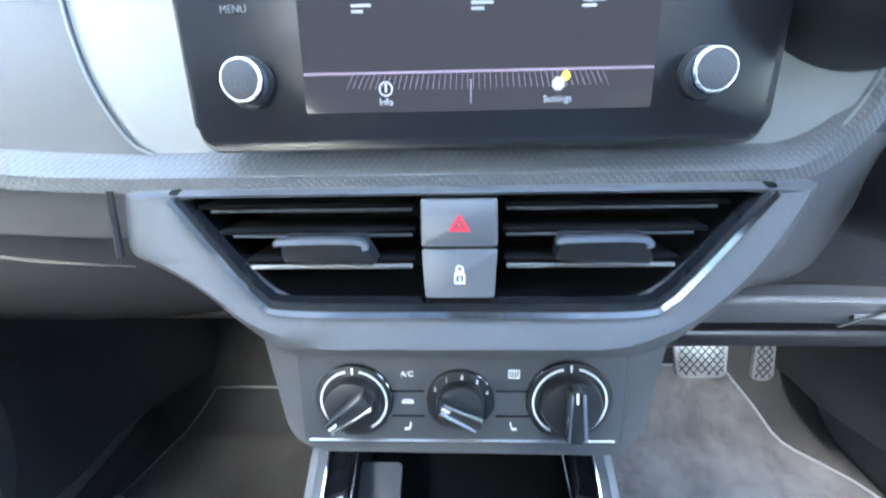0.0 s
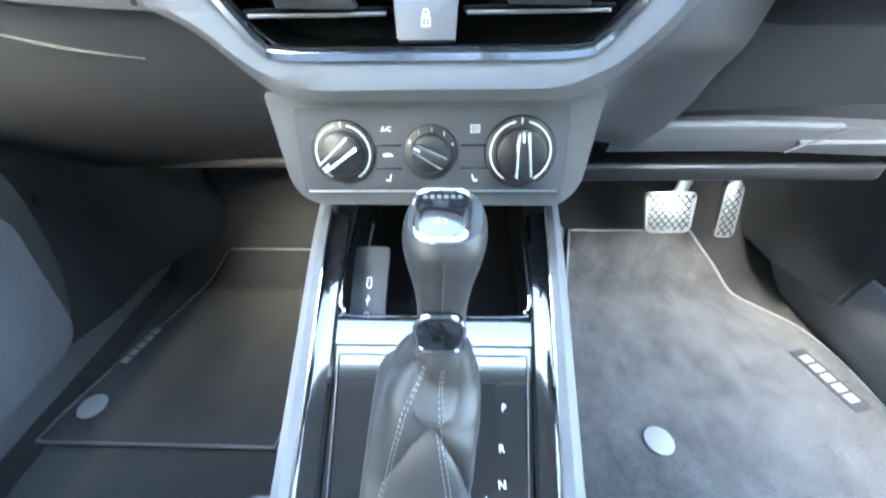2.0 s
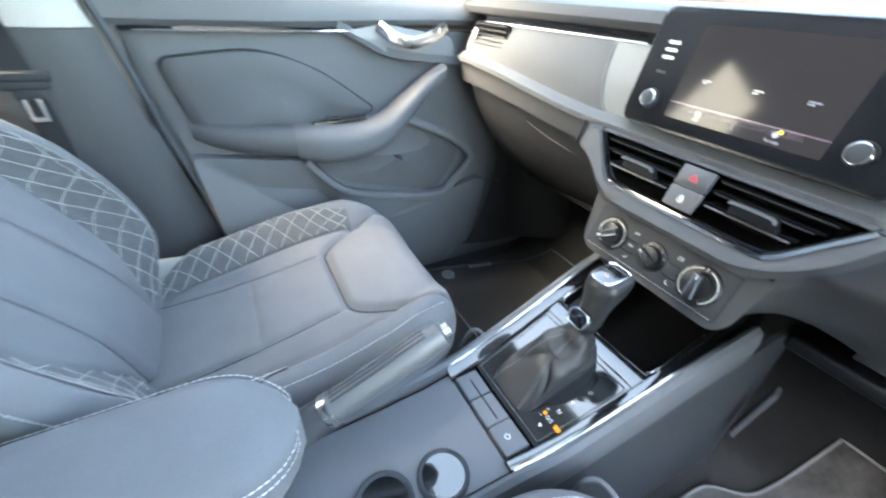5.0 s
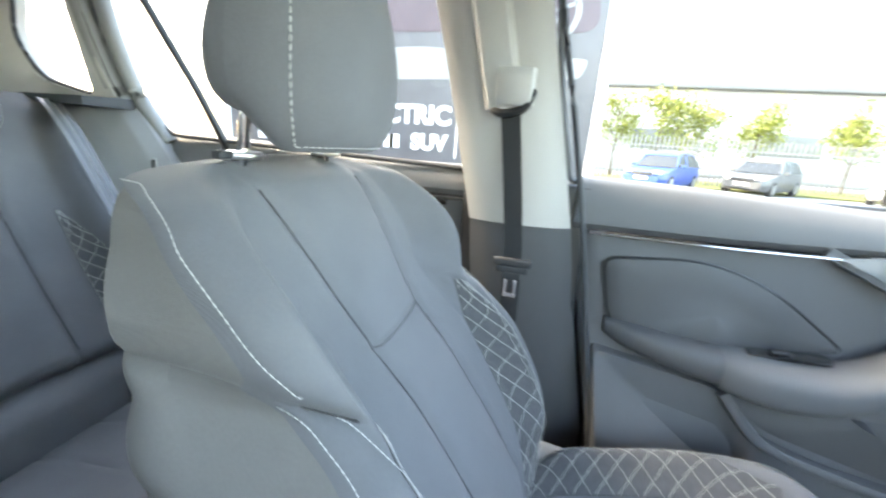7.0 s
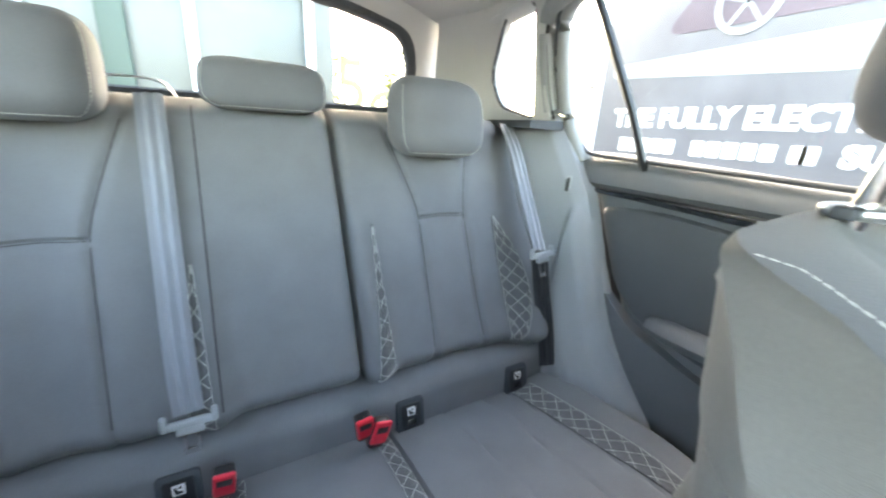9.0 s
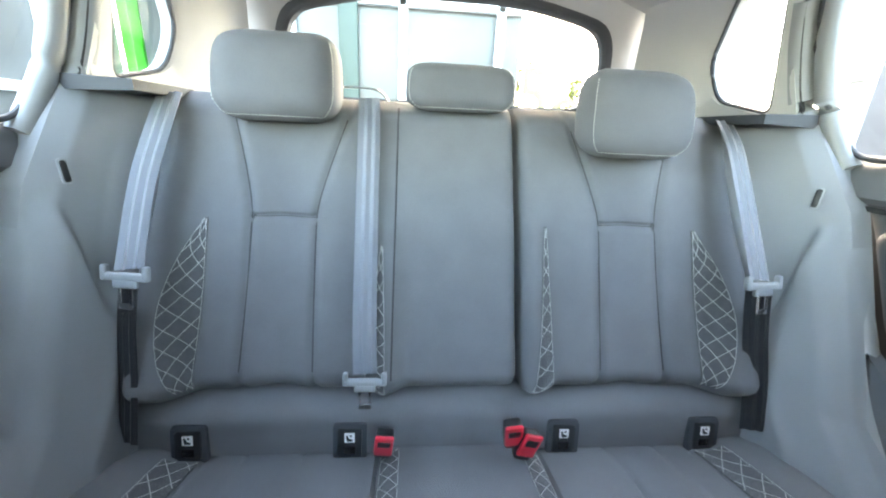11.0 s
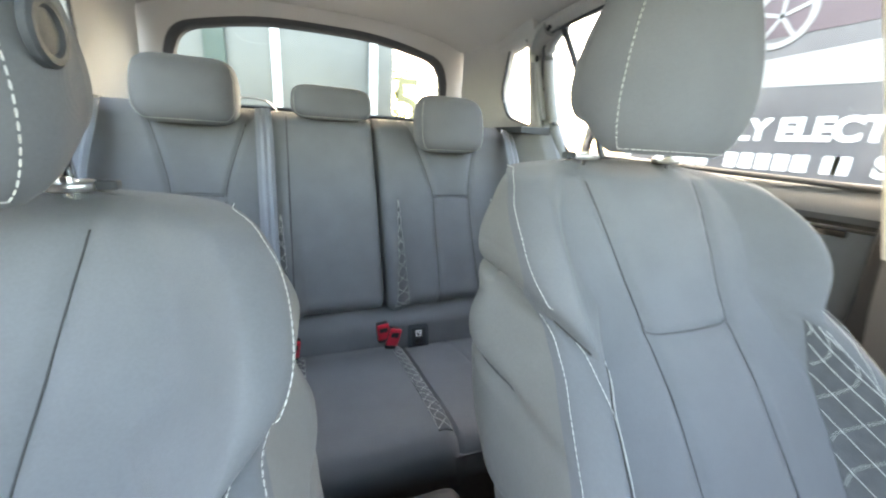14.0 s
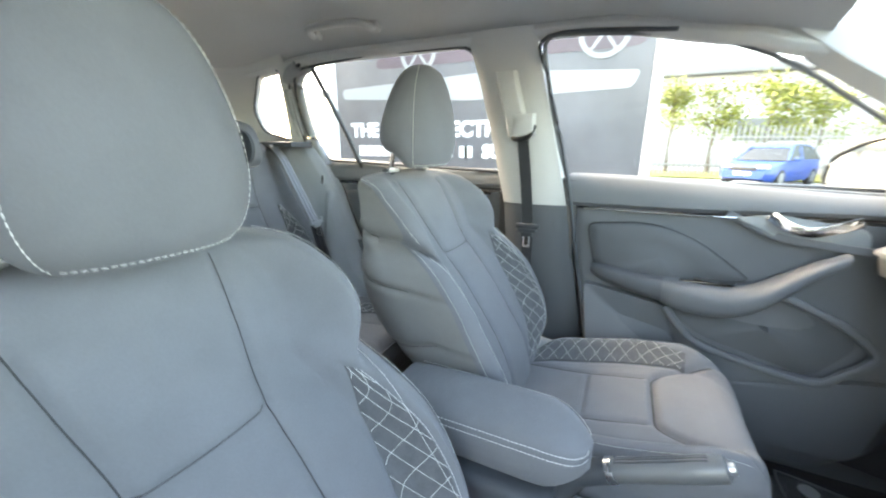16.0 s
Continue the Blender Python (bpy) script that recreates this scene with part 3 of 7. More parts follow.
for s in (-1, 1):
    b_pillar(s)
    # windscreen pillar
    path = curve_points([(s * .645, .45, 1.325), (s * .645, .64, 1.180), (s * .68, .88, 1.03), (s * .735, 1.10, .875), (s * .75, 1.22, .79)], 6)
    single("a_pillar", sweep(path, [(-.06, -.03), (-.065, .0), (-.045, .03), (.03, .04), (.06, .02), (.06, -.03)], up=(-s * .8, 0, .6)), PILLAR,
           "light grey plastic windscreen pillar trim", "pillar", "windscreen pillars")
    # side rail over the doors
    path = [(s * (.625), y, roof_z(.63, y) - .01) for y in span(-1.40, .60, 30)]
    single("roof_rail_trim", tube(path, .028, 10, flat=.8), LINING, "light grey lining over the door openings", "trim", kind="structure")
    # rear quarter with its small window
    xq = lambda y, z: lerp([(.80, .70), (.95, .672), (1.25, .60), (1.34, .56)], z) - .22 * max(0, -1.22 - y)
    root = thing("rear_quarter", "light plastic rear quarter trim with a small fixed window", "pillar trim", "rear quarter trims")
    outer = [(-1.0, .90), (-1.18, .935), (-1.52, .96), (-1.50, 1.1), (-1.42, 1.31), (-1.0, 1.30), (-1.035, 1.1)]
    part("quarter_trim", wall_patch(outer, QUARTER, xq, s), PILLAR, root)
    bm = bmesh.new()
    bm.faces.new([bm.verts.new((s * (xq(*p) + .025), *p)) for p in QUARTER])
    part("quarter_pane", bm, GLASS, root).visible_shadow = False
    bm = tube([(s * (xq(*p) + .004), *p) for p in QUARTER + QUARTER[:1]], .005, 6)
    part("quarter_seal", bm, PLASTIC_DARK, root, "dark rubber window seal")

for s in (-1, 1):
    single("cowl_trim", box(min(s * .69, s * .82), max(s * .69, s * .82), .985, 1.47, .80, .862, .006), PLASTIC_DARK, "dark trim closing the dashboard end", "trim", kind="structure")
single("cowl_trim", box(-.69, .69, 1.345, 1.47, .80, .866, .006), PLASTIC_DARK, "dark trim closing the dashboard under the windscreen", "trim", kind="structure")
# tailgate and rear window
def tail_y(z):
    return -1.62 + .45 * max(0, z - .97) ** 1.0 * 1.15


root = thing("tailgate", "dark framed rear window in a light trimmed tailgate", "tailgate")
rear_glass = rounded([(-.47, 1.0), (.47, 1.0), (.50, 1.1), (.455, 1.215), (.2, 1.262), (-.2, 1.262), (-.455, 1.215), (-.50, 1.1)], [.05, .05, .06, .08, .3, .3, .08, .06], 5)
def tail_patch(o, i, mat, name, n=80, lift=0.0, thick=.03):
    def res(poly, c):
        out = []
        for k in range(n):
            a = 2 * math.pi * (k + .5) / n
            d = Vector((math.cos(a), math.sin(a) * .35)).normalized()
            best = 0
            for j in range(len(poly)):
                p, q = Vector(poly[j]) - c, Vector(poly[(j + 1) % len(poly)]) - c
                e = q - p
                den = d.x * e.y - d.y * e.x
                if abs(den) > 1e-9:
                    t = (p.x * e.y - p.y * e.x) / den
                    w = (p.x * d.y - p.y * d.x) / den
                    if t > 0 and -1e-6 <= w <= 1 + 1e-6:
                        best = max(best, t)
            out.append(c + d * best)
        return out
    c = Vector((0, 1.12))
    a, b = res(o, c), res(i, c)
    P = lambda q, off: (q.x, tail_y(q.y) - off, q.y)
    rings = [[P(q, -lift) for q in a], [P(q, -lift - .006) for q in [u.lerp(w, .7) for u, w in zip(a, b)]], [P(q, -lift) for q in b], [P(q, thick) for q in b], [P(q, thick) for q in a]]
    bm = loft(rings + [rings[0]], cap=False)
    bmesh.ops.remove_doubles(bm, verts=bm.verts, dist=1e-5)
    return part(name, bm, mat, root)
scaled = [(x * 1.065, 1.12 + (z - 1.12) * 1.16) for x, z in rear_glass]
tail_patch(scaled, rear_glass, PLASTIC_DARK, "window_frame")
tail_patch([(-.64, .80), (.64, .80), (.62, 1.1), (.56, 1.33), (-.56, 1.33), (-.62, 1.1)], scaled, LINING, "tailgate_trim")
bm = bmesh.new()
bm.faces.new([bm.verts.new((x, tail_y(z) - .02, z)) for x, z in rear_glass])
part("rear_pane", bm, GLASS_REAR, root).visible_shadow = False
part("wiper_motor_cover", moved(box(-.05, .05, -.02, .02, -.02, .02, .012), pose(0, -1.60, .985)), PLASTIC_DARK, root)

# luggage cover behind the rear seat
root = thing("luggage_cover", "black luggage cover with lifting cords behind the rear seat", "luggage cover")
part("board", box(-.60, .60, -1.60, -1.19, .935, .955, .006), PLASTIC_BLACK, root)
for sx in (.25,):
    part("lifting_cord", tube(curve_points([(sx - .09, -1.20, .965), (sx - .05, -1.3, 1.0), (sx + .05, -1.3, 1.0), (sx + .09, -1.2, .965)], 8), .003, 6), BUCKLE, root)

# closed outer sides of the body below the windows
for s in (-1, 1):
    for y0, y1 in (((-1.65, .10), (.10, 1.5)) if s < 0 else ((-1.65, .10), (1.02, 1.5))):
        single("body_side", box(min(s * .80, s * .84), max(s * .80, s * .84), y0, y1 - .002, -.25, .86, .01), PLASTIC_BLACK, "plain closed outer body side", "body side", kind="structure")
    single("pillar_core", box(min(s * .70, s * .80), max(s * .70, s * .80), -.16, .10, .0, .86, .01), PLASTIC_BLACK, "black metal core behind the door pillar", "pillar core", kind="structure")
single("body_tail", box(-.80, .80, -1.70, -1.65, -.25, .93, .01), PLASTIC_BLACK, "plain closed tail of the body", "body tail", kind="structure")

# windscreen with its black edge
root = thing("windscreen", "clear raked windscreen glass with a black edge", "windscreen")
ws = lambda u, v: Vector((u * (.60 + .14 * v), .57 + .81 * v + .05 * (1 - u * u) * (0 + v), 1.225 - .355 * v + .05 * (1 - u * u) * (1 - .6 * v)))
part("pane", grid(ws, span(-1, 1, 15), span(0, 1, 12)), GLASS, root).visible_shadow = False
part("header_trim", tube([ws(u, -.01) for u in span(-1, 1, 20)], .022, 8, flat=.6), LINING, root)
# sun visors and roof console on the front of the lining
for sx in (-.34, .34):
    single("sun_visor", moved(prism(rect(-.19, .19, -.075, .075, .03), .018, None, .006), pose(sx, .47, roof_z(sx, .47) - .026, -17, 0, 0)), LINING,
           "light grey folded-up sun visor on the roof lining", "sun visor", "sun visors")

# grab handle over the rear door
root = thing("grab_handle", "light grey folding grab handle on the roof lining", "grab handle")
gx = -.52
rz = lambda x, y, d: (x, y, roof_z(x, y) - d)
path = curve_points([rz(gx - .004, -.768, .006), rz(gx + .018, -.768, .020), rz(gx + .048, -.752, .022), rz(gx + .058, -.715, .021), rz(gx + .058, -.60, .021), rz(gx + .048, -.548, .022), rz(gx + .018, -.532, .020), rz(gx - .004, -.532, .006)], 6)
part("grip", tube(path, .0145, 12, flat=.75), PILLAR, root)
for y in (-.768, -.532):
    part("mount", moved(box(-.018, .018, -.018, .018, -.020, .012, .008), pose(gx - .004, y, roof_z(gx, y) - .002, 0, -18, 0)), PILLAR, root)
# front grab points and lamp in the lining
for x, y in ((-.42, .13), (-.50, .02)):
    single("lining_hook", moved(box(-.02, .02, -.008, .008, -.014, .004, .005), pose(x, y, roof_z(x, y))), PILLAR, "small light plastic hook on the roof lining", "hook", "lining hooks")
for x, y in ((-.10, -1.18), (.16, -1.12)):
    single("lining_clip", moved(cyl(.008, .004, 16, .001), pose(x, y, roof_z(x, y) - .004)), PILLAR, "small round plastic clip in the roof lining", "clip", "lining clips")

# outside mirror on the passenger's door
root = thing("door_mirror", "silver outside mirror on the front door", "mirror")
MIRROR_EDGE = rounded([(-.128, -.062), (-.122, .012), (-.03, .066), (.055, .078), (.105, .066), (.070, -.078), (-.095, -.080)], [.02, .03, .05, .03, .03, .03, .03], 5)
rings = []
for t in span(0, 1, 12):
    k = .96 * soft([(0, 1), (.3, 1), (.7, .85), (.9, .6), (1, .3)], t)
    rings.append([(-.955 + px * k, .80 + .16 * t, .915 + pz * k) for px, pz in MIRROR_EDGE])
SILVER = material("silver_paint", (.42, .43, .44), .3, metal=.5, var=.05, bump=0, coat=.6)
turn_m = Matrix.Translation((-.93, .86, 0)) @ pose(0, 0, 0, 0, 0, 30) @ Matrix.Translation((.955, -.80, 0))
part("housing", moved(loft(rings), turn_m), SILVER, root, "silver housing")
rim = [(-.955 + px, .797, .915 + pz) for px, pz in MIRROR_EDGE + MIRROR_EDGE[:1]]
part("rim", moved(tube(rim, .007, 6), turn_m), PLASTIC_BLACK, root, "black rim")
mg = bmesh.new()
mg.faces.new([mg.verts.new((p[0], .795, p[2])) for p in rim[:-1]])
part("mirror_glass", moved(mg, turn_m), MIRROR, root, "clear mirror glass")
part("mirror_foot", tube([(-.86, .88, .87), (-.80, .92, .87), (-.74, .93, .87)], [.03, .025, .03], 10), PLASTIC_BLACK, root)

# ---- doors ----
def front_door(s):
    root = thing("door_1" if s < 0 else "door_2", "grey front door panel with padded insert and long armrest", "door", "doors", "structure")
    f = at_side(s)
    def panel_x(y, z):
        x = .705
        x -= .055 * sm(.60, .36, z) * sm(.02, .2, y)          # lower half comes inwards
        x += .012 * sm(.79, .87, z)
        return x
    top = lambda y: .875 - .03 * sm(.1, .9, y)
    rear = lambda z: lerp([(.0, .20), (.32, .165), (.56, .115), (.775, .075), (.9, .06)], z)
    def body(u, v):
        z = .10 + v * (.775 - .10)
        y0 = rear(z)
        y1 = soft([(.10, .84), (.16, .905), (.26, .95), (.42, .975), (.9, .98)], z)
        y = y0 + u * (y1 - y0)
        edge = .02 * (1 - sm(0, .03, u))
        edge += .035 * sm(.88, 1, u) ** 2
        return Vector((s * (panel_x(y, z) + edge), y, z))
    part("door_panel", shell(body, span(0, 1, 40), span(0, 1, 40), (s * .06, 0, 0)), TRIM, root, "grey moulded panel")
    # padded top roll along the window
    rings = []
    for y in span(.068, .95, 24):
        t = top(y)
        b = .778 + .012 * sm(.3, .8, y)
        x = .735
        rings.append([(s * (x + .03), y, b), (s * (x - .035), y, b), (s * (x - .048), y, b + .012), (s * (x - .046), y, (b + t) / 2), (s * (x - .03), y, t - .012), (s * (x - .012), y, t - .001), (s * (x + .03), y, t)])
    part("top_roll", loft(rings), TRIM, root, "soft padded top roll")
    # thin bright strip under the top roll
    path = [(s * .690, y, .775 + .008 * sm(.3, .8, y)) for y in span(.10, .66, 16)]
    part("trim_strip", sweep(path, [(-.003, -.004), (.003, -.004), (.003, .004), (-.003, .004)], up=(0, 0, 1)), PIANO, root, "gloss black trim strip")
    path = [(s * .686, y, .772 + .008 * sm(.3, .8, y)) for y in span(.12, .66, 16)]
    part("bright_line", tube(path, .0018, 6), CHROME, root, "thin chrome line")
    # padded insert
    ins = rounded([(.135, .725), (.32, .742), (.44, .70), (.575, .60), (.47, .575), (.38, .53), (.20, .555), (.165, .60)], [.03, .06, .06, .02, .05, .05, .04, .03], 6)
    c = Vector((.35, .64))
    rings = []
    for k, lift in ((1.03, -.008), (1.0, .004), (.97, .009), (.85, .013), (.5, .016), (.05, .016)):
        rings.append([(s * (panel_x(p[0], p[1]) - lift), c.x + (p[0] - c.x) * k, c.y + (p[1] - c.y) * k) for p in ins])
    part("padded_insert", loft(rings), INSERT, root, "dark padded cloth insert")
    part("insert_seam", tube([(s * (panel_x(*p) - .0055), *p) for p in ins + ins[:1]], .0028, 6), PLASTIC_BLACK, root, "dark seam round the insert")
    # armrest that sweeps up into the pull handle
    path = curve_points([(s * .665, .36, .552), (s * .650, .42, .548), (s * .642, .50, .548), (s * .640, .57, .568), (s * .645, .63, .612), (s * .652, .69, .660), (s * .660, .745, .692)], 6)
    wide = [.044, .052, .050, .046, .038, .028, .021]
    rings = []
    for i, p in enumerate(path):
        w = soft(list(enumerate(wide)), i / 6)
        ring_ = []
        for q in range(28):
            a = 2 * math.pi * q / 28
            c_, z_ = math.cos(a), math.sin(a)
            ring_.append(Vector((p.x - s * w * (1.0 if c_ > 0 else 1.1) * math.copysign(abs(c_) ** .75, c_), p.y, p.z + w * (.76 if z_ > 0 else .86) * math.copysign(abs(z_) ** .75, z_))))
        rings.append(ring_)
    part("armrest", loft(rings), TRIM, root, "lighter grey sweeping armrest")
    # elbow pad that the armrest grows out of
    rings = []
    for y, z, x, w in ((.375, .552, .664, .0425), (.345, .553, .668, .043), (.31, .556, .674, .042), (.27, .560, .682, .040), (.23, .566, .692, .037), (.19, .574, .703, .032), (.16, .582, .712, .022)):
        rings.append([Vector((s * x - s * w * math.copysign(abs(math.cos(a)) ** .75, math.cos(a)), y, z + w * .78 * math.copysign(abs(math.sin(a)) ** .75, math.sin(a)))) for a in [2 * math.pi * q / 28 for q in range(28)]])
    part("elbow_pad", loft(rings), INSERT, root, "dark padded elbow rest behind the armrest")
    part("switch_plate", moved(prism(rounded([(-.07, -.012), (.06, -.018), (.07, .016), (-.06, .018)], .01), .006, None, .002), facing((s * .662, .47, .588), (0, -s, .06), (s, 0, .0))), PIANO, root, "gloss black window switch plate")
    part("window_switch", moved(box(-.016, .016, -.006, .006, 0, .008, .003), facing((s * .660, .455, .593), (0, -s, .06), (s, 0, .0))), PLASTIC_BLACK, root)
    # release handle in its recess
    rec = rounded([(.50, .775), (.56, .755), (.62, .722), (.79, .712), (.78, .765), (.60, .79)], .02, 5)
    part("handle_bezel", moved(prism([(-s * y, z) for y, z in rec], .012, None, .004), facing((s * .692, 0, 0), (0, -s, 0), (0, 0, 1))), DECOR, root, "silver recess plate")
    path = curve_points([(s * .672, .58, .788), (s * .660, .615, .765), (s * .656, .66, .755), (s * .658, .71, .77), (s * .668, .752, .787)], 6)
    part("release_handle", sweep(path, [(-.004, -.012), (.004, -.012), (.006, 0), (.004, .012), (-.004, .012)], up=(0, 0, 1)), CHROME, root, "chrome release handle")
    # map pocket in the lower half
    low = rounded([(.19, .14), (.86, .155), (.905, .40), (.735, .368), (.56, .39), (.455, .425), (.375, .505), (.14, .538), (.17, .34)], [.02, .05, .05, .04, .05, .03, .02, .02, .03], 5)
    rings = []
    c = Vector((.45, .30))
    for k, lift in ((1.0, -.02), (1.0, .020), (.985, .027), (.8, .03), (.05, .03)):
        rings.append([(s * (panel_x(p[0], p[1]) - lift), c.x + (p[0] - c.x) * k, c.y + (p[1] - c.y) * k) for p in low])
    part("lower_panel", loft(rings), TRIM, root, "grey plastic lower panel")
    rim3 = curve_points([(s * .640, .375, .508), (s * .632, .452, .424), (s * .622, .56, .392), (s * .616, .72, .368), (s * .617, .775, .402), (s * .620, .828, .466), (s * .628, .775, .522), (s * .638, .70, .558), (s * .655, .62, .590)], 6)
    part("pocket_rim", sweep(rim3, [(-.011, -.006), (-.009, .005), (-.004, .008), (.004, .008), (.009, .005), (.011, -.006)], up=(-s, 0, .15)), TRIM, root, "grey rim of the map pocket")
    # no hollow here: a darker patch on the panel gives the pocket's shade
    dark = rounded([(.37, .50), (.47, .43), (.73, .37), (.82, .47), (.77, .525), (.62, .59), (.5, .53)], .03, 5)
    c = Vector((.62, .48))
    part("pocket_shade", loft([[(s * (panel_x(*p) - lift), c.x + (p[0] - c.x) * k, c.y + (p[1] - c.y) * k) for p in dark] for k, lift in ((1.02, -.01), (1.0, .003), (.9, .004), (.05, .004))]), INSERT, root, "dark patch for the shade inside the map pocket")
    path = curve_points([(s * .692, .49, .786), (s * .690, .55, .758), (s * .686, .60, .735), (s * .684, .68, .722), (s * .682, .86, .708)], 6)
    part("recess_band", sweep(path, [(-.011, -.006), (-.009, .006), (.009, .006), (.011, -.006)], up=(-s, 0, 0)), TRIM, root, "light grey band sweeping under the handle")
    # glass and its black frame
    pane("door_glass", FRONT_WIN, s, GLASS, root)
    part("window_frame", tube([f(p) for p in FRONT_WIN + FRONT_WIN[:1]], .0065, 8), PLASTIC, root, "grey window seal")
    tri = [(.812, .846), (1.03, .84), (.818, .985)]
    part("mirror_triangle", moved(prism([(-s * y, z) for y, z in tri], .03, None, .004), facing((s * .715, 0, 0), (0, -s, 0), (0, 0, 1))), PLASTIC_DARK, root)
    seal = curve_points([(s * .66, .19, .05), (s * .668, .175, .32), (s * .668, .125, .56), (s * .667, .085, .775), (s * .655, .04, .97), (s * .625, -.005, 1.14), (s * .60, -.01, 1.25), (s * .60, .3, 1.235)], 6)
    part("door_seal", tube(seal, .0055, 8), PLASTIC_DARK, root, "black rubber door seal")
    return root


def rear_door(s):
    root = thing("door_3" if s < 0 else "door_4", "grey rear door panel with dark padded insert", "door", "doors", "structure")
    f = at_side(s)
    fr = lambda z: lerp([(0, -.05), (.32, -.11), (.775, -.15), (.9, -.16)], z)
    re = lambda z: lerp([(.0, -.50), (.30, -.62), (.45, -.735), (.60, -.80), (.80, -.90), (.9, -.935)], z)
    def body(u, v):
        z = .10 + v * (.80 - .10)
        y = fr(z) + u * (re(z) - fr(z))
        x = .742 - .03 * sm(.55, .35, z) + .02 * (1 - sm(0, .04, u)) + .02 * sm(.96, 1, u)
        return Vector((s * x, y, z))
    part("door_panel", shell(body, span(0, 1, 30), span(0, 1, 30), (s * .05, 0, 0)), TRIM, root, "grey moulded panel")
    rings = []
    for y in span(-.15, -.925, 20):
        t = .878 + .022 * sm(-.3, -.9, y)
        b = .815
        x = .758
        rings.append([(s * (x + .03), y, b), (s * (x - .03), y, b), (s * (x - .044), y, b + .012), (s * (x - .042), y, (b + t) / 2), (s * (x - .028), y, t - .012), (s * (x - .012), y, t), (s * (x + .03), y, t)])
    part("top_roll", loft(rings), TRIM, root, "soft padded top roll")
    path = [(s * .728, y, .808 - .012 * sm(-.9, -.4, y)) for y in span(-.89, -.2, 12)]
    part("trim_strip", sweep(path, [(-.004, -.005), (.004, -.005), (.004, .005), (-.004, .005)]), PIANO, root, "gloss black trim strip")
    ins = rounded([(-.24, .73), (-.55, .775), (-.72, .785), (-.862, .768), (-.785, .59), (-.72, .525), (-.58, .49), (-.25, .47)], [.03, .1, .1, .03, .04, .05, .04, .04], 6)
    c = Vector((-.5, .66))
    rings = []
    for k, lift in ((1.02, -.006), (1.0, .004), (.96, .010), (.8, .014), (.05, .014)):
        rings.append([(s * (.738 - lift), c.x + (p[0] - c.x) * k, c.y + (p[1] - c.y) * k) for p in ins])
    part("padded_insert", loft(rings), INSERT, root, "dark padded insert")
    path = curve_points([(s * .735, -.66, .53), (s * .70, -.58, .545), (s * .69, -.45, .56), (s * .695, -.3, .60), (s * .72, -.24, .63)], 6)
    part("armrest", tube(path, .032, 10, flat=.8), TRIM, root, "grey armrest")
    pocket = rounded([(-.792, .572), (-.71, .508), (-.57, .470), (-.22, .42), (-.2, .2), (-.60, .2), (-.73, .42)], [.01, .04, .04, .03, .03, .03, .03], 4)
    part("pocket_panel", moved(prism([(-s * y, z) for y, z in pocket], .03, None, .01), facing((s * .735, 0, 0), (0, -s, 0), (0, 0, 1))), TRIM, root, "grey lower panel with a pocket")
    pane("door_glass", REAR_WIN, s, GLASS, root)
    part("window_frame", tube([f(p) for p in REAR_WIN + REAR_WIN[:1]], .0055, 8), PLASTIC_DARK, root, "black window frame")
    part("divider_bar", tube([f((-.765, .87)) , f((-.80, 1.0)), f((-.885, 1.235))], .014, 8, flat=.7), PLASTIC_BLACK, root, "black window divider bar")
    edge = curve_points([(s * .70, -.60, .25), (s * .705, -.74, .45), (s * .705, -.81, .60), (s * .70, -.91, .81), (s * .69, -.975, .90), (s * .665, -1.02, 1.02), (s * .62, -1.015, 1.20), (s * .60, -.93, 1.25)], 6)
    part("inner_frame", tube([p + Vector((s * .030, .026, 0)) for p in edge if p.z > .865], .020, 12), SILVER_FRAME, root, "silver window frame")
    part("painted_frame", tube([p + Vector((s * .014, -.014, 0)) for p in edge], .026, 12), SILVER_FRAME, root, "silver painted door frame edge")
    part("door_seal", tube(edge, .006, 8), RUBBER, root, "black rubber door seal")
    return root


for s in (-1, 1):
    rear_door(s)
front_door(-1)
# the driver's door stands wide open
driver_door = front_door(1)
hinge = Matrix.Translation((.76, 1.0, 0))
driver_door.matrix_world = hinge @ pose(0, 0, 0, 0, 0, 66) @ hinge.inverted()
driver_door["label"] = "grey front door swung wide open beside the driver's seat"

# ---- front seats ----
# Local axes: x across from the seat's middle, y to the front, z up from the floor.
def back_axis(v):
    """The middle of the backrest's face at a height v from 0 to 1."""
    return soft([(0, .045), (.2, .01), (.5, -.10), (.62, -.157), (.8, -.228), (1, -.298)], v), lerp([(0, .34), (.86, .832), (.94, .872), (1, .890)], v)


def back_half(v):
    return soft([(0, .180), (.10, .206), (.175, .230), (.245, .248), (.35, .260), (.47, .260), (.56, .250), (.62, .239), (.66, .229), (.69, .225), (.73, .238), (.77, .248), (.82, .249), (.86, .245), (.91, .233), (.95, .217), (.975, .202), (.99, .185), (1, .160)], v)


def seam_x(v):
    return soft([(0, .082), (.3, .074), (.62, .074), (.77, .088), (.9, .10), (1, .105)], v)


def groove(d, w, depth):
    return -depth * math.exp(-(d / w) ** 2)


def net_in(v):
    """Inner and, with .058 more, outer edge of the net panel at a height."""
    h = back_half(v)
    return h - lerp([(0, .092), (.35, .098), (.52, .082), (.66, .054)], v)


def net_out(v):
    return back_half(v) - lerp([(0, .040), (.5, .043), (.66, .050)], v)


def swept(v):
    """How far the top corners are drawn back."""
    return .006 * sm(.78, .97, v)


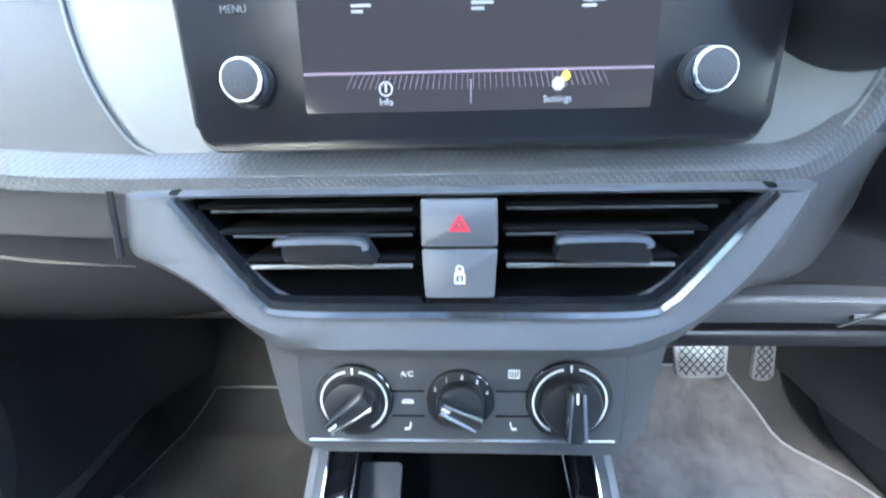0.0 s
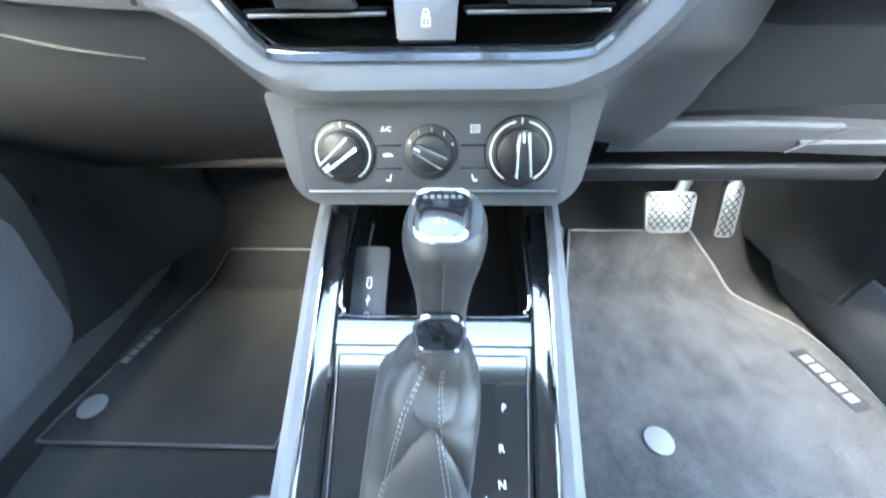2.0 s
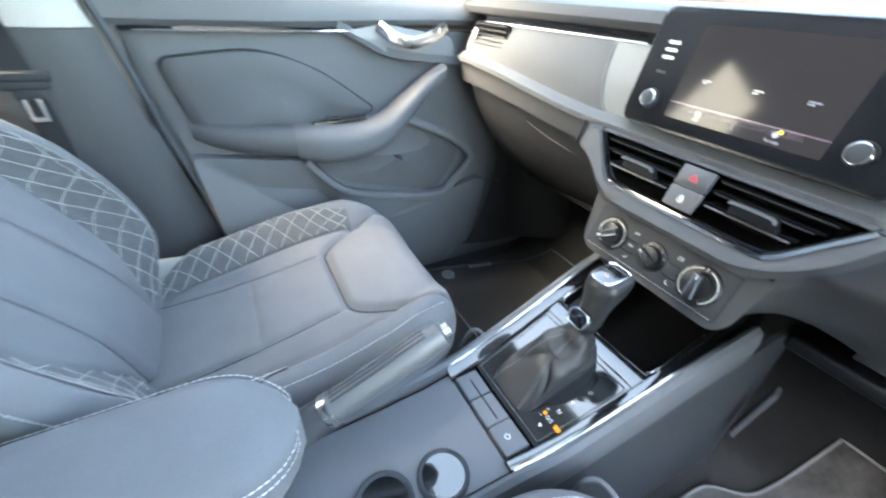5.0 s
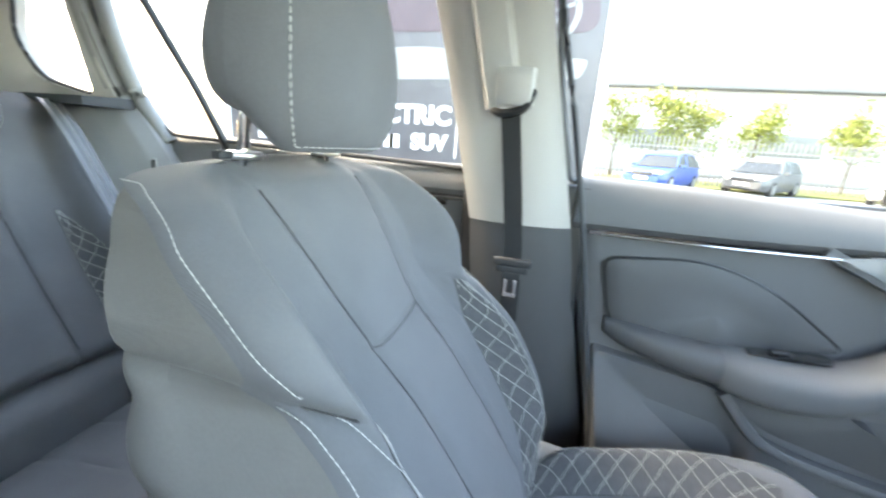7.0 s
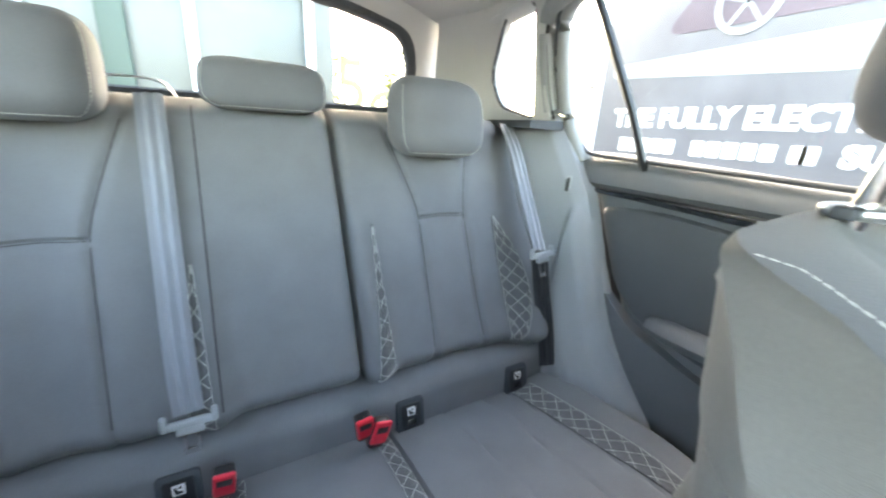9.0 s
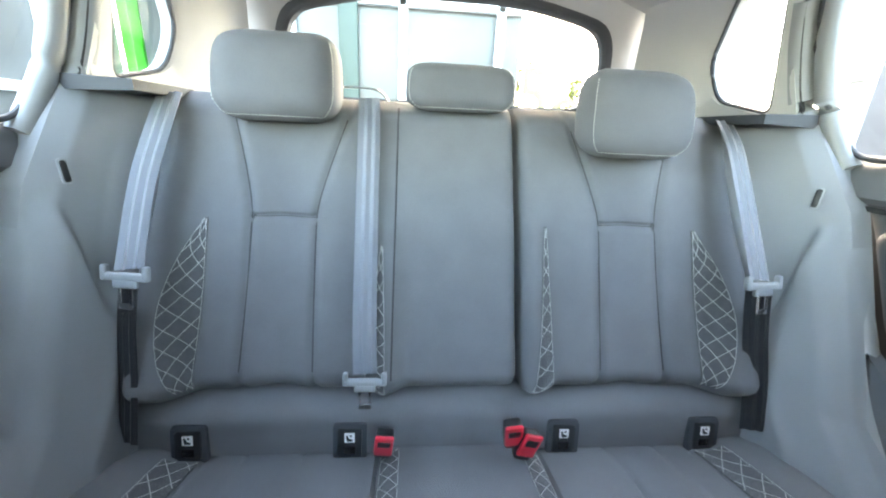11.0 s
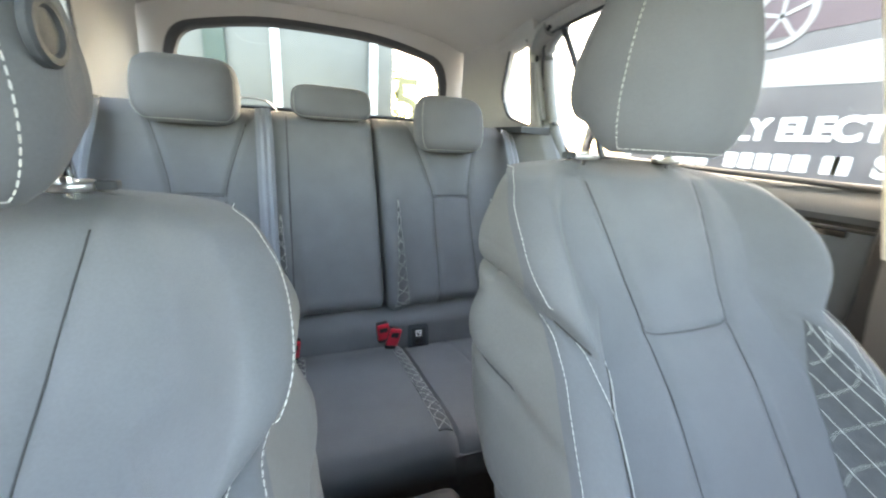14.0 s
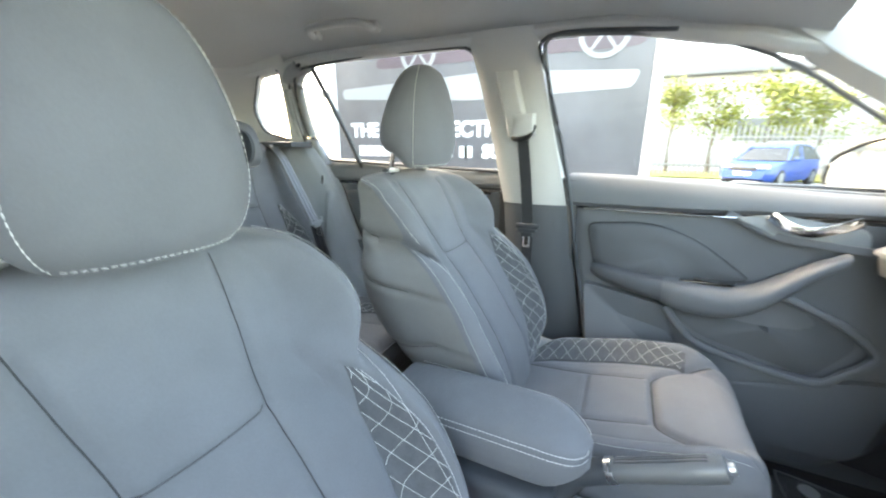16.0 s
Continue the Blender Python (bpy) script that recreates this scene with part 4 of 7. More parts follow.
def back_face(x, v):
    """The backrest's face at x across and height v."""
    h = back_half(v)
    y, z = back_axis(v)
    a = abs(x)
    inner = h - .088
    bol = soft([(0, .002), (.10, .022), (.175, .042), (.245, .058), (.35, .074), (.47, .086), (.56, .090), (.63, .082), (.69, .066), (.76, .076), (.82, .074), (.88, .060), (.94, .040), (1, .015)], v) * (.65 * max(0.0, min(1.0, (a - inner) / (.056))) + .35 * sm(inner, h - .032, a))
    shoulder = .012 * sm(.66, .8, v) * (1 - (x / h) ** 2)
    e = max(0.0, (a - (h - .042)) / .042)
    rnd = -(.042 - .016 * sm(.82, .96, v)) * (1 - math.sqrt(max(0, 1 - min(1, e) ** 2)))
    topr = -.028 * max(0, (v - .90) / .10) ** 2
    d = y + bol + rnd + topr - swept(v) * (a / h) ** 2.5 + shoulder * .5
    d += .004 * math.cos(min(a / seam_x(v), 1) * math.pi / 2)
    d += groove(a - seam_x(v), .0075, .0075) * (1 - sm(.90, 1, v))
    d += groove((v - .62) * .62, .0075, .007) * (1 - sm(seam_x(v) - .003, seam_x(v) + .003, a))
    if v < .66:
        d += groove(a - net_in(v), .006, .005)
    if a > .186:
        fold = .682 + (a - .200) * 1.4
        k = sm(.186, .20, a)
        d += k * (groove((v - fold) * .56, .007, .012) + .004 * sm(fold - .004, fold + .014, v) * (1 - sm(fold + .05, fold + .16, v)))
        d -= k * .009 * sm(fold - .10, fold - .012, v) * (1 - sm(fold - .008, fold + .004, v))
    return Vector((x, 0, z)) + Vector((0, d, 0)) + Vector((0, 0, -.25 * (d - y - topr) * (1 - sm(.68, .84, v)) - .006 * sm(.86, 1, v) * (a / h) ** 4))


def lifted(x, v, k=.0022):
    """A point just above the backrest's face."""
    e = .002
    p = back_face(x, v)
    n = (back_face(x + e, v) - back_face(x - e, v)).cross(back_face(x, min(1, v + e)) - back_face(x, v - e))
    n = n.normalized()
    return p + (n if n.y + n.z > 0 else -n) * k


def seat_stitch_1(v):
    return soft([(0, .165), (.15, .196), (.3, .214), (.595, .206), (.67, .203), (.70, .209), (.74, .231), (.78, .2445), (.83, .2455), (.88, .2385), (.92, .2265), (.95, .2140), (.975, .1985)], v)


def cheek_depth(v):
    return soft([(0, .13), (.3, .20), (.5, .20), (.62, .165), (.72, .125), (.8, .112), (.88, .104), (.95, .092), (1, .075)], v)


def cheek_taper(v):
    return soft([(0, 0), (.5, .004), (.62, .012), (.70, .024), (.78, .062), (.84, .100), (.90, .125), (.95, .130), (1, .10)], v)


CREASES = ((.735, .055, .016), (.545, .03, .010), (.36, -.06, .010))


def cheek(s, v, t):
    """The backrest's side: t 0 at the face, 1 at the back."""
    h = back_half(v)
    y, z = back_axis(v)
    b = (.010 + .020 * sm(.50, .64, v) * (1 - sm(.69, .77, v))) * math.sin(math.pi * t) ** .7 - .03 * t ** 4
    fc = .735 + .055 * t
    b += .005 * sm(fc - .004, fc + .02, v) * (1 - sm(fc + .05, fc + .16, v))
    for c, k, deep in CREASES:
        b += groove((v - c - k * t) * .55, .008, deep) * sm(-.1, .12, t)
    b = b * (1 - sm(.85, 1, v)) - cheek_taper(v) * t ** (1.5 - .85 * sm(.70, .88, v))
    return Vector((s * (h + b), y - .042 - swept(v) - (cheek_depth(v) - .042) * t, z - .008 * sm(.86, 1, v) - .050 * sm(.70, 1, v) * t ** 1.3))


def build_seat():
    root = thing("front_seat", "grey fabric front seat with white stitching and diamond net bolsters", "seat", "front seats")
    # backrest body: face, cheeks and back
    rings = []
    nf, ns, nb = 111, 10, 12
    for v in span(0, 1, 120):
        h = back_half(v)
        y, z = back_axis(v)
        ring_ = [back_face(h * math.sin(math.pi / 2 * u) * .6 + h * u * .4, v) for u in span(-1, 1, nf)]
        ring_ += [cheek(1, v, t) for t in span(0, 1, ns + 2)[1:-1]]
        for u in span(1, -1, nb):
            ring_.append(Vector(((h - .032 - cheek_taper(v)) * u, y - cheek_depth(v) - swept(v) - .015 * (1 - u * u), z - .008 * sm(.86, 1, v) * u * u - .050 * sm(.70, 1, v))))
        ring_ += [cheek(-1, v, t) for t in span(1, 0, ns + 2)[1:-1]]
        rings.append(ring_)
    # domed top
    mid = sum(rings[-1], Vector()) / len(rings[-1])
    for k in (.85, .6, .3, .05):
        rings.append([Vector((p.x * k, mid.y + (p.y - mid.y) * k, mid.z + (p.z - mid.z) * k + .014 * (1 - k * k))) for p in rings[119]])
    bm = loft(rings)
    n = len(rings[0])
    bm.faces.ensure_lookup_table()
    for k, f in enumerate(bm.faces):
        if k < (len(rings) - 1) * n and k % n >= nf - 1:
            f.material_index = 1
    part("backrest", bm, [FABRIC, FABRIC_SIDE], root, "grey woven backrest with sewn seams and warm grey cheeks")
    for s in (-1, 1):
        # net panel on the inside of the bolster
        def net(u, v):
            vv = .03 + .62 * v
            h = back_half(vv)
            a0, a1 = net_in(vv), net_out(vv)
            p = back_face(s * (a0 + (a1 - a0) * u), vv)
            return p + Vector((-s * .0008, .0012, .0004))
        part("net_panel", shell(net, span(0, 1, 12), span(0, 1, 40), (0, -.004, -.001)), FABRIC_NET, root, "dark quilted net panel")
        lines = []
        for k in range(-9, 26):
            for sl in (1, -1):
                pts = []
                for u in span(0, 1, 9):
                    vv = (k + (u * sl) * 1.7 + (0 if sl > 0 else 1.7)) / 8.5
                    if 0 <= vv <= 1:
                        pts.append(net(u, vv) + Vector((-s * .0006, .0012, .0004)))
                if len(pts) > 2:
                    lines.append(tube(pts, .00055, 4, cap=False))
        part("net_stitching", joinbm(*lines), THREAD_GREY, root, "pale diamond stitching")
        # white stitch lines
        pts = [lifted(s * seat_stitch_1(v), v, .0028) for v in span(.02, .98, 150)]
        part("shoulder_stitching", stitches(pts), THREAD, root, "white shoulder stitching")
        pts = [lifted(s * (back_half(v) - .003), v, .003) for v in span(.02, .715, 100)]
        part("bolster_stitching", stitches(pts), THREAD, root, "white bolster stitching")
        pts = [back_face(s * net_out(v), v) + Vector((0, .004, .001)) for v in span(.03, .65, 90)]
        part("net_edge_stitching", stitches(pts), THREAD, root)
    # dark seam lines in the bottom of the creases
    seams = []
    for s in (-1, 1):
        seams.append(tube([back_face(s * seam_x(v), v) + Vector((0, .0012, 0)) for v in span(.0, .93, 90)], .0008, 5))
        # tuck under the shoulder and creases across the cheek
        for c, k, deep in CREASES:
            pts = [cheek(s, c + k * t, t) + Vector((s * .0006, 0, 0)) for t in span(.04, .97, 30)]
            seams.append(tube(pts, .0016 if deep > .012 else .0011, 5))
        fold = [back_face(s * a, .682 + (a - .200) * 1.4) + Vector((0, .0008, 0)) for a in span(.196, .222, 14)]
        seams.append(tube(fold, .0014, 5))
    seams.append(tube([back_face(x, .62) + Vector((0, .0010, 0)) for x in span(-.07, .07, 20)], .0008, 5))
    part("seam", joinbm(*seams), SEAM, root, "dark sewn seam")
    # cushion
    def cush_half(w):
        return soft([(0, .20), (.15, .235), (.45, .256), (.65, .252), (.8, .236), (.9, .212), (.96, .186), (1, .150)], w)
    def u_seam(a):
        return .63 + .26 * max(0.0, (abs(a) - .075) / .085) ** 2.2
    def cush_top(x, w):
        h = cush_half(w)
        a = abs(x)
        y = .02 + .52 * w
        z = soft([(0, .335), (.3, .352), (.7, .392), (.88, .402), (.96, .385), (1, .35)], w)
        bol = .045 * sm(h - .10, h - .04, a) * sm(-.05, .2, w) * (1 - sm(.75, 1.0, w) * .8)
        e = max(0, (a - (h - .05)) / .05)
        z += bol - .05 * (1 - math.sqrt(max(0, 1 - min(1, e) ** 2)))
        z += groove(a - .105 + .02 * w, .006, .006) * (1 - sm(.60, .63, w))
        arc = w - u_seam(a)
        if a < .17:
            sl = 3.5 * max(0.0, (a - .075) / .085) ** 1.2
            z += groove(arc * .52 / math.sqrt(1 + sl * sl), .008, .013)
        z += groove(a - (h - .095), .006, .005) * (1 - sm(.80, .84, w))
        z += groove((w - .34) * .52, .006, .004) * (1 - sm(.08, .095, a))
        return Vector((x, y, z))
    rings = []
    for w in span(0, 1, 110):
        h = cush_half(w)
        r = [cush_top(h * math.sin(math.pi / 2 * u) * .6 + h * u * .4, w) for u in span(-1, 1, 111)]
        y = r[0].y
        r += [Vector((h * .98, y, .30)), Vector((h * .9, y - .01 * w, .235)), Vector((0, y - .02 * w, .225)), Vector((-h * .9, y - .01 * w, .235)), Vector((-h * .98, y, .30))]
        rings.append(r)
    part("cushion", loft(rings), FABRIC, root, "grey woven seat cushion with sewn seams")
    pts = [cush_top(a, u_seam(a)) for a in span(-.16, .16, 60)]
    cs = [tube([p + Vector((0, 0, .0014)) for p in pts], .0015, 5)]
    for s in (-1, 1):
        cs.append(tube([cush_top(s * (.105 - .02 * w), w) + Vector((0, 0, .001)) for w in span(.04, .60, 40)], .0011, 5))
    part("cushion_seam", joinbm(*cs), SEAM, root, "dark sewn seam")
    for s in (-1, 1):
        def cnet(u, w):
            ww = .04 + (.74 if s < 0 else .36) * w
            h = cush_half(ww)
            return cush_top(s * (h - .092 + .066 * u * (1 - .55 * sm(.6, 1, w))), ww) + Vector((-s * .001, 0, .003))
        part("cushion_net_panel", shell(cnet, span(0, 1, 10), span(0, 1, 36), (0, 0, -.004)), FABRIC_NET, root, "dark quilted net panel")
        lines = []
        for k in range(-9, 26):
            for sl in (1, -1):
                pts = []
                for u in span(0, 1, 9):
                    ww = (k + (u * sl) * 1.8 + (0 if sl > 0 else 1.8)) / 10
                    if 0 <= ww <= 1:
                        pts.append(cnet(u, ww) + Vector((0, 0, .0012)))
                if len(pts) > 2:
                    lines.append(tube(pts, .00055, 4, cap=False))
        part("cushion_net_stitching", joinbm(*lines), THREAD_GREY, root, "pale diamond stitching")
        pts = [cush_top(s * (cush_half(w) - .026), w) + Vector((0, 0, .0018)) for w in span(.05, .9, 90)]
        part("cushion_stitching", stitches(pts), THREAD, root, "white stitching")
        # plastic side shield of the base
        sh = rounded([(-.08, .12), (.44, .12), (.50, .20), (.46, .27), (.05, .27), (-.02, .36), (-.10, .38)], .03, 4)
        part("side_shield", moved(prism([(s * y, z) for y, z in sh], .02, None, .006), facing((s * .232, 0, 0), (0, s, 0), (0, 0, 1))), PLASTIC_DARK, root, "dark plastic side shield")
        # seat rail
        part("seat_rail", box(s * .19 - .02, s * .19 + .02, -.12, .48, .045, .14, .006), PLASTIC_BLACK, root, "black seat rail")
    # head restraint on two posts: an egg-shaped pad, thin at the top, cut away at the back by the posts
    def rest_half(t):
        return soft([(0, .098), (.06, .115), (.18, .128), (.34, .131), (.55, .122), (.74, .104), (.88, .080), (.96, .055), (1, .026)], t)
    def rest_deep(t):
        return soft([(0, .046), (.06, .058), (.2, .066), (.4, .066), (.7, .052), (.88, .040), (.96, .028), (1, .012)], t)
    def rest_point(a, t):
        c, s_ = math.cos(a), math.sin(a)
        x, y = rest_half(t) * math.copysign(abs(c) ** .58, c), rest_deep(t) * math.copysign(abs(s_) ** .72, s_)
        if y < 0:
            y *= 1.16
        else:
            y -= .016 * (x / rest_half(t)) ** 2
        z = .905 + .243 * t + .034 * (1 - t) ** 4 * sm(.015, -.03, y)
        return Vector((x, -.266 + .012 * t + y, z))
    rings = [[rest_point(2 * math.pi * k / 56, t) for k in range(56)] for t in span(0, 1, 30)]
    part("head_restraint", loft(rings), FABRIC, root, "grey fabric head restraint with a white seam")
    for s in (-1, 1):
        a = math.acos(.88 ** (1 / .58))
        pts = [rest_point(a if s > 0 else math.pi - a, t) + Vector((s * .0006, .0016, 0)) for t in span(.02, .985, 70)]
        part("restraint_seam", stitches(pts, .005, .0022, .0008), THREAD, root, "white seam")
        part("post", tube([(s * .080, -.318, .86), (s * .080, -.300, .965)], .0065, 12), CHROME, root, "chrome post")
        part("post_sleeve", moved(cyl(.020, .008, 24, .003), pose(s * .080, -.312, .893)), SATIN, root, "bright post sleeve")
    low = [rest_point(a, .022) + Vector((0, .0014, -.0006)) for a in span(math.acos(.88 ** (1 / .58)), math.pi - math.acos(.88 ** (1 / .58)), 40)]
    part("restraint_seam", stitches(low, .005, .0022, .0008), THREAD, root, "white seam")
    part("sleeve_button", moved(box(-.008, .008, -.006, .006, 0, .008, .002), pose(.106, -.312, .894)), PLASTIC_DARK, root)
    return root


SEAT_X = .339
seat_l = build_seat()
seat_l.location = (-SEAT_X, 0, 0)
seat_r = copy_thing(seat_l, pose(.375, .030, -.045) @ Matrix.Scale(-1, 4, (1, 0, 0)))
seat_r["label"] = "grey fabric driver's seat set low, with diamond net bolsters"
for ob in seat_r.children:
    if ob.name.startswith(("head_restraint", "restraint_seam")):
        ob.location.z -= .010
        ob.location.x += .014
        ob.location.y += .030
        ob.scale.x = .86
for s in (-1, 1):
    part("seat_riser", box(s * .19 - .026, s * .19 + .026, -.10, .46, 0, .05, .006), PLASTIC_BLACK, seat_l, "black seat riser")
rings = []
for y in span(-.04, .135, 12):
    top = .356 - .10 * max(0, y - .02) - .3 * max(0, y - .10)
    rings.append([(-.262, y, .24), (-.262, y, top - .016), (-.256, y, top - .004), (-.244, y, top), (-.205, y, top + .004), (-.190, y, top - .004), (-.190, y, .24)])
# pale buckle plastic stands in for the light that catches this cover
part("hinge_cover", loft(rings), BUCKLE, seat_l, "plastic hinge cover, pale for the light on it")
dk = part("tilt_disc", moved(joinbm(ring(.012, .020, .006, 32, .002), cyl(.013, .004, 32, .001)), facing((.122, -.217, .998), (0, 1, 0), (0, -.1, 1)) ), PLASTIC_DARK, seat_r, "round dark disc")
# paper-white tag and the belt's buckles beside the seats
tagthing = single("airbag_tag", box(-.006, .006, -.0012, .0012, -.009, .009, .0008), WHITE, "small white sewn-in tag on the seat bolster", "tag")
tagthing.matrix_world = pose(-.469, .008, .377, 0, 0, 20)
for s in (-1, 1):
    root = thing("seat_buckle", "black seat belt buckle on its stalk beside the seat", "belt buckle", "front belt buckles")
    part("stalk", tube([(s * .105, .05, .2), (s * .10, .06, .30)], .011, 8, flat=.6), PLASTIC_BLACK, root)
    part("buckle_body", moved(box(-.014, .014, -.022, .022, -.04, .04, .008), pose(s * .10, .065, .33, 12, 0, 0)), PLASTIC_BLACK, root)
    part("release_button", moved(box(-.008, .008, -.016, .016, 0, .01, .003), pose(s * .10, .056, .365, 12, 0, 0)), RED, root, "red release button")
    # small pale loop at the front of each seat
    lx = .178 if s > 0 else -.128
    pth = curve_points([(lx - .030, .535, .25), (lx - .031, .548, .29), (lx - .027, .556, .312), (lx - .014, .566, .322), (lx + .014, .566, .322), (lx + .027, .556, .312), (lx + .031, .548, .29), (lx + .030, .535, .25)], 6)
    single("seat_cover_loop", sweep(pth, [(-.004, -.0016), (-.003, -.003), (.003, -.003), (.004, -.0016), (.004, .0016), (.003, .003), (-.003, .003), (-.004, .0016)]), PLASTIC, "pale folded strap loop at the seat's front corner", "strap", "seat strap loops")

# ---- rear seat ----
def rear_back_y(z):
    return soft([(.36, -.825), (.42, -.862), (.6, -.945), (.73, -1.0), (.85, -1.06), (.96, -1.115)], z)


def rear_face(x, z, x0, x1):
    """The face of a backrest section between x0 and x1, with sculpted seats either side of the middle."""
    y = rear_back_y(z)
    for c in (.352, -.352):
        d = abs(x - c)
        if d < .205:
            sw = soft([(.36, .070), (.73, .062), (.80, .075), (.96, .125)], z)
            y += groove(d - sw, .007, .008)
            if .715 < z < .75 and d < sw:
                y += groove(z - .732, .006, .010)
            y -= .012 * (1 - sm(0, sw, d))
        if x * c > 0:
            y += .042 * sm(.480, .560, abs(x)) * (1 - sm(.56, .78, z)) + .028 * (1 - sm(.145, .200, abs(x))) * (1 - sm(.52, .80, z)) * sm(.10, .15, abs(x))
    e = min(x - x0, x1 - x)
    y -= .022 * (1 - math.sqrt(max(0, 1 - (1 - min(1, e / .022)) ** 2)))
    t = max(0, (z - .925) / .04)
    y -= .04 * min(1, t) ** 2
    b = max(0, (.462 - z) / .05)
    y -= .05 * min(1, b) ** 2
    return Vector((x, y, z))


def rear_backrest(x0, x1, label):
    root = thing("rear_seat_back", label, "seat back", "rear seat backs")
    us, vs = span(x0, x1, max(30, int((x1 - x0) / .006))), span(.412, .965, 90)
    part("backrest", shell(lambda u, v: rear_face(u, v, x0, x1), us, vs, (0, -.10, .0)), FABRIC, root, "grey woven backrest with sewn seams")
    return root


SPLIT = -.118
rb = rear_backrest(SPLIT + .006, .60, "wide grey fabric rear backrest with diamond side panels")
lb = rear_backrest(-.60, SPLIT - .006, "narrow grey fabric rear backrest with diamond side panels")


def rear_net(root, pts_in, pts_out, x0, x1):
    """A diamond net panel between two edges, each (z, x) pairs."""
    z0, z1 = pts_in[0][0], pts_in[-1][0]
    def f(u, v):
        z = z0 + (z1 - z0) * v
        a, b = soft(pts_in, z), soft(pts_out, z)
        return rear_face(a + (b - a) * u, z, x0, x1) + Vector((0, .003, 0))
    part("net_panel", shell(f, span(0, 1, 10), span(0, 1, 30), (0, -.004, 0)), FABRIC_NET, root, "dark quilted net panel")
    lines = []
    wide = abs(soft(pts_in, (z0+z1)/2) - soft(pts_out, (z0+z1)/2))
    rows = (z1 - z0) / .034
    slope = wide / .034
    for k in range(-6, 24):
        for sl in (1, -1):
            pts = []
            for u in span(0, 1, 9):
                v = (k + u * slope * sl + (0 if sl > 0 else slope)) / rows
                if 0.0 <= v <= 1.0:
                    pts.append(f(u, v) + Vector((0, .0014, 0)))
            if len(pts) > 2:
                lines.append(tube(pts, .0006, 4, cap=False))
    if lines:
        part("net_stitching", joinbm(*lines), THREAD_GREY, root, "pale diamond stitching")
    for e in (0, 1):
        part("net_edge_stitching", stitches([f(e, v) + Vector((0, .0015, 0)) for v in span(0, 1, 60)]), THREAD_GREY, root)


rear_net(rb, [(.435, .496), (.58, .490), (.73, .492)], [(.435, .518), (.50, .541), (.58, .547), (.66, .532), (.73, .497)], SPLIT + .006, .60)
rear_net(rb, [(.435, .146), (.55, .150), (.69, .158)], [(.435, .186), (.55, .176), (.69, .161)], SPLIT + .006, .60)
rear_net(lb, [(.435, -.496), (.58, -.490), (.73, -.492)], [(.435, -.518), (.50, -.541), (.58, -.547), (.66, -.532), (.73, -.497)], -.60, SPLIT - .006)
rear_net(lb, [(.435, -.182), (.55, -.178), (.73, -.173)], [(.435, -.138), (.55, -.154), (.73, -.170)], -.60, SPLIT - .006)
for c, own, a, b in ((.352, rb, SPLIT + .006, .60), (-.352, lb, -.60, SPLIT - .006)):
    lines = []
    for s in (-1, 1):
        lines.append(tube([rear_face(c + s * soft([(.36, .070), (.73, .062), (.80, .075), (.96, .125)], z), z, a, b) + Vector((0, .0012, 0)) for z in span(.46, .92, 70)], .0012, 5))
    lines.append(tube([rear_face(c + x, .732, a, b) + Vector((0, .0012, 0)) for x in span(-.06, .06, 18)], .0015, 5))
    part("seam", joinbm(*lines), SEAM, own, "dark sewn seam")
# seam of the middle panel
part("panel_seam", tube([rear_face(.135, z, SPLIT, .60) + Vector((0, .0002, 0)) for z in span(.46, .95, 50)], .0016, 6), SEAM, rb)


def rear_restraint(x, z0, w, h, d, y, lean, kindlabel):
    root = thing("rear_head_restraint", kindlabel, "head restraint", "rear head restraints")
    def pad(a, t):
        k = soft([(0, .62), (.04, .78), (.12, .92), (.26, 1), (.62, 1), (.80, .96), (.90, .88), (.96, .77), (1, .60)], t)
        dk = soft([(0, .50), (.06, .76), (.2, .96), (.4, 1), (.7, .94), (.86, .76), (.95, .46), (1, .10)], t)
        c, s_ = math.cos(a), math.sin(a)
        # flat towards the cabin, a narrower wedge behind
        wide = w * k * (1 if s_ > 0 else 1 - .22 * s_ * s_)
        return Vector((x + wide * math.copysign(abs(c) ** .5, c), y - lean * t + d * dk * math.copysign(abs(s_) ** (.6 if s_ > 0 else .9), s_), z0 + h * t))
    part("pad", loft([[pad(2 * math.pi * q / 56, t) for q in range(56)] for t in span(0, 1, 34)]), FABRIC, root, "grey fabric pad")
    # sewn edge round the face of the pad
    a0 = .50
    loop = [pad(math.pi - a0, t) for t in span(.86, .09, 24)] + [pad(a, .055) for a in span(math.pi - a0, a0, 24)] + [pad(a0, t) for t in span(.09, .86, 24)]
    loop = [p + Vector((0, .0014, 0)) for p in loop]
    part("piping", stitches(loop, .005, .0018, .0008), THREAD, root, "white sewn edge")
    for s in (-1, 1):
        part("post", tube([(x + s * w * .55, y - .055, z0 - .02), (x + s * w * .55, y - .045, z0 + .04)], .006, 10), CHROME, root)
    return root


rear_restraint(.368, .912, .118, .168, .085, -1.09, .03, "large grey rear head restraint with white sewn edge, raised")
rear_restraint(.006, .948, .114, .095, .055, -1.115, .01, "low grey centre head restraint with white sewn edge")
rear_restraint(-.346, .872, .108, .172, .085, -1.05, .025, "large grey rear head restraint with white sewn edge, lowered")

# cushion of the rear bench
root = thing("rear_bench", "grey fabric rear bench cushion with sewn seams", "seat", )
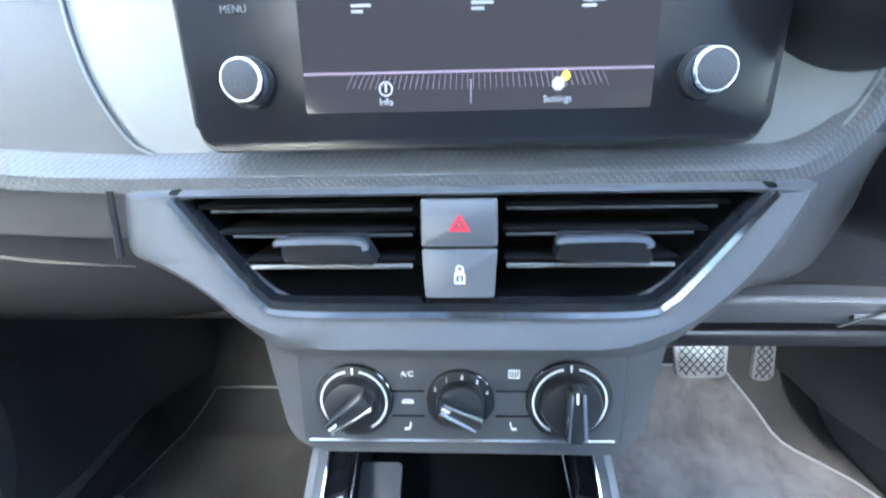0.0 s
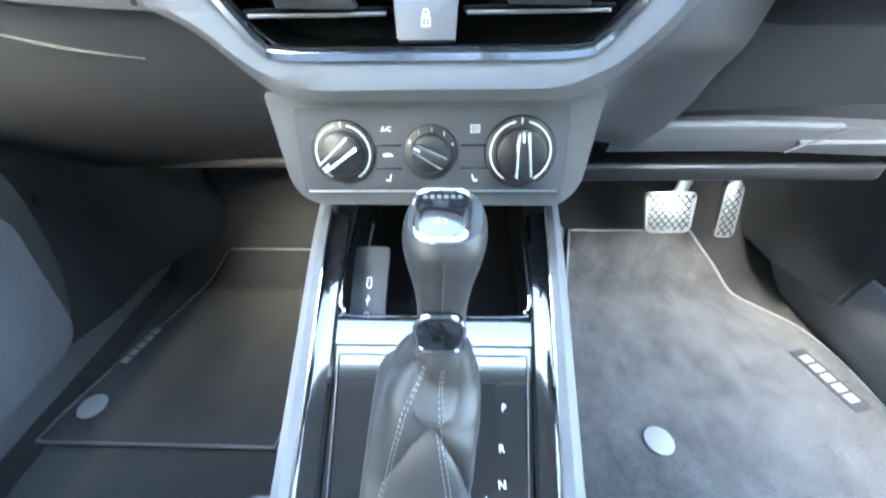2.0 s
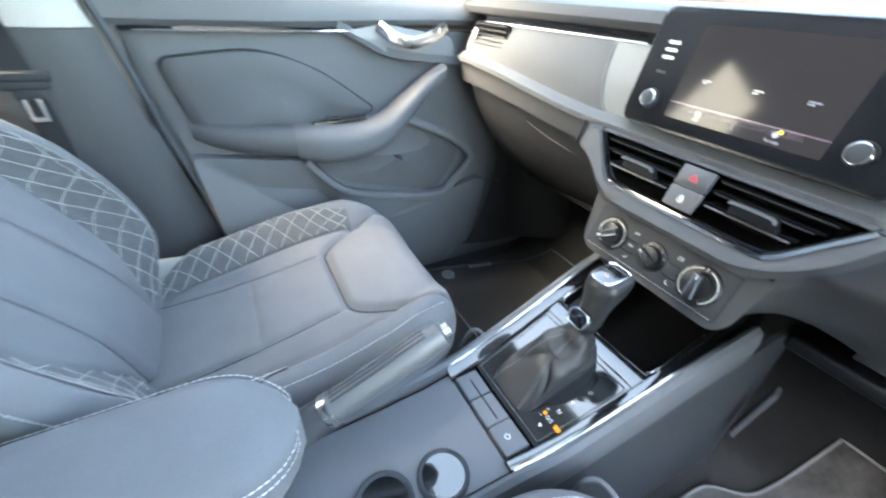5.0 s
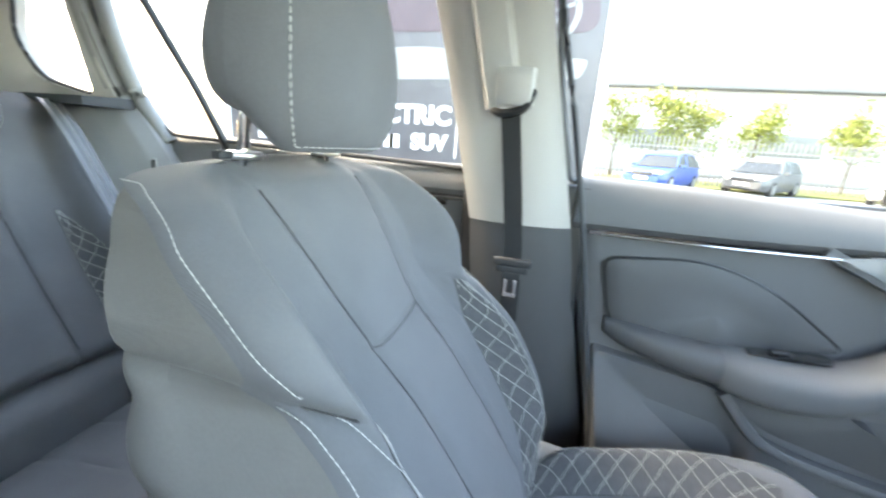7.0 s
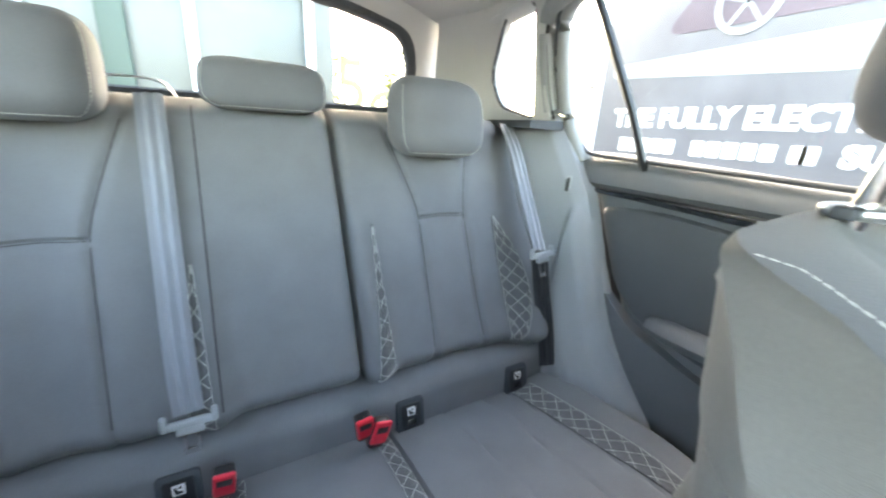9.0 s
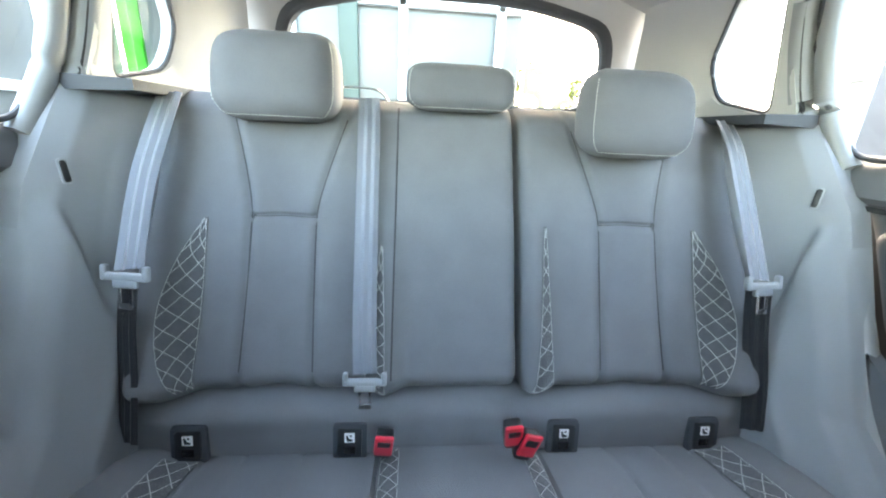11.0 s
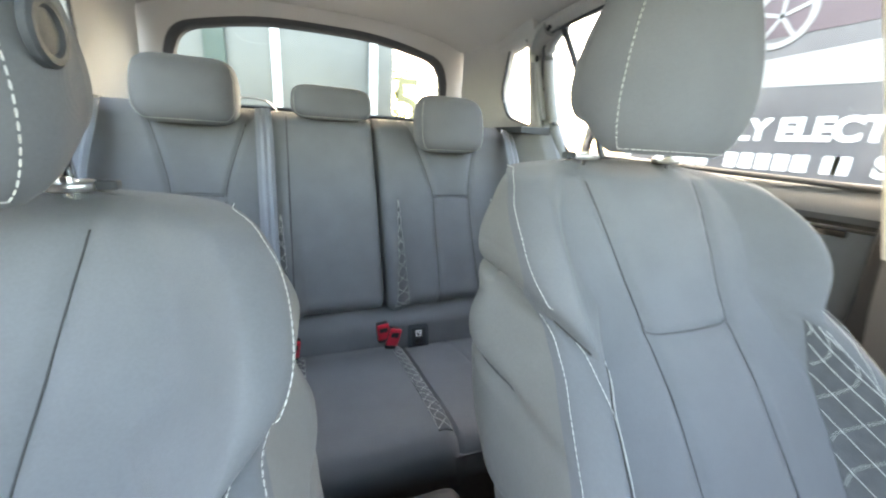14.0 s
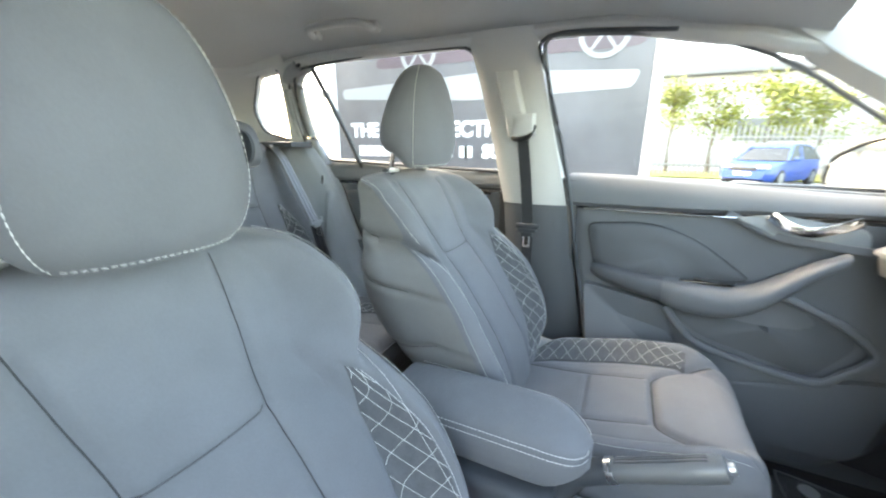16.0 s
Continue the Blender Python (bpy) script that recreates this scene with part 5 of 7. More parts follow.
def bench(x, w):
    y = -.862 + .462 * w
    z = soft([(0, .300), (.15, .318), (.6, .345), (.85, .358), (.95, .35), (1, .32)], w)
    a = abs(x)
    z += .012 * (1 - sm(.13, .16, a)) + .02 * sm(.50, .57, a) * (1 - sm(.6, 1, w))
    z += groove(a - .155, .004, .008)
    for c in (.30, .405):
        z += groove(a - c - .02 * w, .0035, .004)
    z += groove(a - .47 - .05 * w, .0035, .004)
    z -= .03 * (1 - math.sqrt(max(0, 1 - max(0, (a - .605) / .035) ** 2)))
    return Vector((x, y, z))
part("cushion", shell(bench, span(-.64, .64, 170), span(0, 1, 50), (0, 0, -.05)), FABRIC, root, "grey woven bench cushion")
part("cushion_front", shell(lambda u, v: Vector((u, -.40 + .01 * math.sin(v * 3) - .05 * v, .325 - .30 * v)), span(-.635, .635, 40), span(0, 1, 10), (0, -.04, 0)), FABRIC_NET, root, "dark front of the bench")
part("bench_roll", shell(lambda u, v: Vector((u, -.925 + .060 * sm(0, .45, v) + .012 * sm(.45, 1, v) + .012 * math.sin(math.pi * v), .418 - .012 * v - .115 * sm(.1, 1, v))), span(-.595, .60, 60), span(0, 1, 14), (0, -.04, 0)), FABRIC, root, "grey fabric strip below the backrests")
for s in (-1, 1):
    def bn(u, w):
        ww = .08 + .8 * w
        a = .475 + .05 * ww
        return bench(s * (a + u * (.055 - .02 * w)), ww) + Vector((0, 0, .003))
    part("net_panel", shell(bn, span(0, 1, 8), span(0, 1, 24), (0, 0, -.004)), FABRIC_NET, root, "dark quilted net panel")
    lines = []
    for k in range(-4, 14):
        for sl in (1, -1):
            pts = [bn(u, (k + u * sl * 1.5 + (0 if sl > 0 else 1.5)) / 9) + Vector((0, 0, .0014)) for u in span(0, 1, 7) if 0 <= (k + u * sl * 1.5 + (0 if sl > 0 else 1.5)) / 9 <= 1]
            if len(pts) > 2:
                lines.append(tube(pts, .0006, 4, cap=False))
    part("net_stitching", joinbm(*lines), THREAD_GREY, root, "pale diamond stitching")
    part("edge_stitching", stitches([bn(1, w) + Vector((s * .002, 0, .002)) for w in span(0, 1, 50)]), THREAD, root)
    def cn(u, w):
        ww = .05 + .88 * w
        return bench(s * (.118 + .030 * u), ww) + Vector((0, 0, .003))
    part("centre_net_panel", shell(cn, span(0, 1, 6), span(0, 1, 24), (0, 0, -.004)), FABRIC_NET, root, "dark quilted net strip")
    lines = []
    for k in range(-4, 18):
        for sl in (1, -1):
            pts = [cn(u, (k + u * sl + (0 if sl > 0 else 1)) / 13) + Vector((0, 0, .0014)) for u in span(0, 1, 7) if 0 <= (k + u * sl + (0 if sl > 0 else 1)) / 13 <= 1]
            if len(pts) > 2:
                lines.append(tube(pts, .0006, 4, cap=False))
    part("net_stitching", joinbm(*lines), THREAD_GREY, root, "pale diamond stitching")
    for o in (.117, .150):
        part("centre_piping", stitches([bench(s * (o + .0), w) + Vector((0, 0, .003)) for w in span(.06, .93, 60)]), THREAD_GREY, root)

# child seat anchor covers
def anchor(x):
    root = thing("anchor_cover", "black plastic child seat anchor cover with a white symbol", "anchor cover", "anchor covers")
    m = facing((x, -.852, .336), (-1, 0, 0), (0, -.18, 1)) @ Matrix.Scale(1.16, 4)
    part("surround", moved(prism(rect(-.027, .027, -.032, .032, .007), .010, None, .003), m), PLASTIC_DARK, root)
    part("flap", moved(prism(rect(-.019, .019, -.024, .024, .004), .0125, None, .0015), m), PLASTIC_BLACK, root)
    part("symbol_plate", moved(prism(rect(-.008, .008, .002, .018, .001), .0134, None), m), WHITE, root, "white symbol")
    part("symbol", moved(joinbm(prism(rounded([(-.004, .004), (.005, .004), (.005, .007), (-.001, .009), (-.003, .015), (-.006, .014)], .001, 2), .0138), moved(cyl(.002, .0138, 10), pose(.002, .0135, 0))), m), PLASTIC_BLACK, root)
    part("slot", moved(prism(rect(-.009, .009, -.018, -.006, .001), .0132, None), m), PIANO, root)
for x in (.500, .210, -.206, -.502):
    anchor(x)

# red belt buckles standing in the bite of the bench
def red_buckle(x, y, z, tilt, lean):
    root = thing("rear_belt_buckle", "red rear seat belt buckle with a black body", "belt buckle", "rear belt buckles")
    m = pose(x, y, z, tilt, lean, 0)
    part("buckle_body", moved(box(-.016, .016, -.012, .010, -.05, .018, .006), m), PLASTIC_BLACK, root)
    part("release_button", moved(box(-.0165, .0165, .006, .014, -.034, .022, .004), m), RED, root, "red release button")
    part("buckle_slot", moved(box(-.011, .011, .0125, .0148, -.004, .012, .0005), m), PLASTIC_BLACK, root)
red_buckle(.142, -.800, .385, -16, -6)
red_buckle(-.086, -.796, .405, -16, 8)
red_buckle(-.117, -.790, .388, -10, -12)

# rear belts
def rear_belt(pts, low, tongue, label):
    root = thing("rear_belt", label, "seat belt", "rear seat belts")
    fold = [(-.022, -.002), (-.013, .0025), (-.006, -.0005), (.003, .003), (.010, -.0005), (.021, .002), (.021, .0035), (.010, .001), (.003, .0045), (-.006, .001), (-.013, .004), (-.022, -.0005)]
    part("webbing", sweep(curve_points(pts, 6), fold, up=(0, 1, .4)), WEBBING_SHEEN, root, "belt webbing with its sheen painted pale")
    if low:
        # shade below the tongue comes from the darker webbing colour
        part("lower_webbing", sweep(curve_points(low, 6), fold, up=(.5, 1, .3)), WEBBING, root, "webbing hanging below the tongue, dark for its shade")
    m = pose(*tongue)
    part("belt_tongue", moved(joinbm(box(-.036, .036, -.005, .005, -.008, .006, .004), box(-.040, -.030, -.006, .006, -.008, .018, .004), box(.030, .040, -.006, .006, -.008, .018, .004), box(-.020, .020, -.005, .005, -.020, -.004, .004)), m), BUCKLE, root, "grey plastic belt tongue")
    part("latch", moved(joinbm(box(-.012, -.0065, -.0015, .0015, -.048, -.018, .001), box(.0065, .012, -.0015, .0015, -.048, -.018, .001), box(-.012, .012, -.0015, .0015, -.054, -.044, .001)), m), CHROME, root, "steel latch plate")
    return root
for s in (-1, 1):
    o = 0 if s < 0 else .010
    rear_belt([(s * .575, -1.085, .955), (s * .570, -1.03, .90), (s * (.566 + o), -.965, .80), (s * (.552 + o), -.874, .668)],
              [(s * (.553 + o), -.872, .655), (s * (.572 + o), -.868, .56), (s * .586, -.850, .46), (s * .592, -.830, .36)],
              (s * (.549 + o), -.860, .662, 12, 0, -s * 8), "pale rear seat belt hanging at the bench's end")
rear_belt([(.196, -1.11, .965), (.192, -1.06, .90), (.19, -.985, .74), (.186, -.895, .56), (.182, -.862, .475)], None, (.182, -.856, .462, 10, 0, 0), "pale centre seat belt hanging over the backrest")

# side bolsters between bench and doors
for s in (-1, 1):
    root = thing("rear_side_trim", "grey moulded trim beside the rear seat with a belt slot", "side trim", "rear side trims")
    rings = []
    for z in span(.30, .955, 100):
        yf = lerp([(.30, -.60), (.45, -.74), (.60, -.80), (.80, -.875), (.955, -.985)], z)
        yb = rear_back_y(z) - .06
        prof = [(s * .585, yb, z)]
        for u in span(.2, 1, 36):
            x = lerp([(.2, .600), (.55, .640), (.85, .664), (1, .690)], u)
            arch = .60 + .185 * sm(.42, .92, u) - .05 * sm(.93, 1, u)
            prof.append((s * (x - .022 * sm(0, .055, arch - z) * (1 - .6 * sm(.9, 1, u)) * sm(.25, .5, u)), yb + (yf - yb) * u, z))
        rings.append(prof + [(s * .73, yf, z), (s * .73, yb, z)])
    part("trim_body", loft(rings), SIDE_TRIM_LIT, root)
    part("trim_ledge", loft([[(s * .575, y, .950), (s * .575, y, .968), (s * (.66 + .05 * k), y, .972), (s * (.70 + .02 * k), y, .965), (s * (.70 + .02 * k), y, .945)] for k, y in ((0, -1.17), (.5, -1.08), (1, -.985))]), PLASTIC_DARK, root, "dark ledge along the quarter window")
    part("slot_rim", moved(prism(rect(-.007, .007, -.020, .020, .006), .003, None, .001), facing((s * .650, -.905, .820), (-.35, -s * .93, 0), (0, -.35, 1))), BUCKLE, root, "pale slot rim")
    part("belt_slot", moved(prism(rect(-.0045, .0045, -.017, .017, .004), .004, None, .001), facing((s * .650, -.905, .820), (-.35, -s * .93, 0), (0, -.35, 1))), PLASTIC_BLACK, root, "dark slot")

# ---- dashboard ----
dash = thing("dashboard", "grey layered dashboard with pale decor panel and textured lip", "dashboard")
def dash_y(x):
    """How far the dashboard's face stands from the middle line of the cabin, by x."""
    return .862 - .040 * sm(.20, .62, abs(x))


def lip_z(x):
    return .688 + .045 * sm(.20, .62, abs(x))


# padded top
rings = []
for x in span(-.70, .70, 40):
    y = dash_y(x)
    rings.append([(x, y + .02, .818), (x, y + .002, .822), (x, y - .004, .835), (x, y + .004, .852), (x, y + .03, .862), (x, 1.34, .872), (x, 1.36, .80), (x, y + .12, .79)])
part("top_pad", loft(rings), PLASTIC_DARK, dash, "dark grained top pad")
part("groove", sweep([(x, dash_y(x) + .008, .812) for x in span(-.60, .60, 40)], [(-.01, -.007), (.008, -.007), (.008, .007), (-.01, .007)]), PIANO, dash, "gloss black groove")
part("groove_line", tube([(x, dash_y(x) + .0, .806) for x in span(-.60, -.19, 20)], .0014, 6), SATIN, dash)


def face(x, v):
    """The panel between groove and lip: v 0 at the lip, 1 at the groove."""
    z = lip_z(x) + .008 + (.804 - lip_z(x) - .008) * v
    return Vector((x, dash_y(x) - .028 * (1 - v) ** 1.5 - .01 * math.sin(math.pi * v), z))
dl = lambda v: -.205 - .042 * v ** .45
dr = lambda v: .225 + .042 * v ** .45
part("decor_panel", shell(lambda u, v: face(dl(v) + (dr(v) - dl(v)) * u, v), span(0, 1, 40), span(0, 1, 20), (0, .02, 0)), DECOR, dash, "pale silver decor panel round the screen")
for s in (-1, 1):
    side = lambda u, v: face((dl(v) - .002) + (-.63 - dl(v)) * u if s < 0 else (dr(v) + .002) + (.63 - dr(v)) * u, v) + Vector((0, -.002, 0))
    part("side_panel", moved(shell(side, span(0, 1, 30), span(0, 1, 20), (0, .02, 0)), pose(0, .014 if s > 0 else 0, 0)), LIP if s < 0 else PLASTIC_DARK, dash, "grey textured decor panel" if s < 0 else "dark panel behind the steering column")
rings = []
for x in span(-.63, .196, 50):
    y, z = dash_y(x) - .03, lip_z(x)
    rings.append([(x, y + .01, z + .010), (x, y - .010, z + .006), (x, y - .022, z - .002), (x, y - .022, z - .012), (x, y - .012, z - .016), (x, y + .03, z - .016)])
part("lip", loft(rings), LIP_HEX, dash, "textured grey lip")
rings = []
for k in range(25):
    t = k / 24
    a = radians(86 * min(1, t * 1.8))
    x = .194 + .050 * math.sin(a) + .008 * max(0, t - .55)
    z = lip_z(.194) + .010 + .050 * (1 - math.cos(a)) + .16 * max(0, t - .555)
    y = dash_y(.194) - .03 + .040 * t
    out, up = Vector((math.sin(a), 0, -math.cos(a))), 1 + 1.2 * t
    p = Vector((x, y, z))
    rings.append([p + Vector((0, dy, 0)) + out * d * (up if d > .005 else 1) for dy, d in ((.010, 0), (-.010, .004), (-.022 + .010 * t, .012), (-.022 + .018 * t, .022), (-.012 + .02 * t, .026), (.05, .026))])
part("lip_return", loft(rings), LIP_HEX, dash, "textured lip curving up round the decor panel")

# vent housing in the middle
def vent_outline(k=1.0, dz=0.0):
    return [(-.180 * k, .674 + dz), (-.140 * k, .630), (-.114 * k, .609 - dz * .2), (.116 * k, .608 - dz * .2), (.144 * k, .629), (.187 * k, .674 + dz)]
fr = rounded([(-.2165, .678), (-.2165, .640), (-.178, .624), (-.140, .594), (-.112, .576), (.12, .576), (.15, .594), (.195, .63), (.222, .678)], [.003, .008, .04, .05, .04, .04, .03, .03, .005], 5)
hole = rounded(vent_outline(), [.004, .02, .03, .03, .02, .004], 5)
def res(poly, n, c):
    out = []
    for k in range(n):
        a = 2 * math.pi * (k + .5) / n
        d = Vector((math.cos(a), math.sin(a) * .3)).normalized()
        best = 0
        for j in range(len(poly)):
            p, q = Vector(poly[j]) - c, Vector(poly[(j + 1) % len(poly)]) - c
            e = q - p
            den = d.x * e.y - d.y * e.x
            if abs(den) > 1e-9:
                t = (p.x * e.y - p.y * e.x) / den
                w = (p.x * d.y - p.y * d.x) / den
                if t > 0 and -1e-6 <= w <= 1 + 1e-6:
                    best = max(best, t)
        out.append(c + d * best)
    return out
c = Vector((0, .645))
o, i = res(fr, 90, c), res(hole, 90, c)
vy = lambda z: .777 + .42 * (z - .61)
rings = [[(p.x, vy(p.y) + .05, p.y) for p in o], [(p.x, vy(p.y) + .004, p.y) for p in o], [(p.x, vy(p.y) - .004, p.y) for p in [a.lerp(b, .3) for a, b in zip(o, i)]], [(p.x, vy(p.y) - .002, p.y) for p in [a.lerp(b, .8) for a, b in zip(o, i)]], [(p.x, vy(p.y) + .006, p.y) for p in i], [(p.x, vy(p.y) + .06, p.y) for p in i]]
part("vent_surround", loft(rings, cap=False), DASH, dash, "grey soft vent surround")
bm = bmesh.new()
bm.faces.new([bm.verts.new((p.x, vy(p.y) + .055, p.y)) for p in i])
part("vent_wall", loft([[(p.x * .994, vy(p.y) + dy, .645 + (p.y - .645) * .985) for p in i] for dy in (.009, .03, .054)], cap=False), RECESS_BLACK, dash, "black vent wall")
part("vent_back", bm, RECESS_BLACK, dash, "black vent cavity, deepened for its shade")
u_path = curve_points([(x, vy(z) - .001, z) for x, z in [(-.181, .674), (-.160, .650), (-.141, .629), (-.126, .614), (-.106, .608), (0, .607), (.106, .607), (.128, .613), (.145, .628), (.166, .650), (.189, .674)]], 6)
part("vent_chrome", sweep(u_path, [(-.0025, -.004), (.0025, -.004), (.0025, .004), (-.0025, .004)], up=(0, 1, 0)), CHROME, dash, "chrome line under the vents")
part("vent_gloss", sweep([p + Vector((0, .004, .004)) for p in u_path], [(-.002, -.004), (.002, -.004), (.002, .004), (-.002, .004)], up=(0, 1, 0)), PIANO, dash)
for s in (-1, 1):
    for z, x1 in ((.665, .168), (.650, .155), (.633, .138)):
        part("vent_slat", moved(box(-(x1 - .028) / 2, (x1 - .028) / 2, -.018, .012, -.0016, .0016, .001), pose(s * (x1 + .028) / 2, vy(z) + .022, z, -8, 0, 0)), RECESS_BLACK, dash, "black vent slat")
    for z, x1 in ((.665, .164), (.650, .150)):
        part("slat_edge", tube([(s * .03, vy(z) + .004, z), (s * (x1 - .004), vy(z) + .004, z)], .0010, 6), PLASTIC_LOW, dash, "grey slat edge")
    part("slat_line", tube([(s * .03, vy(.633) + .002, .6325), (s * .134, vy(.633) + .002, .6325)], .0015, 6), GRIP, dash, "thin bright slat edge")
    part("vent_tab", moved(prism(rounded([(-.026, -.010), (.034, -.012), (.026, .005), (-.024, .005)], .003), .012, None, .002), facing((s * .085, vy(.65) + .002, .648), (s, 0, 0) if s < 0 else (1, 0, 0), (0, 0, 1)) if s > 0 else facing((s * .085, vy(.65) + .002, .648), (1, 0, 0), (0, 0, 1))), PLASTIC_BLACK, dash, "vent slider")
    part("vent_tab_edge", sweep(curve_points([(s * .085 - .026, vy(.65) - .011, .651), (s * .085 - .022, vy(.65) - .011, .6535), (s * .085 + .022, vy(.65) - .011, .6535), (s * .085 + .028, vy(.65) - .011, .648)], 4), [(-.002, -.0018), (.002, -.0018), (.002, .0018), (-.002, .0018)]), SATIN, dash, "ribbed chrome slider edge")
part("band_gap", tube([(-.2185, .801, .681), (-.2185, .789, .640)], .0022, 6), PLASTIC_BLACK, dash, "dark joint in the soft band")
for q in (dl, dr):
    part("decor_edge", tube([face(q(v), v) + Vector((0, -.0035, 0)) for v in span(0, 1, 24)], .0010, 6), DECOR, dash, "thin decor edge")
# flank of the centre stack, sweeping up and away towards the steering column
near_edge = [(.114, .774, .478), (.128, .776, .498), (.143, .785, .555), (.150, .790, .594), (.172, .795, .612), (.195, .803, .632), (.214, .813, .660), (.222, .822, .680), (.228, .830, .700)]
far_edge = [(.272, .962, .446), (.292, .940, .485), (.300, .918, .520), (.300, .896, .555), (.298, .872, .585), (.299, .862, .610), (.302, .857, .640), (.305, .853, .670), (.307, .850, .700)]
def flank_point(u, v):
    w = v * (len(near_edge) - 1)
    a, b = (Vector([soft([(k, p[n]) for k, p in enumerate(e)], w) for n in range(3)]) for e in (near_edge, far_edge))
    # the lower part runs back along the console before it turns towards the knee panel
    low = 1 - sm(.05, .55, v)
    round_out, flat_out = 1 - (1 - u) ** 1.5, u ** 1.9
    kx = round_out + (flat_out - round_out) * low
    ky = (.45 * u + .55 * u * u) * (1 - low) + (1 - (1 - u) ** 2.0) * low
    return Vector((a.x - .004 + (b.x - a.x) * kx, a.y + .004 + (b.y - a.y) * ky, a.z + (b.z - a.z) * (u * (1 - low) + low * (-.7 * u + 1.7 * u * u) )))
part("stack_flank", shell(flank_point, span(0, 1, 18), span(0, 1, 36), (.002, .02, 0)), DASH, dash, "grey soft flank of the centre stack")
# hazard and lock switches
hz = facing((.0, vy(.642) + .004, .642), (1, 0, 0), (0, .42, 1)) @ Matrix.Diagonal((1, .84, 1, 1))
root = thing("switch_block", "grey switch block with hazard and lock buttons", "switch")
part("hazard_button", moved(prism(rect(-.0235, .0235, .002, .037, .002), .008, None, .0015), hz), SWITCH, root)
part("lock_button", moved(prism(rounded([(-.0215, -.036), (.0215, -.036), (.0235, 0), (-.0235, 0)], .002), .008, None, .0015), hz), SWITCH, root)
tri = [(-.007, .013), (.007, .013), (0, .026)]
part("hazard_sign", moved(prism(rounded(tri, .0008, 2), .0086, None), hz), RED, root, "red warning triangle")
part("hazard_inner", moved(prism(rounded([(-.0035, .0155), (.0035, .0155), (0, .0222)], .0005, 2), .0089, None), hz), PLASTIC_DARK, root)
part("hazard_inner_sign", moved(prism(rounded([(-.0018, .0165), (.0018, .0165), (0, .020)], .0003, 2), .0092, None), hz), RED, root)
lk = joinbm(moved(ring(.0021, .0031, .0086, 20), pose(0, -.0135, 0)), prism(rect(-.0031, -.0021, -.019, -.0135), .0086), prism(rect(.0021, .0031, -.019, -.0135), .0086),
            prism(rect(-.0042, .0042, -.0275, -.0262), .0086), prism(rect(-.0042, .0042, -.0195, -.0182), .0086), prism(rect(-.0042, -.0031, -.027, -.019), .0086), prism(rect(.0031, .0042, -.027, -.019), .0086), prism(rect(-.0006, .0006, -.0245, -.0215), .0086))
part("lock_sign", moved(lk, hz @ pose(0, -.004, 0) @ Matrix.Diagonal((.78, .78, 1, 1))), WHITE, root, "white padlock symbol")

# climate panel
ctl = thing("climate_panel", "black climate panel with three rotary dials", "control panel")
cm = facing((0, .783, .5275), (1, 0, 0), (0, .28, 1))
part("panel_plate", moved(prism(rect(-.1165, .1175, -.0375, .0375, .003), .010, None, .0015), cm), PLASTIC_DARK, ctl, "dark panel plate")
part("panel_line", moved(tube([(-.113, -.0345, .0105), (.113, -.0345, .0105)], .0009, 6), cm), SATIN, ctl)
surround = rounded([(-.142, .050), (-.130, -.030), (-.116, -.048), (.118, -.050), (.135, -.032), (.147, .050)], [.003, .02, .02, .02, .02, .003], 5)
sb = prism(surround, .006, None, .003)
part("panel_surround", moved(sb, cm), DASH, ctl, "soft grey surround")
for x in (-.038, .038):
    for y in (.006, -.014):
        part("button_gap", moved(box(x - .012, x + .012, y - .0007, y + .0007, .0095, .0106, .0002), cm), PIANO, ctl)


def dial(x, r, angle, small=False):
    m = cm @ pose(x, 0, .010)
    dl = part("dial", moved(cyl(r, .004, 48, .001), m), PLASTIC_BLACK, ctl, "black rotary dial")
    part("dial_ring", moved(ring(r * .97, r * 1.02, .0035, 48, .0006), m), PIANO, dl)
    part("dial_hub", moved(cyl(r * .74, .010, 40, .002, r2=r * .68), m @ pose(0, 0, .003)), PLASTIC_BLACK, dl)
    g = m @ pose(0, 0, .012, 0, 0, angle)
    grip = rounded([(-r * .20, -r * .66), (r * .20, -r * .66), (r * .13, r * .66), (-r * .13, r * .66)], r * .1, 4)
    part("dial_grip", moved(prism(grip, .010, None, .002), g), PLASTIC_BLACK, dl)
    part("dial_chrome", moved(joinbm(tube([(-r * .2, -r * .6, .009), (-r * .13, r * .6, .010)], .0016, 8), tube([(r * .2, -r * .6, .009), (r * .13, r * .6, .010)], .0016, 8)), g), CHROME, dl, "bright chrome grip edges")
    part("pointer", moved(box(-.0008, .0008, r * .35, r * .6, .0098, .0106, .0002), g), WHITE, dl)
    if not small:
        arc = []
        for a0, a1 in ((-150, -12), (12, 150)):
            pts = [(r * .86 * math.sin(radians(a)), r * .86 * math.cos(radians(a)), .0042) for a in span(a0, a1, 26)]
            arc.append(sweep(pts, [(-.0007, -.0002), (.0007, -.0002), (.0007, .0004), (-.0007, .0004)]))
        part("dial_scale", moved(joinbm(*arc), m), WHITE, dl, "white scale arcs")
        part("dial_mark", moved(box(-.0006, .0006, r * .78, r * .95, .0038, .0046, .0002), m), WHITE, dl)
    return dl
dial(-.0765, .0275, 128)
dial(.0, .0235, 62, True)
dial(.0775, .0300, 3)
for k, t in enumerate("01234"):
    a = radians(-60 + 32 * k)
    text("fan_digit", t, .0042, cm @ pose(.0205 * math.sin(a), .0195 * math.cos(a), .0145), WHITE, ctl)
text("ac_letters", "A/C", .0058, cm @ pose(-.038, .0195, .0102), WHITE, ctl)
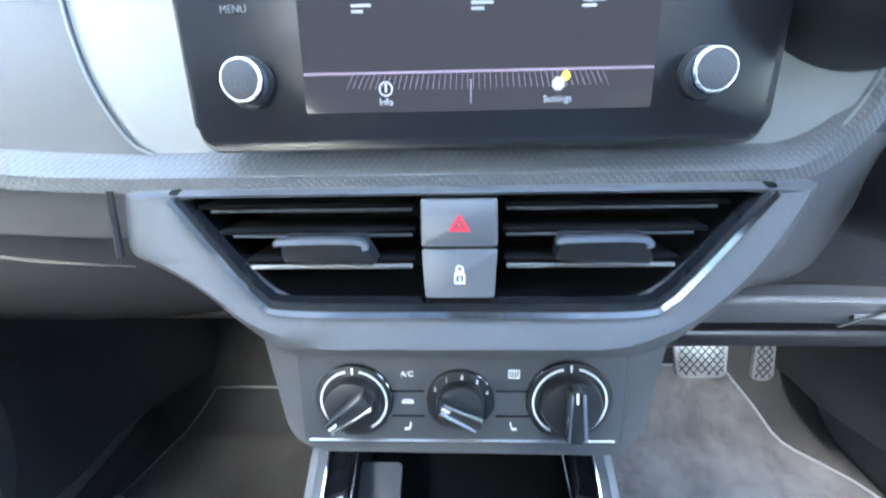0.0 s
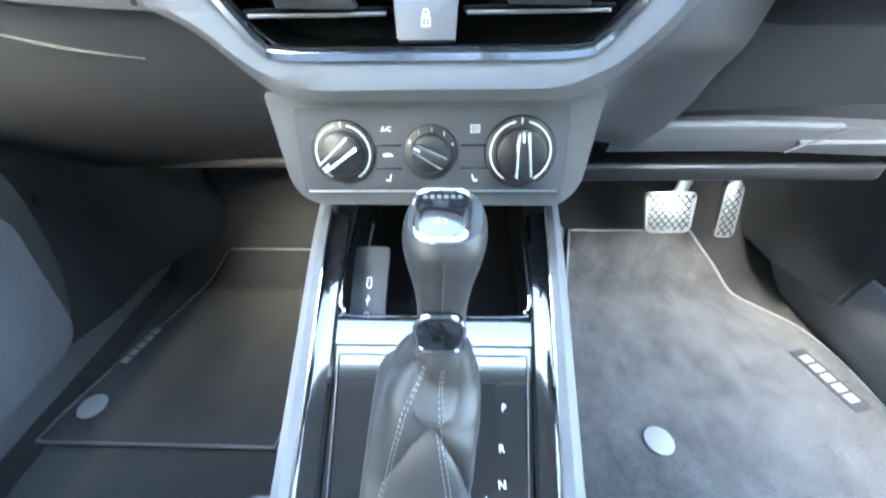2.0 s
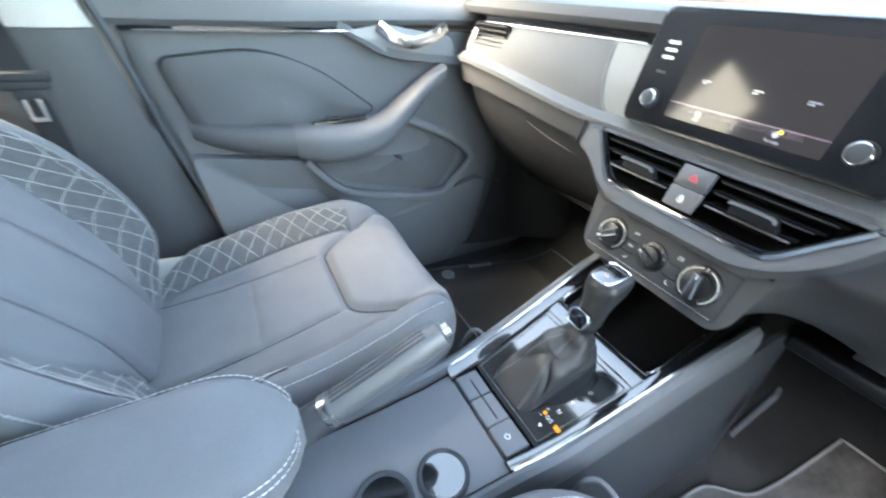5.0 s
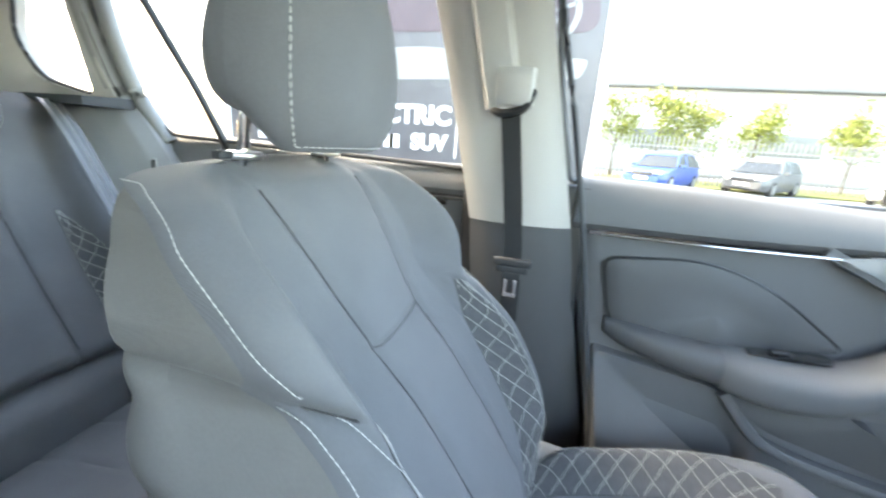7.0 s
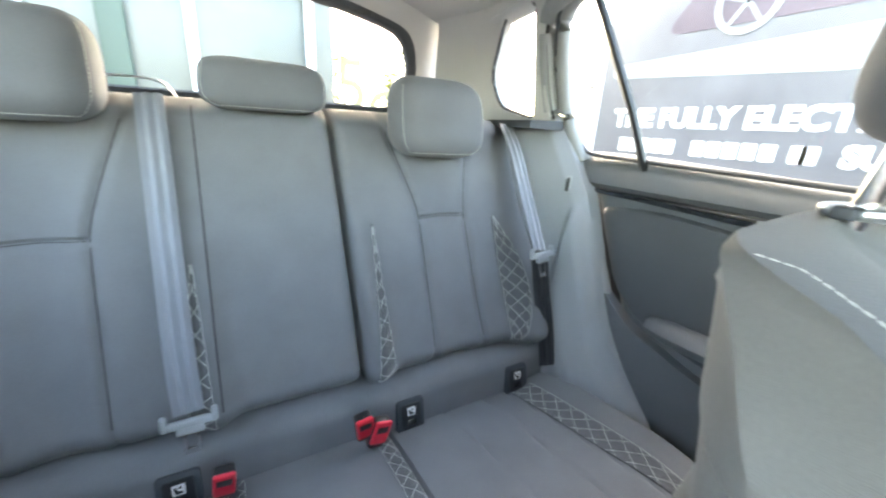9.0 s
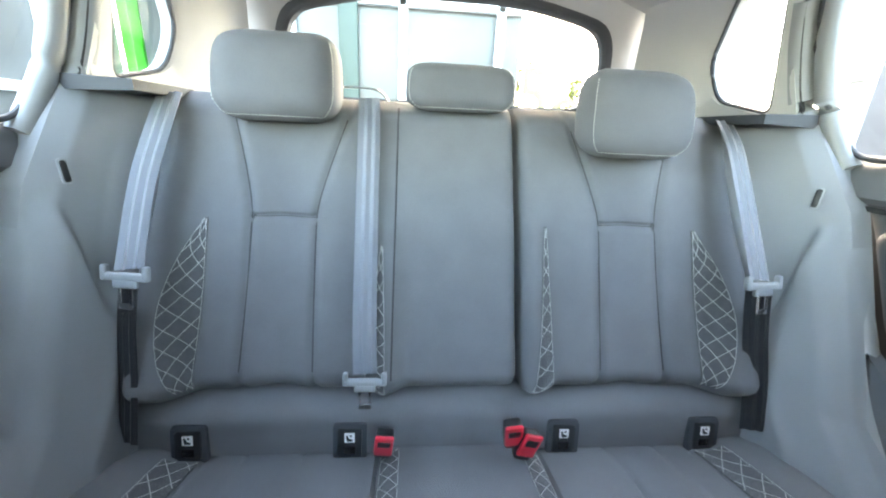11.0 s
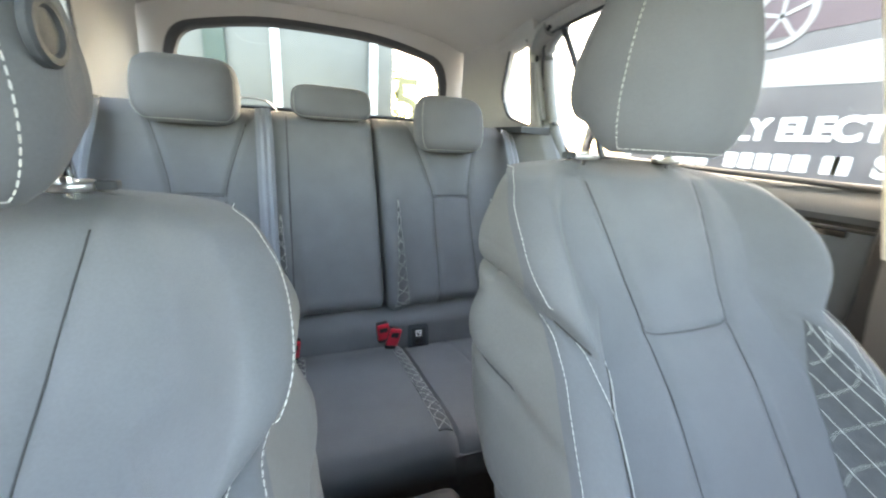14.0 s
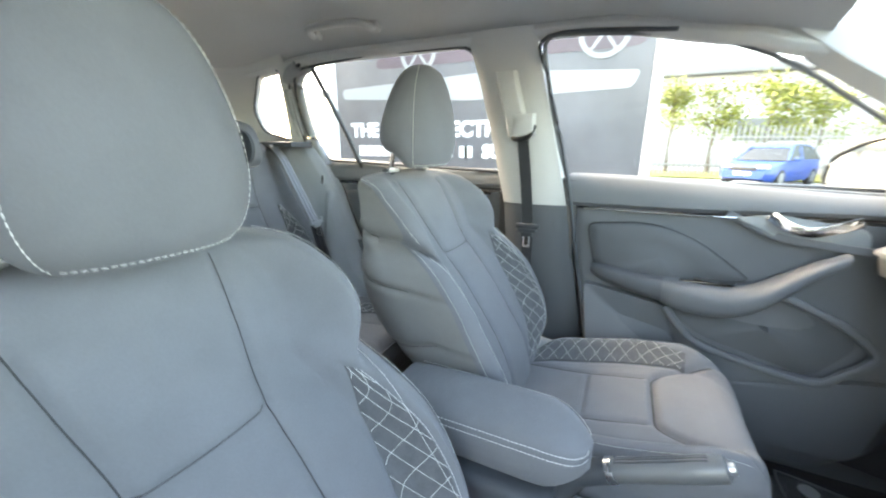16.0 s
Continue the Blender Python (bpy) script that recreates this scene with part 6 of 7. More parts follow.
def bars(name, items, m):
    part(name, moved(joinbm(*[prism(rect(*q), .0006) for q in items]), m), WHITE, ctl, "small white symbol")
bars("rear_screen_sign", [(-.004, .004, .0025, .0032), (-.004, .004, -.0032, -.0025), (-.004, -.0033, -.003, .003), (.0033, .004, -.003, .003), (-.002, -.0014, -.0016, .002), (-.0003, .0003, -.0016, .002), (.0014, .002, -.0016, .002)], cm @ pose(.0385, .0195, .0100))
bars("recirculation_sign", [(-.0045, .0045, -.0016, -.0006), (-.0025, .0025, .0006, .0014), (-.004, -.0025, -.0006, .0008), (.0025, .004, -.0006, .0008)], cm @ pose(-.038, -.002, .0100))
for sx in (-.038, .0385):
    q = -1 if sx < 0 else 1
    part("seat_heat_sign", moved(joinbm(prism(rounded([(-q * .0025, .003), (-q * .0012, .003), (-q * .0004, -.0015), (q * .003, -.0015), (q * .003, -.003), (-q * .001, -.003)][::(1 if q < 0 else -1)], .0003, 2), .0006)), cm @ pose(sx, -.0225, .0100)), WHITE, ctl, "small white symbol")

# screen
# black lifted towards blue, so the base colour stands in for reflections
BEZEL = material("screen_glass_black", (0.013, 0.0145, 0.018), 0.2, var=.05, scale=4, bump=0, spec=.22)
scr = thing("infotainment_screen", "black glossy infotainment screen with two knobs", "screen")
sm_ = facing((.010, .838, .778), (1, 0, 0), (0, .24, 1))
part("bezel", moved(prism(rounded([(-.166, -.078), (.166, -.078), (.170, .08), (-.170, .08)], .012), .014, None, .004), sm_), BEZEL, scr, "gloss black bezel")
part("bezel_edge", moved(tube([(x, y, .006) for x, y in rounded([(-.167, -.079), (.167, -.079), (.171, .081), (-.171, .081)], .012)], .0022, 6), sm_), PLASTIC_BLACK, scr)
SCREEN = glow("screen_picture", (0.0045, 0.0045, 0.006), 0.012, .06)
SCREEN.node_tree.nodes["Principled BSDF"].inputs["Specular IOR Level"].default_value = .12
SCREEN.node_tree.nodes["Principled BSDF"].inputs["Emission Color"].default_value = (.36, .38, .50, 1)
SCREEN.node_tree.nodes["Principled BSDF"].inputs["Emission Strength"].default_value = .0045
part("display", moved(prism(rect(-.0985, .0985, -.060, .062, .002), .0146, None), sm_), SCREEN, scr, "lit dark blue display")
GLOWW = glow("screen_white", (0.4, 0.4, 0.44), .008)
GLOWY = glow("screen_yellow", (0.85, 0.6, 0.05), .1)
GLOWO = glow("orange_light", (1.0, 0.30, 0.02), .018)
dm = sm_ @ pose(0, 0, .0148)
def glyph(name, body, size, x, y, mat=None):
    return text(name, body, size, dm @ pose(x, y, 0), mat or GLOWW, scr, .0001)
glyph("info_word", "Info", .0052, -.0515, -.0545)
glyph("settings_word", "Settings", .0052, .046, -.0545)
glyph("menu_word", "MENU", .0055, -.134, -.005, PLASTIC)
for wx, w in ((-.063, .011), (.003, .012), (.063, .013)):
    part("app_logo", moved(joinbm(prism(rect(-w / 2, w / 2, .0004, .0017, .0004), .0002), prism(rect(-w / 2, w * .1, -.0024, -.0012, .0004), .0002)), dm @ pose(wx, -.006, 0)), GLOWW, scr, "small pale app mark")
part("info_sign", moved(joinbm(ring(.0032, .0040, .0002, 28), prism(rect(-.0006, .0006, -.0018, .001), .0002), moved(cyl(.0008, .0002, 10), pose(0, .002, 0))), dm @ pose(-.0515, -.0475, 0)), GLOWW, scr)
gear = []
for k in range(16):
    a = 2 * math.pi * k / 16
    rr = .004 if k % 2 else .0032
    gear.append((rr * math.cos(a), rr * math.sin(a)))
part("settings_sign", moved(prism(gear, .0002), dm @ pose(.046, -.0465, 0)), GLOWW, scr)
part("settings_dot", moved(cyl(.0022, .0004, 16), dm @ pose(.050, -.0425, 0)), GLOWY, scr, "yellow notice dot")
part("divider_line", moved(prism(rect(-.0002, .0002, -.056, -.043), .0002), dm @ pose(-.003, 0, 0)), GLOWW, scr)
horizon = glow("screen_mauve", (.22, .17, .23), .03)
part("horizon_line", moved(prism(rect(-.098, .098, -.0395, -.0385), .0002), dm), horizon, scr)
rays = [moved(prism(rect(-.0001, .0001, -.008, 0), .00015), dm @ pose(x, -.0402, 0, 0, 0, x * 420)) for x in span(-.07, .07, 46)]
part("ray_pattern", joinbm(*rays), horizon, scr)
for y in (.015, .025, .035):
    part("key_mark", moved(prism(rect(-.009, .009, -.002, .002, .001), .0002), dm @ pose(-.134, y, -.0003)), WHITE, scr)
for sx in (-1, 1):
    km = sm_ @ pose(sx * .1275 - .002, -.043, .012)
    kn = part("knob", moved(cyl(.0142, .005, 40, .0015), km), PLASTIC_BLACK, scr, "black rotary knob")
    part("knob_skirt", moved(cyl(.0115, .011, 40, .002), km @ pose(0, 0, .003)), PLASTIC_DARK, kn)
    part("knob_ring", moved(ring(.0098, .0118, .0035, 40, .0012), km @ pose(0, 0, .0105)), CHROME, kn, "chrome ring")
    part("knob_cap", moved(cyl(.0098, .003, 40, .001), km @ pose(0, 0, .0100)), PLASTIC_LOW, kn)
part("power_sign", moved(joinbm(ring(.0022, .0028, .0004, 20), prism(rect(-.0004, .0004, 0, .003), .0004)), sm_ @ pose(-.1295, -.043, .0255)), WHITE, scr)

# end vent beside the passenger's door
for s in (-1, 1):
    root = thing("side_vent", "black side air vent with a pale slider in the dashboard's end", "air vent", "side vents")
    vm = facing((s * .560, .813, .778), (.98, s * -.10, 0), (0, .22, 1))
    part("vent_housing", moved(prism(rect(-.060, .060, -.024, .028, .008), .006, None, .002), vm), RECESS_BLACK, root, "black vent housing")
    for k in range(5):
        part("vent_slat", moved(box(-.052, .052, -.0014, .0014, .006, .012, .001), vm @ pose(0, -.018 + .010 * k, 0)), PLASTIC_BLACK, root)
    part("vent_slider", moved(box(-.005, .005, -.012, .012, .008, .016, .003), vm @ pose(s * .045, 0, 0)), SATIN, root, "pale slider")

# lower dashboard, glove box side
low = thing("lower_dashboard", "dark grey lower dashboard with glove box and knee panels", "dashboard")
def lowpad(x, v):
    y0, z0 = dash_y(x) - .035, lip_z(x) - .016
    z = z0 - v * (z0 - .36)
    return Vector((x, y0 + .05 * v + .24 * v ** 2, z))
part("upper_band", shell(lambda x, v: lowpad(x, v * .13) + Vector((0, -.003, 0)), span(-.64, -.204, 24), span(0, 1, 8), (0, .02, 0)), DASH, low, "grey soft band")
part("glove_box_lid", shell(lambda x, v: lowpad(x, .125 + .875 * v) + Vector((0, .012, 0)), span(-.62, -.17, 24), span(0, 1, 18), (0, .03, 0)), PLASTIC_LOW, low, "dark glove box lid")
part("lid_handle", tube(curve_points([lowpad(-.42, .22) + Vector((0, .012, 0)), lowpad(-.36, .26) + Vector((0, .012, 0)), lowpad(-.29, .28) + Vector((0, .012, 0))], 5), [.0008, .0014, .002, .0025, .003, .003, .0026, .002, .0015, .001, .0006], 6), PLASTIC_LOW, low, "grey grip edge of the lid")
part("under_tray", box(-.66, -.14, 1.09, 1.46, .355, .375, .008), RUBBER, low)
# driver's side: column shroud, knee panel, shelf line
part("knee_panel", shell(lambda x, v: Vector((x, .875 + .10 * v + .02 * sm(.3, .6, x), .655 - .16 * v)), span(.20, .74, 24), span(0, 1, 12), (0, .03, 0)), PLASTIC_LOW, low, "dark knee panel")
part("knee_shelf", shell(lambda x, v: Vector((x, .963 + .012 * v * v, .480 - .010 * sm(.4, .7, x) - .042 * v)), span(.235, .74, 20), span(0, 1, 8), (0, .06, 0)), DASH, low, "grey lower knee panel")
part("shelf_recess", shell(lambda x, v: Vector((x, 1.0, .515 - .05 * v)), span(.225, .74, 10), span(0, 1, 4), (0, .02, 0)), PLASTIC_BLACK, low, "dark recess above the shelf")
part("shelf_edge", tube([(x, .967, .479 - .010 * sm(.4, .7, x)) for x in span(.30, .53, 12)], .0055, 8), PLASTIC, low, "pale shelf edge")
part("shelf_edge", tube([(x, .966, .454) for x in span(.485, .72, 12)], .004, 8), PLASTIC, low, "pale shelf edge")
part("panel_joint", tube([(.530, .9595, .474), (.512, .9605, .462), (.470, .9615, .442)], .0018, 6), PLASTIC_BLACK, low, "dark panel joint")
part("under_tray", box(.16, .66, .99, 1.46, .38, .41, .008), PLASTIC_BLACK, low)
# steering column shroud and dial housing
root = thing("steering_column", "black plastic steering column shroud below the dials", "steering column")
rings = []
for t in span(0, 1, 12):
    y, z = .56 + .36 * t, .69 + .03 * (1 - t) - .02
    w = .062 + .012 * t
    rings.append([(.36 + w * math.cos(a) * 1.1, y, z + w * .8 * math.sin(a) - .01 * t) for a in [2 * math.pi * k / 20 for k in range(20)]])
part("shroud", loft(rings), PLASTIC_BLACK, root)
root = thing("instrument_cluster", "round dial with chrome ring in a black hood", "instrument cluster")
im = facing((.238, .835, .823), (1, -.1, 0), (0, .35, 1))
part("hood", moved(loft([[(r * math.cos(2 * math.pi * k / 48), r * math.sin(2 * math.pi * k / 48), z) for k in range(48)] for r, z in ((.080, -.05), (.080, .010), (.078, .022), (.074, .027), (.071, .022), (.069, .004), (.068, -.02))]), im), PLASTIC_BLACK, root)
part("dial_face", moved(cyl(.067, .004, 48), im), BUCKLE, root, "pale grey dial face")
part("dial_ring", moved(ring(.061, .068, .014, 48, .003), im), CHROME, root, "chrome dial ring")
part("dial_band", moved(sweep([(.052 * math.cos(radians(a)), .052 * math.sin(radians(a)), .0045) for a in span(-100, 60, 30)], [(-.003, -.0005), (.003, -.0005), (.003, .0008), (-.003, .0008)]), im), RED, root, "red scale band")

# ---- centre console ----
def con_z(y):
    """Height of the console's top along the cabin."""
    return soft([(.20, .30), (.40, .302), (.48, .308), (.53, .315), (.62, .342), (.706, .372), (.80, .405), (.95, .44)], y)


con = thing("centre_console", "grey centre console with gloss black and chrome trim", "console")
def con_w(y):
    return soft([(-.2, .085), (.2, .10), (.45, .108), (.55, .118), (.706, .130), (.85, .140), (1.0, .15)], y)
for s in (-1, 1):
    ys = span(.24, .90, 34)
    part("side_rail", loft([[(s * (con_w(y) - .013), y, con_z(y) - .01), (s * (con_w(y) - .012), y, con_z(y) + .013), (s * (con_w(y) - .005), y, con_z(y) + .017), (s * (con_w(y) + .003), y, con_z(y) + .012), (s * (con_w(y) + .009), y, con_z(y) - .01), (s * (con_w(y) + .009), y, con_z(y) - .05)] for y in ys]), PLASTIC, con, "soft grey side rail")
    part("side_wall", shell(lambda u, v: Vector((s * (con_w(u) + .008 + .02 * v), u, (con_z(u) - .04) * (1 - v))), span(-.15, 1.05, 30), span(0, 1, 8), (-s * .01, 0, 0)), PLASTIC_DARK, con, "dark side wall")
    ys = span(.47, .84, 24)
    part("gloss_strip", loft([[(s * (con_w(y) - .034), y, con_z(y) - .006), (s * (con_w(y) - .033), y, con_z(y) + .002), (s * (con_w(y) - .030), y, con_z(y) + .005), (s * (con_w(y) - .017), y, con_z(y) + .006), (s * (con_w(y) - .0135), y, con_z(y) + .009), (s * (con_w(y) - .013), y, con_z(y) - .004)] for y in ys]), PIANO, con, "gloss black strip")
    part("chrome_line", tube([(s * (con_w(y) - .0135), y, con_z(y) + .013) for y in ys], .0013, 6), CHROME, con, "chrome line")
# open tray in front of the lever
# floor, back and walls are blackened to stand for the shade down in the tray
part("tray_floor", shell(lambda u, v: Vector((u, v, .325 + .10 * (v - .71))), span(-.10, .105, 10), span(.712, 1.0, 12), (0, 0, -.01)), RECESS_BLACK, con, "black rubber tray floor, deepened for its shade")
part("tray_back", box(-.12, .12, .985, 1.0, .30, .52, .004), RECESS_BLACK, con)
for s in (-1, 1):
    part("tray_wall", shell(lambda u, v: Vector((s * (.100 - .004 * v), u, con_z(u) - v * .06)), span(.712, 1.0, 14), span(0, 1, 4), (s * .004, 0, 0)), RECESS_BLACK, con)
um = facing((-.078, .772, .356), (1, 0, .0), (0, .8, .45))
part("socket_panel", moved(prism(rect(-.020, .020, -.066, .055, .004), .008, None, .002), um), PLASTIC_DARK, con, "grey socket panel")
for y in (-.032, .010):
    part("usb_socket", moved(prism(rect(-.0022, .0022, -.006, .006, .002), .0086, None), um @ pose(0, y, 0)), PIANO, con, "small charging socket")
    part("usb_rim", moved(prism(rect(-.0030, .0030, -.0068, .0068, .0026), .0083, None), um @ pose(0, y, 0)), SATIN, con)
part("usb_sign", moved(joinbm(prism(rect(-.0004, .0004, -.006, .006), .0086), prism(rect(-.002, -.0012, -.002, .002), .0086), prism(rect(.0012, .002, -.001, .003), .0086)), um @ pose(0, -.011, 0)), WHITE, con)
part("tray_lip", tube([(x, .93, .43) for x in span(-.02, .08, 6)], .003, 6), PLASTIC_DARK, con)
# chrome bar and gear panel
part("cross_bar", loft([[(x, .690, .355), (x, .690, con_z(.690) + .001), (x, .712, con_z(.712) + .002), (x, .716, con_z(.716) + .001), (x, .718, .355)] for x in span(-.102, .104, 12)]), PIANO, con, "gloss black cross bar")
part("tray_rim", tube(curve_points([(-.098, .84, con_z(.84) + .002), (-.098, .74, con_z(.74) + .003), (-.092, .722, con_z(.722) + .003), (-.08, .717, con_z(.717) + .003), (.08, .717, con_z(.717) + .003), (.092, .722, con_z(.722) + .003), (.098, .74, con_z(.74) + .003), (.098, .84, con_z(.84) + .002)], 5), .0013, 6), CHROME, con, "thin chrome tray rim")
gp = lambda u, v: Vector((u * (con_w(v) - .034), v, con_z(v) - .002))
part("gear_panel", shell(gp, span(-1, 1, 12), span(.522, .690, 14), (0, 0, -.012)), PIANO, con, "gloss black gear panel")
loop = [(-.94, .528), (.94, .528), (.97, .682), (-.97, .682)]
part("panel_frame", tube([gp(u, v) + Vector((0, 0, .002)) for u, v in rounded([(a, b) for a, b in loop], .01, 3) + [(-.94 + .01, .528)]], .0006, 6), GRIP, con, "thin satin panel frame")
def on_panel(x, y, h=.0012):
    return facing((x, y, con_z(y) - .002 + h), (1, 0, 0), (0, 1, .33))
for t, x, y in (("P", .066, .638), ("R", .062, .607), ("N", .061, .582), ("D/S", .061, .563)):
    text("gear_letter", t, .0088, on_panel(x, y), WHITE, con, .0001)
part("gear_arrow", moved(prism([(-.003, .003), (.003, .003), (0, -.003)], .0002), on_panel(.060, .546)), WHITE, con)
part("gear_sign", moved(joinbm(prism(rect(-.0025, .0025, -.0004, .0004), .0002), prism(rect(-.0004, .0004, -.0025, .0025), .0002)), on_panel(.048, .572)), WHITE, con)
part("gear_sign", moved(prism(rect(-.0025, .0025, -.0004, .0004), .0002), on_panel(.048, .558)), WHITE, con)
part("gear_lamp", moved(prism(rect(-.003, .003, -.003, .003, .001), .0003), on_panel(.050, .565)), GLOWO, con, "small orange light")
part("gear_lamp", moved(prism(rect(-.005, .006, -.0035, .0035, .0012), .0003), on_panel(.078, .563)), GLOWO, con, "small orange light")
# push buttons behind the gear panel
for x0, x1 in ((-.075, -.027), (-.025, .024), (.026, .074)):
    part("push_button", box(x0, x1, .475, .517, .296, .312, .003), PLASTIC, con, "grey push button")
part("button_slot", box(-.06, .02, .4955, .4985, .309, .3135, .001), PLASTIC_BLACK, con)
part("button_sign", moved(ring(.0035, .0045, .0006, 20), pose(.05, .494, .312)), WHITE, con)
# rear deck with cup holders
deck = shell(lambda u, v: Vector((u * (con_w(v) - .02), v, con_z(v) - .004)), span(-1, 1, 12), span(.16, .472, 16), (0, 0, -.02))
part("deck", deck, PLASTIC, con, "grey console deck")
part("cup_holder", moved(ring(.032, .040, .014, 40, .003), pose(.045, .30, .292)), PLASTIC_DARK, con, "dark cup holder ring")
part("cup_well", moved(cyl(.032, .004, 32), pose(.045, .30, .299)), PIANO, con)
part("cup_holder", moved(ring(.030, .037, .014, 40, .003), pose(.050, .385, .292)), PLASTIC_DARK, con, "dark cup holder ring")
part("cup_well", moved(cyl(.030, .004, 32), pose(.050, .385, .299)), PIANO, con)
part("key_slot", moved(cyl(.012, .02, 24, .003), pose(.06, .235, .29)), SATIN, con)
part("rear_box", box(-.085, .085, -.28, .18, .02, .42, .02), PLASTIC_DARK, con, "dark box under the armrest")

# armrest
root = thing("armrest", "grey fabric armrest lid with a white double seam", "armrest")
rings = []
for t in span(0, 1, 30):
    y = -.13 + .36 * t
    w = .072 * min(1.0, math.sqrt(max(0.02, 1 - max(0, (t - .72) / .28) ** 2.6))) * sm(-.25, .06, t)
    top = .518 + .006 * math.sin(math.pi * t) - .012 * sm(.75, 1, t)
    lo = .425
    r = []
    for k in range(28):
        a = 2 * math.pi * k / 28
        c, s_ = math.cos(a), math.sin(a)
        r.append((w * math.copysign(abs(c) ** .5, c), y, (top + lo) / 2 + (top - lo) / 2 * math.copysign(abs(s_) ** .45, s_) - (.012 * sm(.85, 1, t) if s_ > 0 else -.02 * sm(.8, 1, t))))
    rings.append(r)
part("lid", loft(rings), FABRIC, root)
edge = []
for t in span(.0, 1, 60):
    y = -.12 + .345 * t
    tt = (y + .13) / .36
    w = .072 * min(1.0, math.sqrt(max(0.02, 1 - max(0, (tt - .72) / .28) ** 2.6))) * sm(-.25, .06, tt)
    edge.append((w, y, .508 - .012 * sm(.75, 1, tt) - .006 * sm(.85, 1, tt)))
for dz, dw in ((0, 1.0), (-.012, 1.012)):
    pts = [(-a * dw, b, c + dz) for a, b, c in edge] + [(a * dw, b, c + dz) for a, b, c in edge[::-1]]
    part("seam_stitching", stitches(pts, .005, .0018, .0009), THREAD, root, "white sewn seam")

# handbrake
root = thing("handbrake", "grey handbrake lever with satin button and cuff", "handbrake")
hb0, hb1 = Vector((-.042, .265, .415)), Vector((-.033, .405, .488))
d = (hb1 - hb0)
part("grip", tube([hb0 + d * t for t in span(0, 1, 12)], [.019, .0205, .0205, .020, .020, .020, .020, .020, .0205, .021, .021, .0195], 20), GRIP, root, "satin grey grip")
part("collar", tube([hb0 - d * .04, hb0 + d * .03], .022, 20), SATIN, root, "satin collar")
part("end_cap", tube([hb1, hb1 + d * .07, hb1 + d * .09], [.0205, .019, .014], 20), GRIP, root, "satin grey end cap")
part("release_button", tube([hb1 + d * .08, hb1 + d * .14], .009, 16), SATIN, root, "satin push button")
for k in (-1, 0, 1):
    part("top_rib", tube([hb0 + d * t + Vector((.0055 * k, -.0075, .0175 - .001 * k * k)) for t in span(.06, .94, 8)], .0024, 8), PLASTIC_DARK, root, "dark rib along the top")
part("lever_foot", tube([Vector((-.045, .16, .30)), Vector((-.045, .21, .385)), hb0], [.03, .026, .021], 16), PLASTIC_DARK, root)

# gear lever
root = thing("gear_lever", "black leather gear lever with chrome cap and gaiter", "gear lever")
def gaiter_point(a, t):
    """A rectangular foot that twists and narrows to the lever's neck, with sagging folds."""
    ca, sa = math.cos(a), math.sin(a)
    pw = .32 + .55 * sm(.1, .8, t)
    cx, cy, cz = -.010 + .022 * t, .604 + .042 * t ** .8, con_z(.606) - .012 + .118 * t ** .85
    rx = soft([(0, .046), (.10, .046), (.35, .042), (.60, .036), (.72, .031), (.81, .0225), (.9, .0185), (1, .0175)], t)
    ry = soft([(0, .076), (.10, .073), (.35, .056), (.60, .043), (.72, .034), (.81, .024), (.9, .020), (1, .019)], t)
    sag = math.sin(math.pi * min(1, t * 1.02)) ** .8
    crease = abs(math.sin(a + 3.1 * t - .15)) ** .3
    cross = abs(math.sin(1.5 * a - 5.2 * t + 1.9)) ** .3
    k = 1 + sag * (.40 * (crease - .86) + .30 * sm(.15, .6, t) * (cross - .86))
    k += .09 * math.sin(24 * t + 1.6 * math.sin(a + .5)) * sm(.55, .72, t) * (1 - sm(.92, 1, t))
    tilt = .33 * (1 - t)
    y = ry * k * math.copysign(abs(sa) ** pw, sa)
    return Vector((cx + rx * k * math.copysign(abs(ca) ** pw, ca), cy + y, cz + tilt * y + .007 * sag * math.sin(2 * a + 9 * t)))
rings = [[gaiter_point(2 * math.pi * k / 96, t) for k in range(96)] for t in span(0, 1, 64)]
part("gaiter", loft(rings), LEATHER, root, "black leather gaiter with folds")
for a0 in (-1.36, -1.28, -2.02, -1.94):
    pts = [gaiter_point(a0 - .12 * t, t) + Vector((.0, -.0006, .0008)) for t in span(.03, .92, 46)]
    part("gaiter_stitching", stitches(pts, .0024, .0022, .0004), BUCKLE, root)
rings = []
for t in span(0, 1, 26):
    cx, cy, cz = .012 + .004 * t, .650 + .012 * t, .440 + .108 * t
    rx = soft([(0, .018), (.2, .0180), (.45, .0205), (.75, .0260), (.92, .0270), (1, .0235)], t)
    ry = soft([(0, .021), (.2, .021), (.45, .023), (.75, .029), (.92, .030), (1, .026)], t)
    rings.append([(cx + rx * math.copysign(abs(math.cos(a)) ** .75, math.cos(a)), cy + ry * math.copysign(abs(math.sin(a)) ** .75, math.sin(a)), cz - .010 * math.sin(a) * -1 * t * .4) for a in [2 * math.pi * k / 36 for k in range(36)]])
kb = part("knob", loft(rings), LEATHER, root, "black leather knob")
km = facing((.014, .660, .5465), (1, 0, 0), (0, 1, .16)) @ Matrix.Diagonal((.76, .90, 1, 1))
part("cap_plate", moved(prism(rounded([(-.019, -.026), (.019, -.026), (.0235, .024), (-.0235, .024)], .012), .007, None, .003), km), PIANO, kb, "gloss black cap")
lp = rounded([(-.0195, -.0265), (.0195, -.0265), (.024, .0245), (-.024, .0245)], .012)
part("cap_ring", moved(tube([(x, y, .004) for x, y in lp + lp[:1]], .0030, 8), km), CHROME, kb, "chrome cap ring")
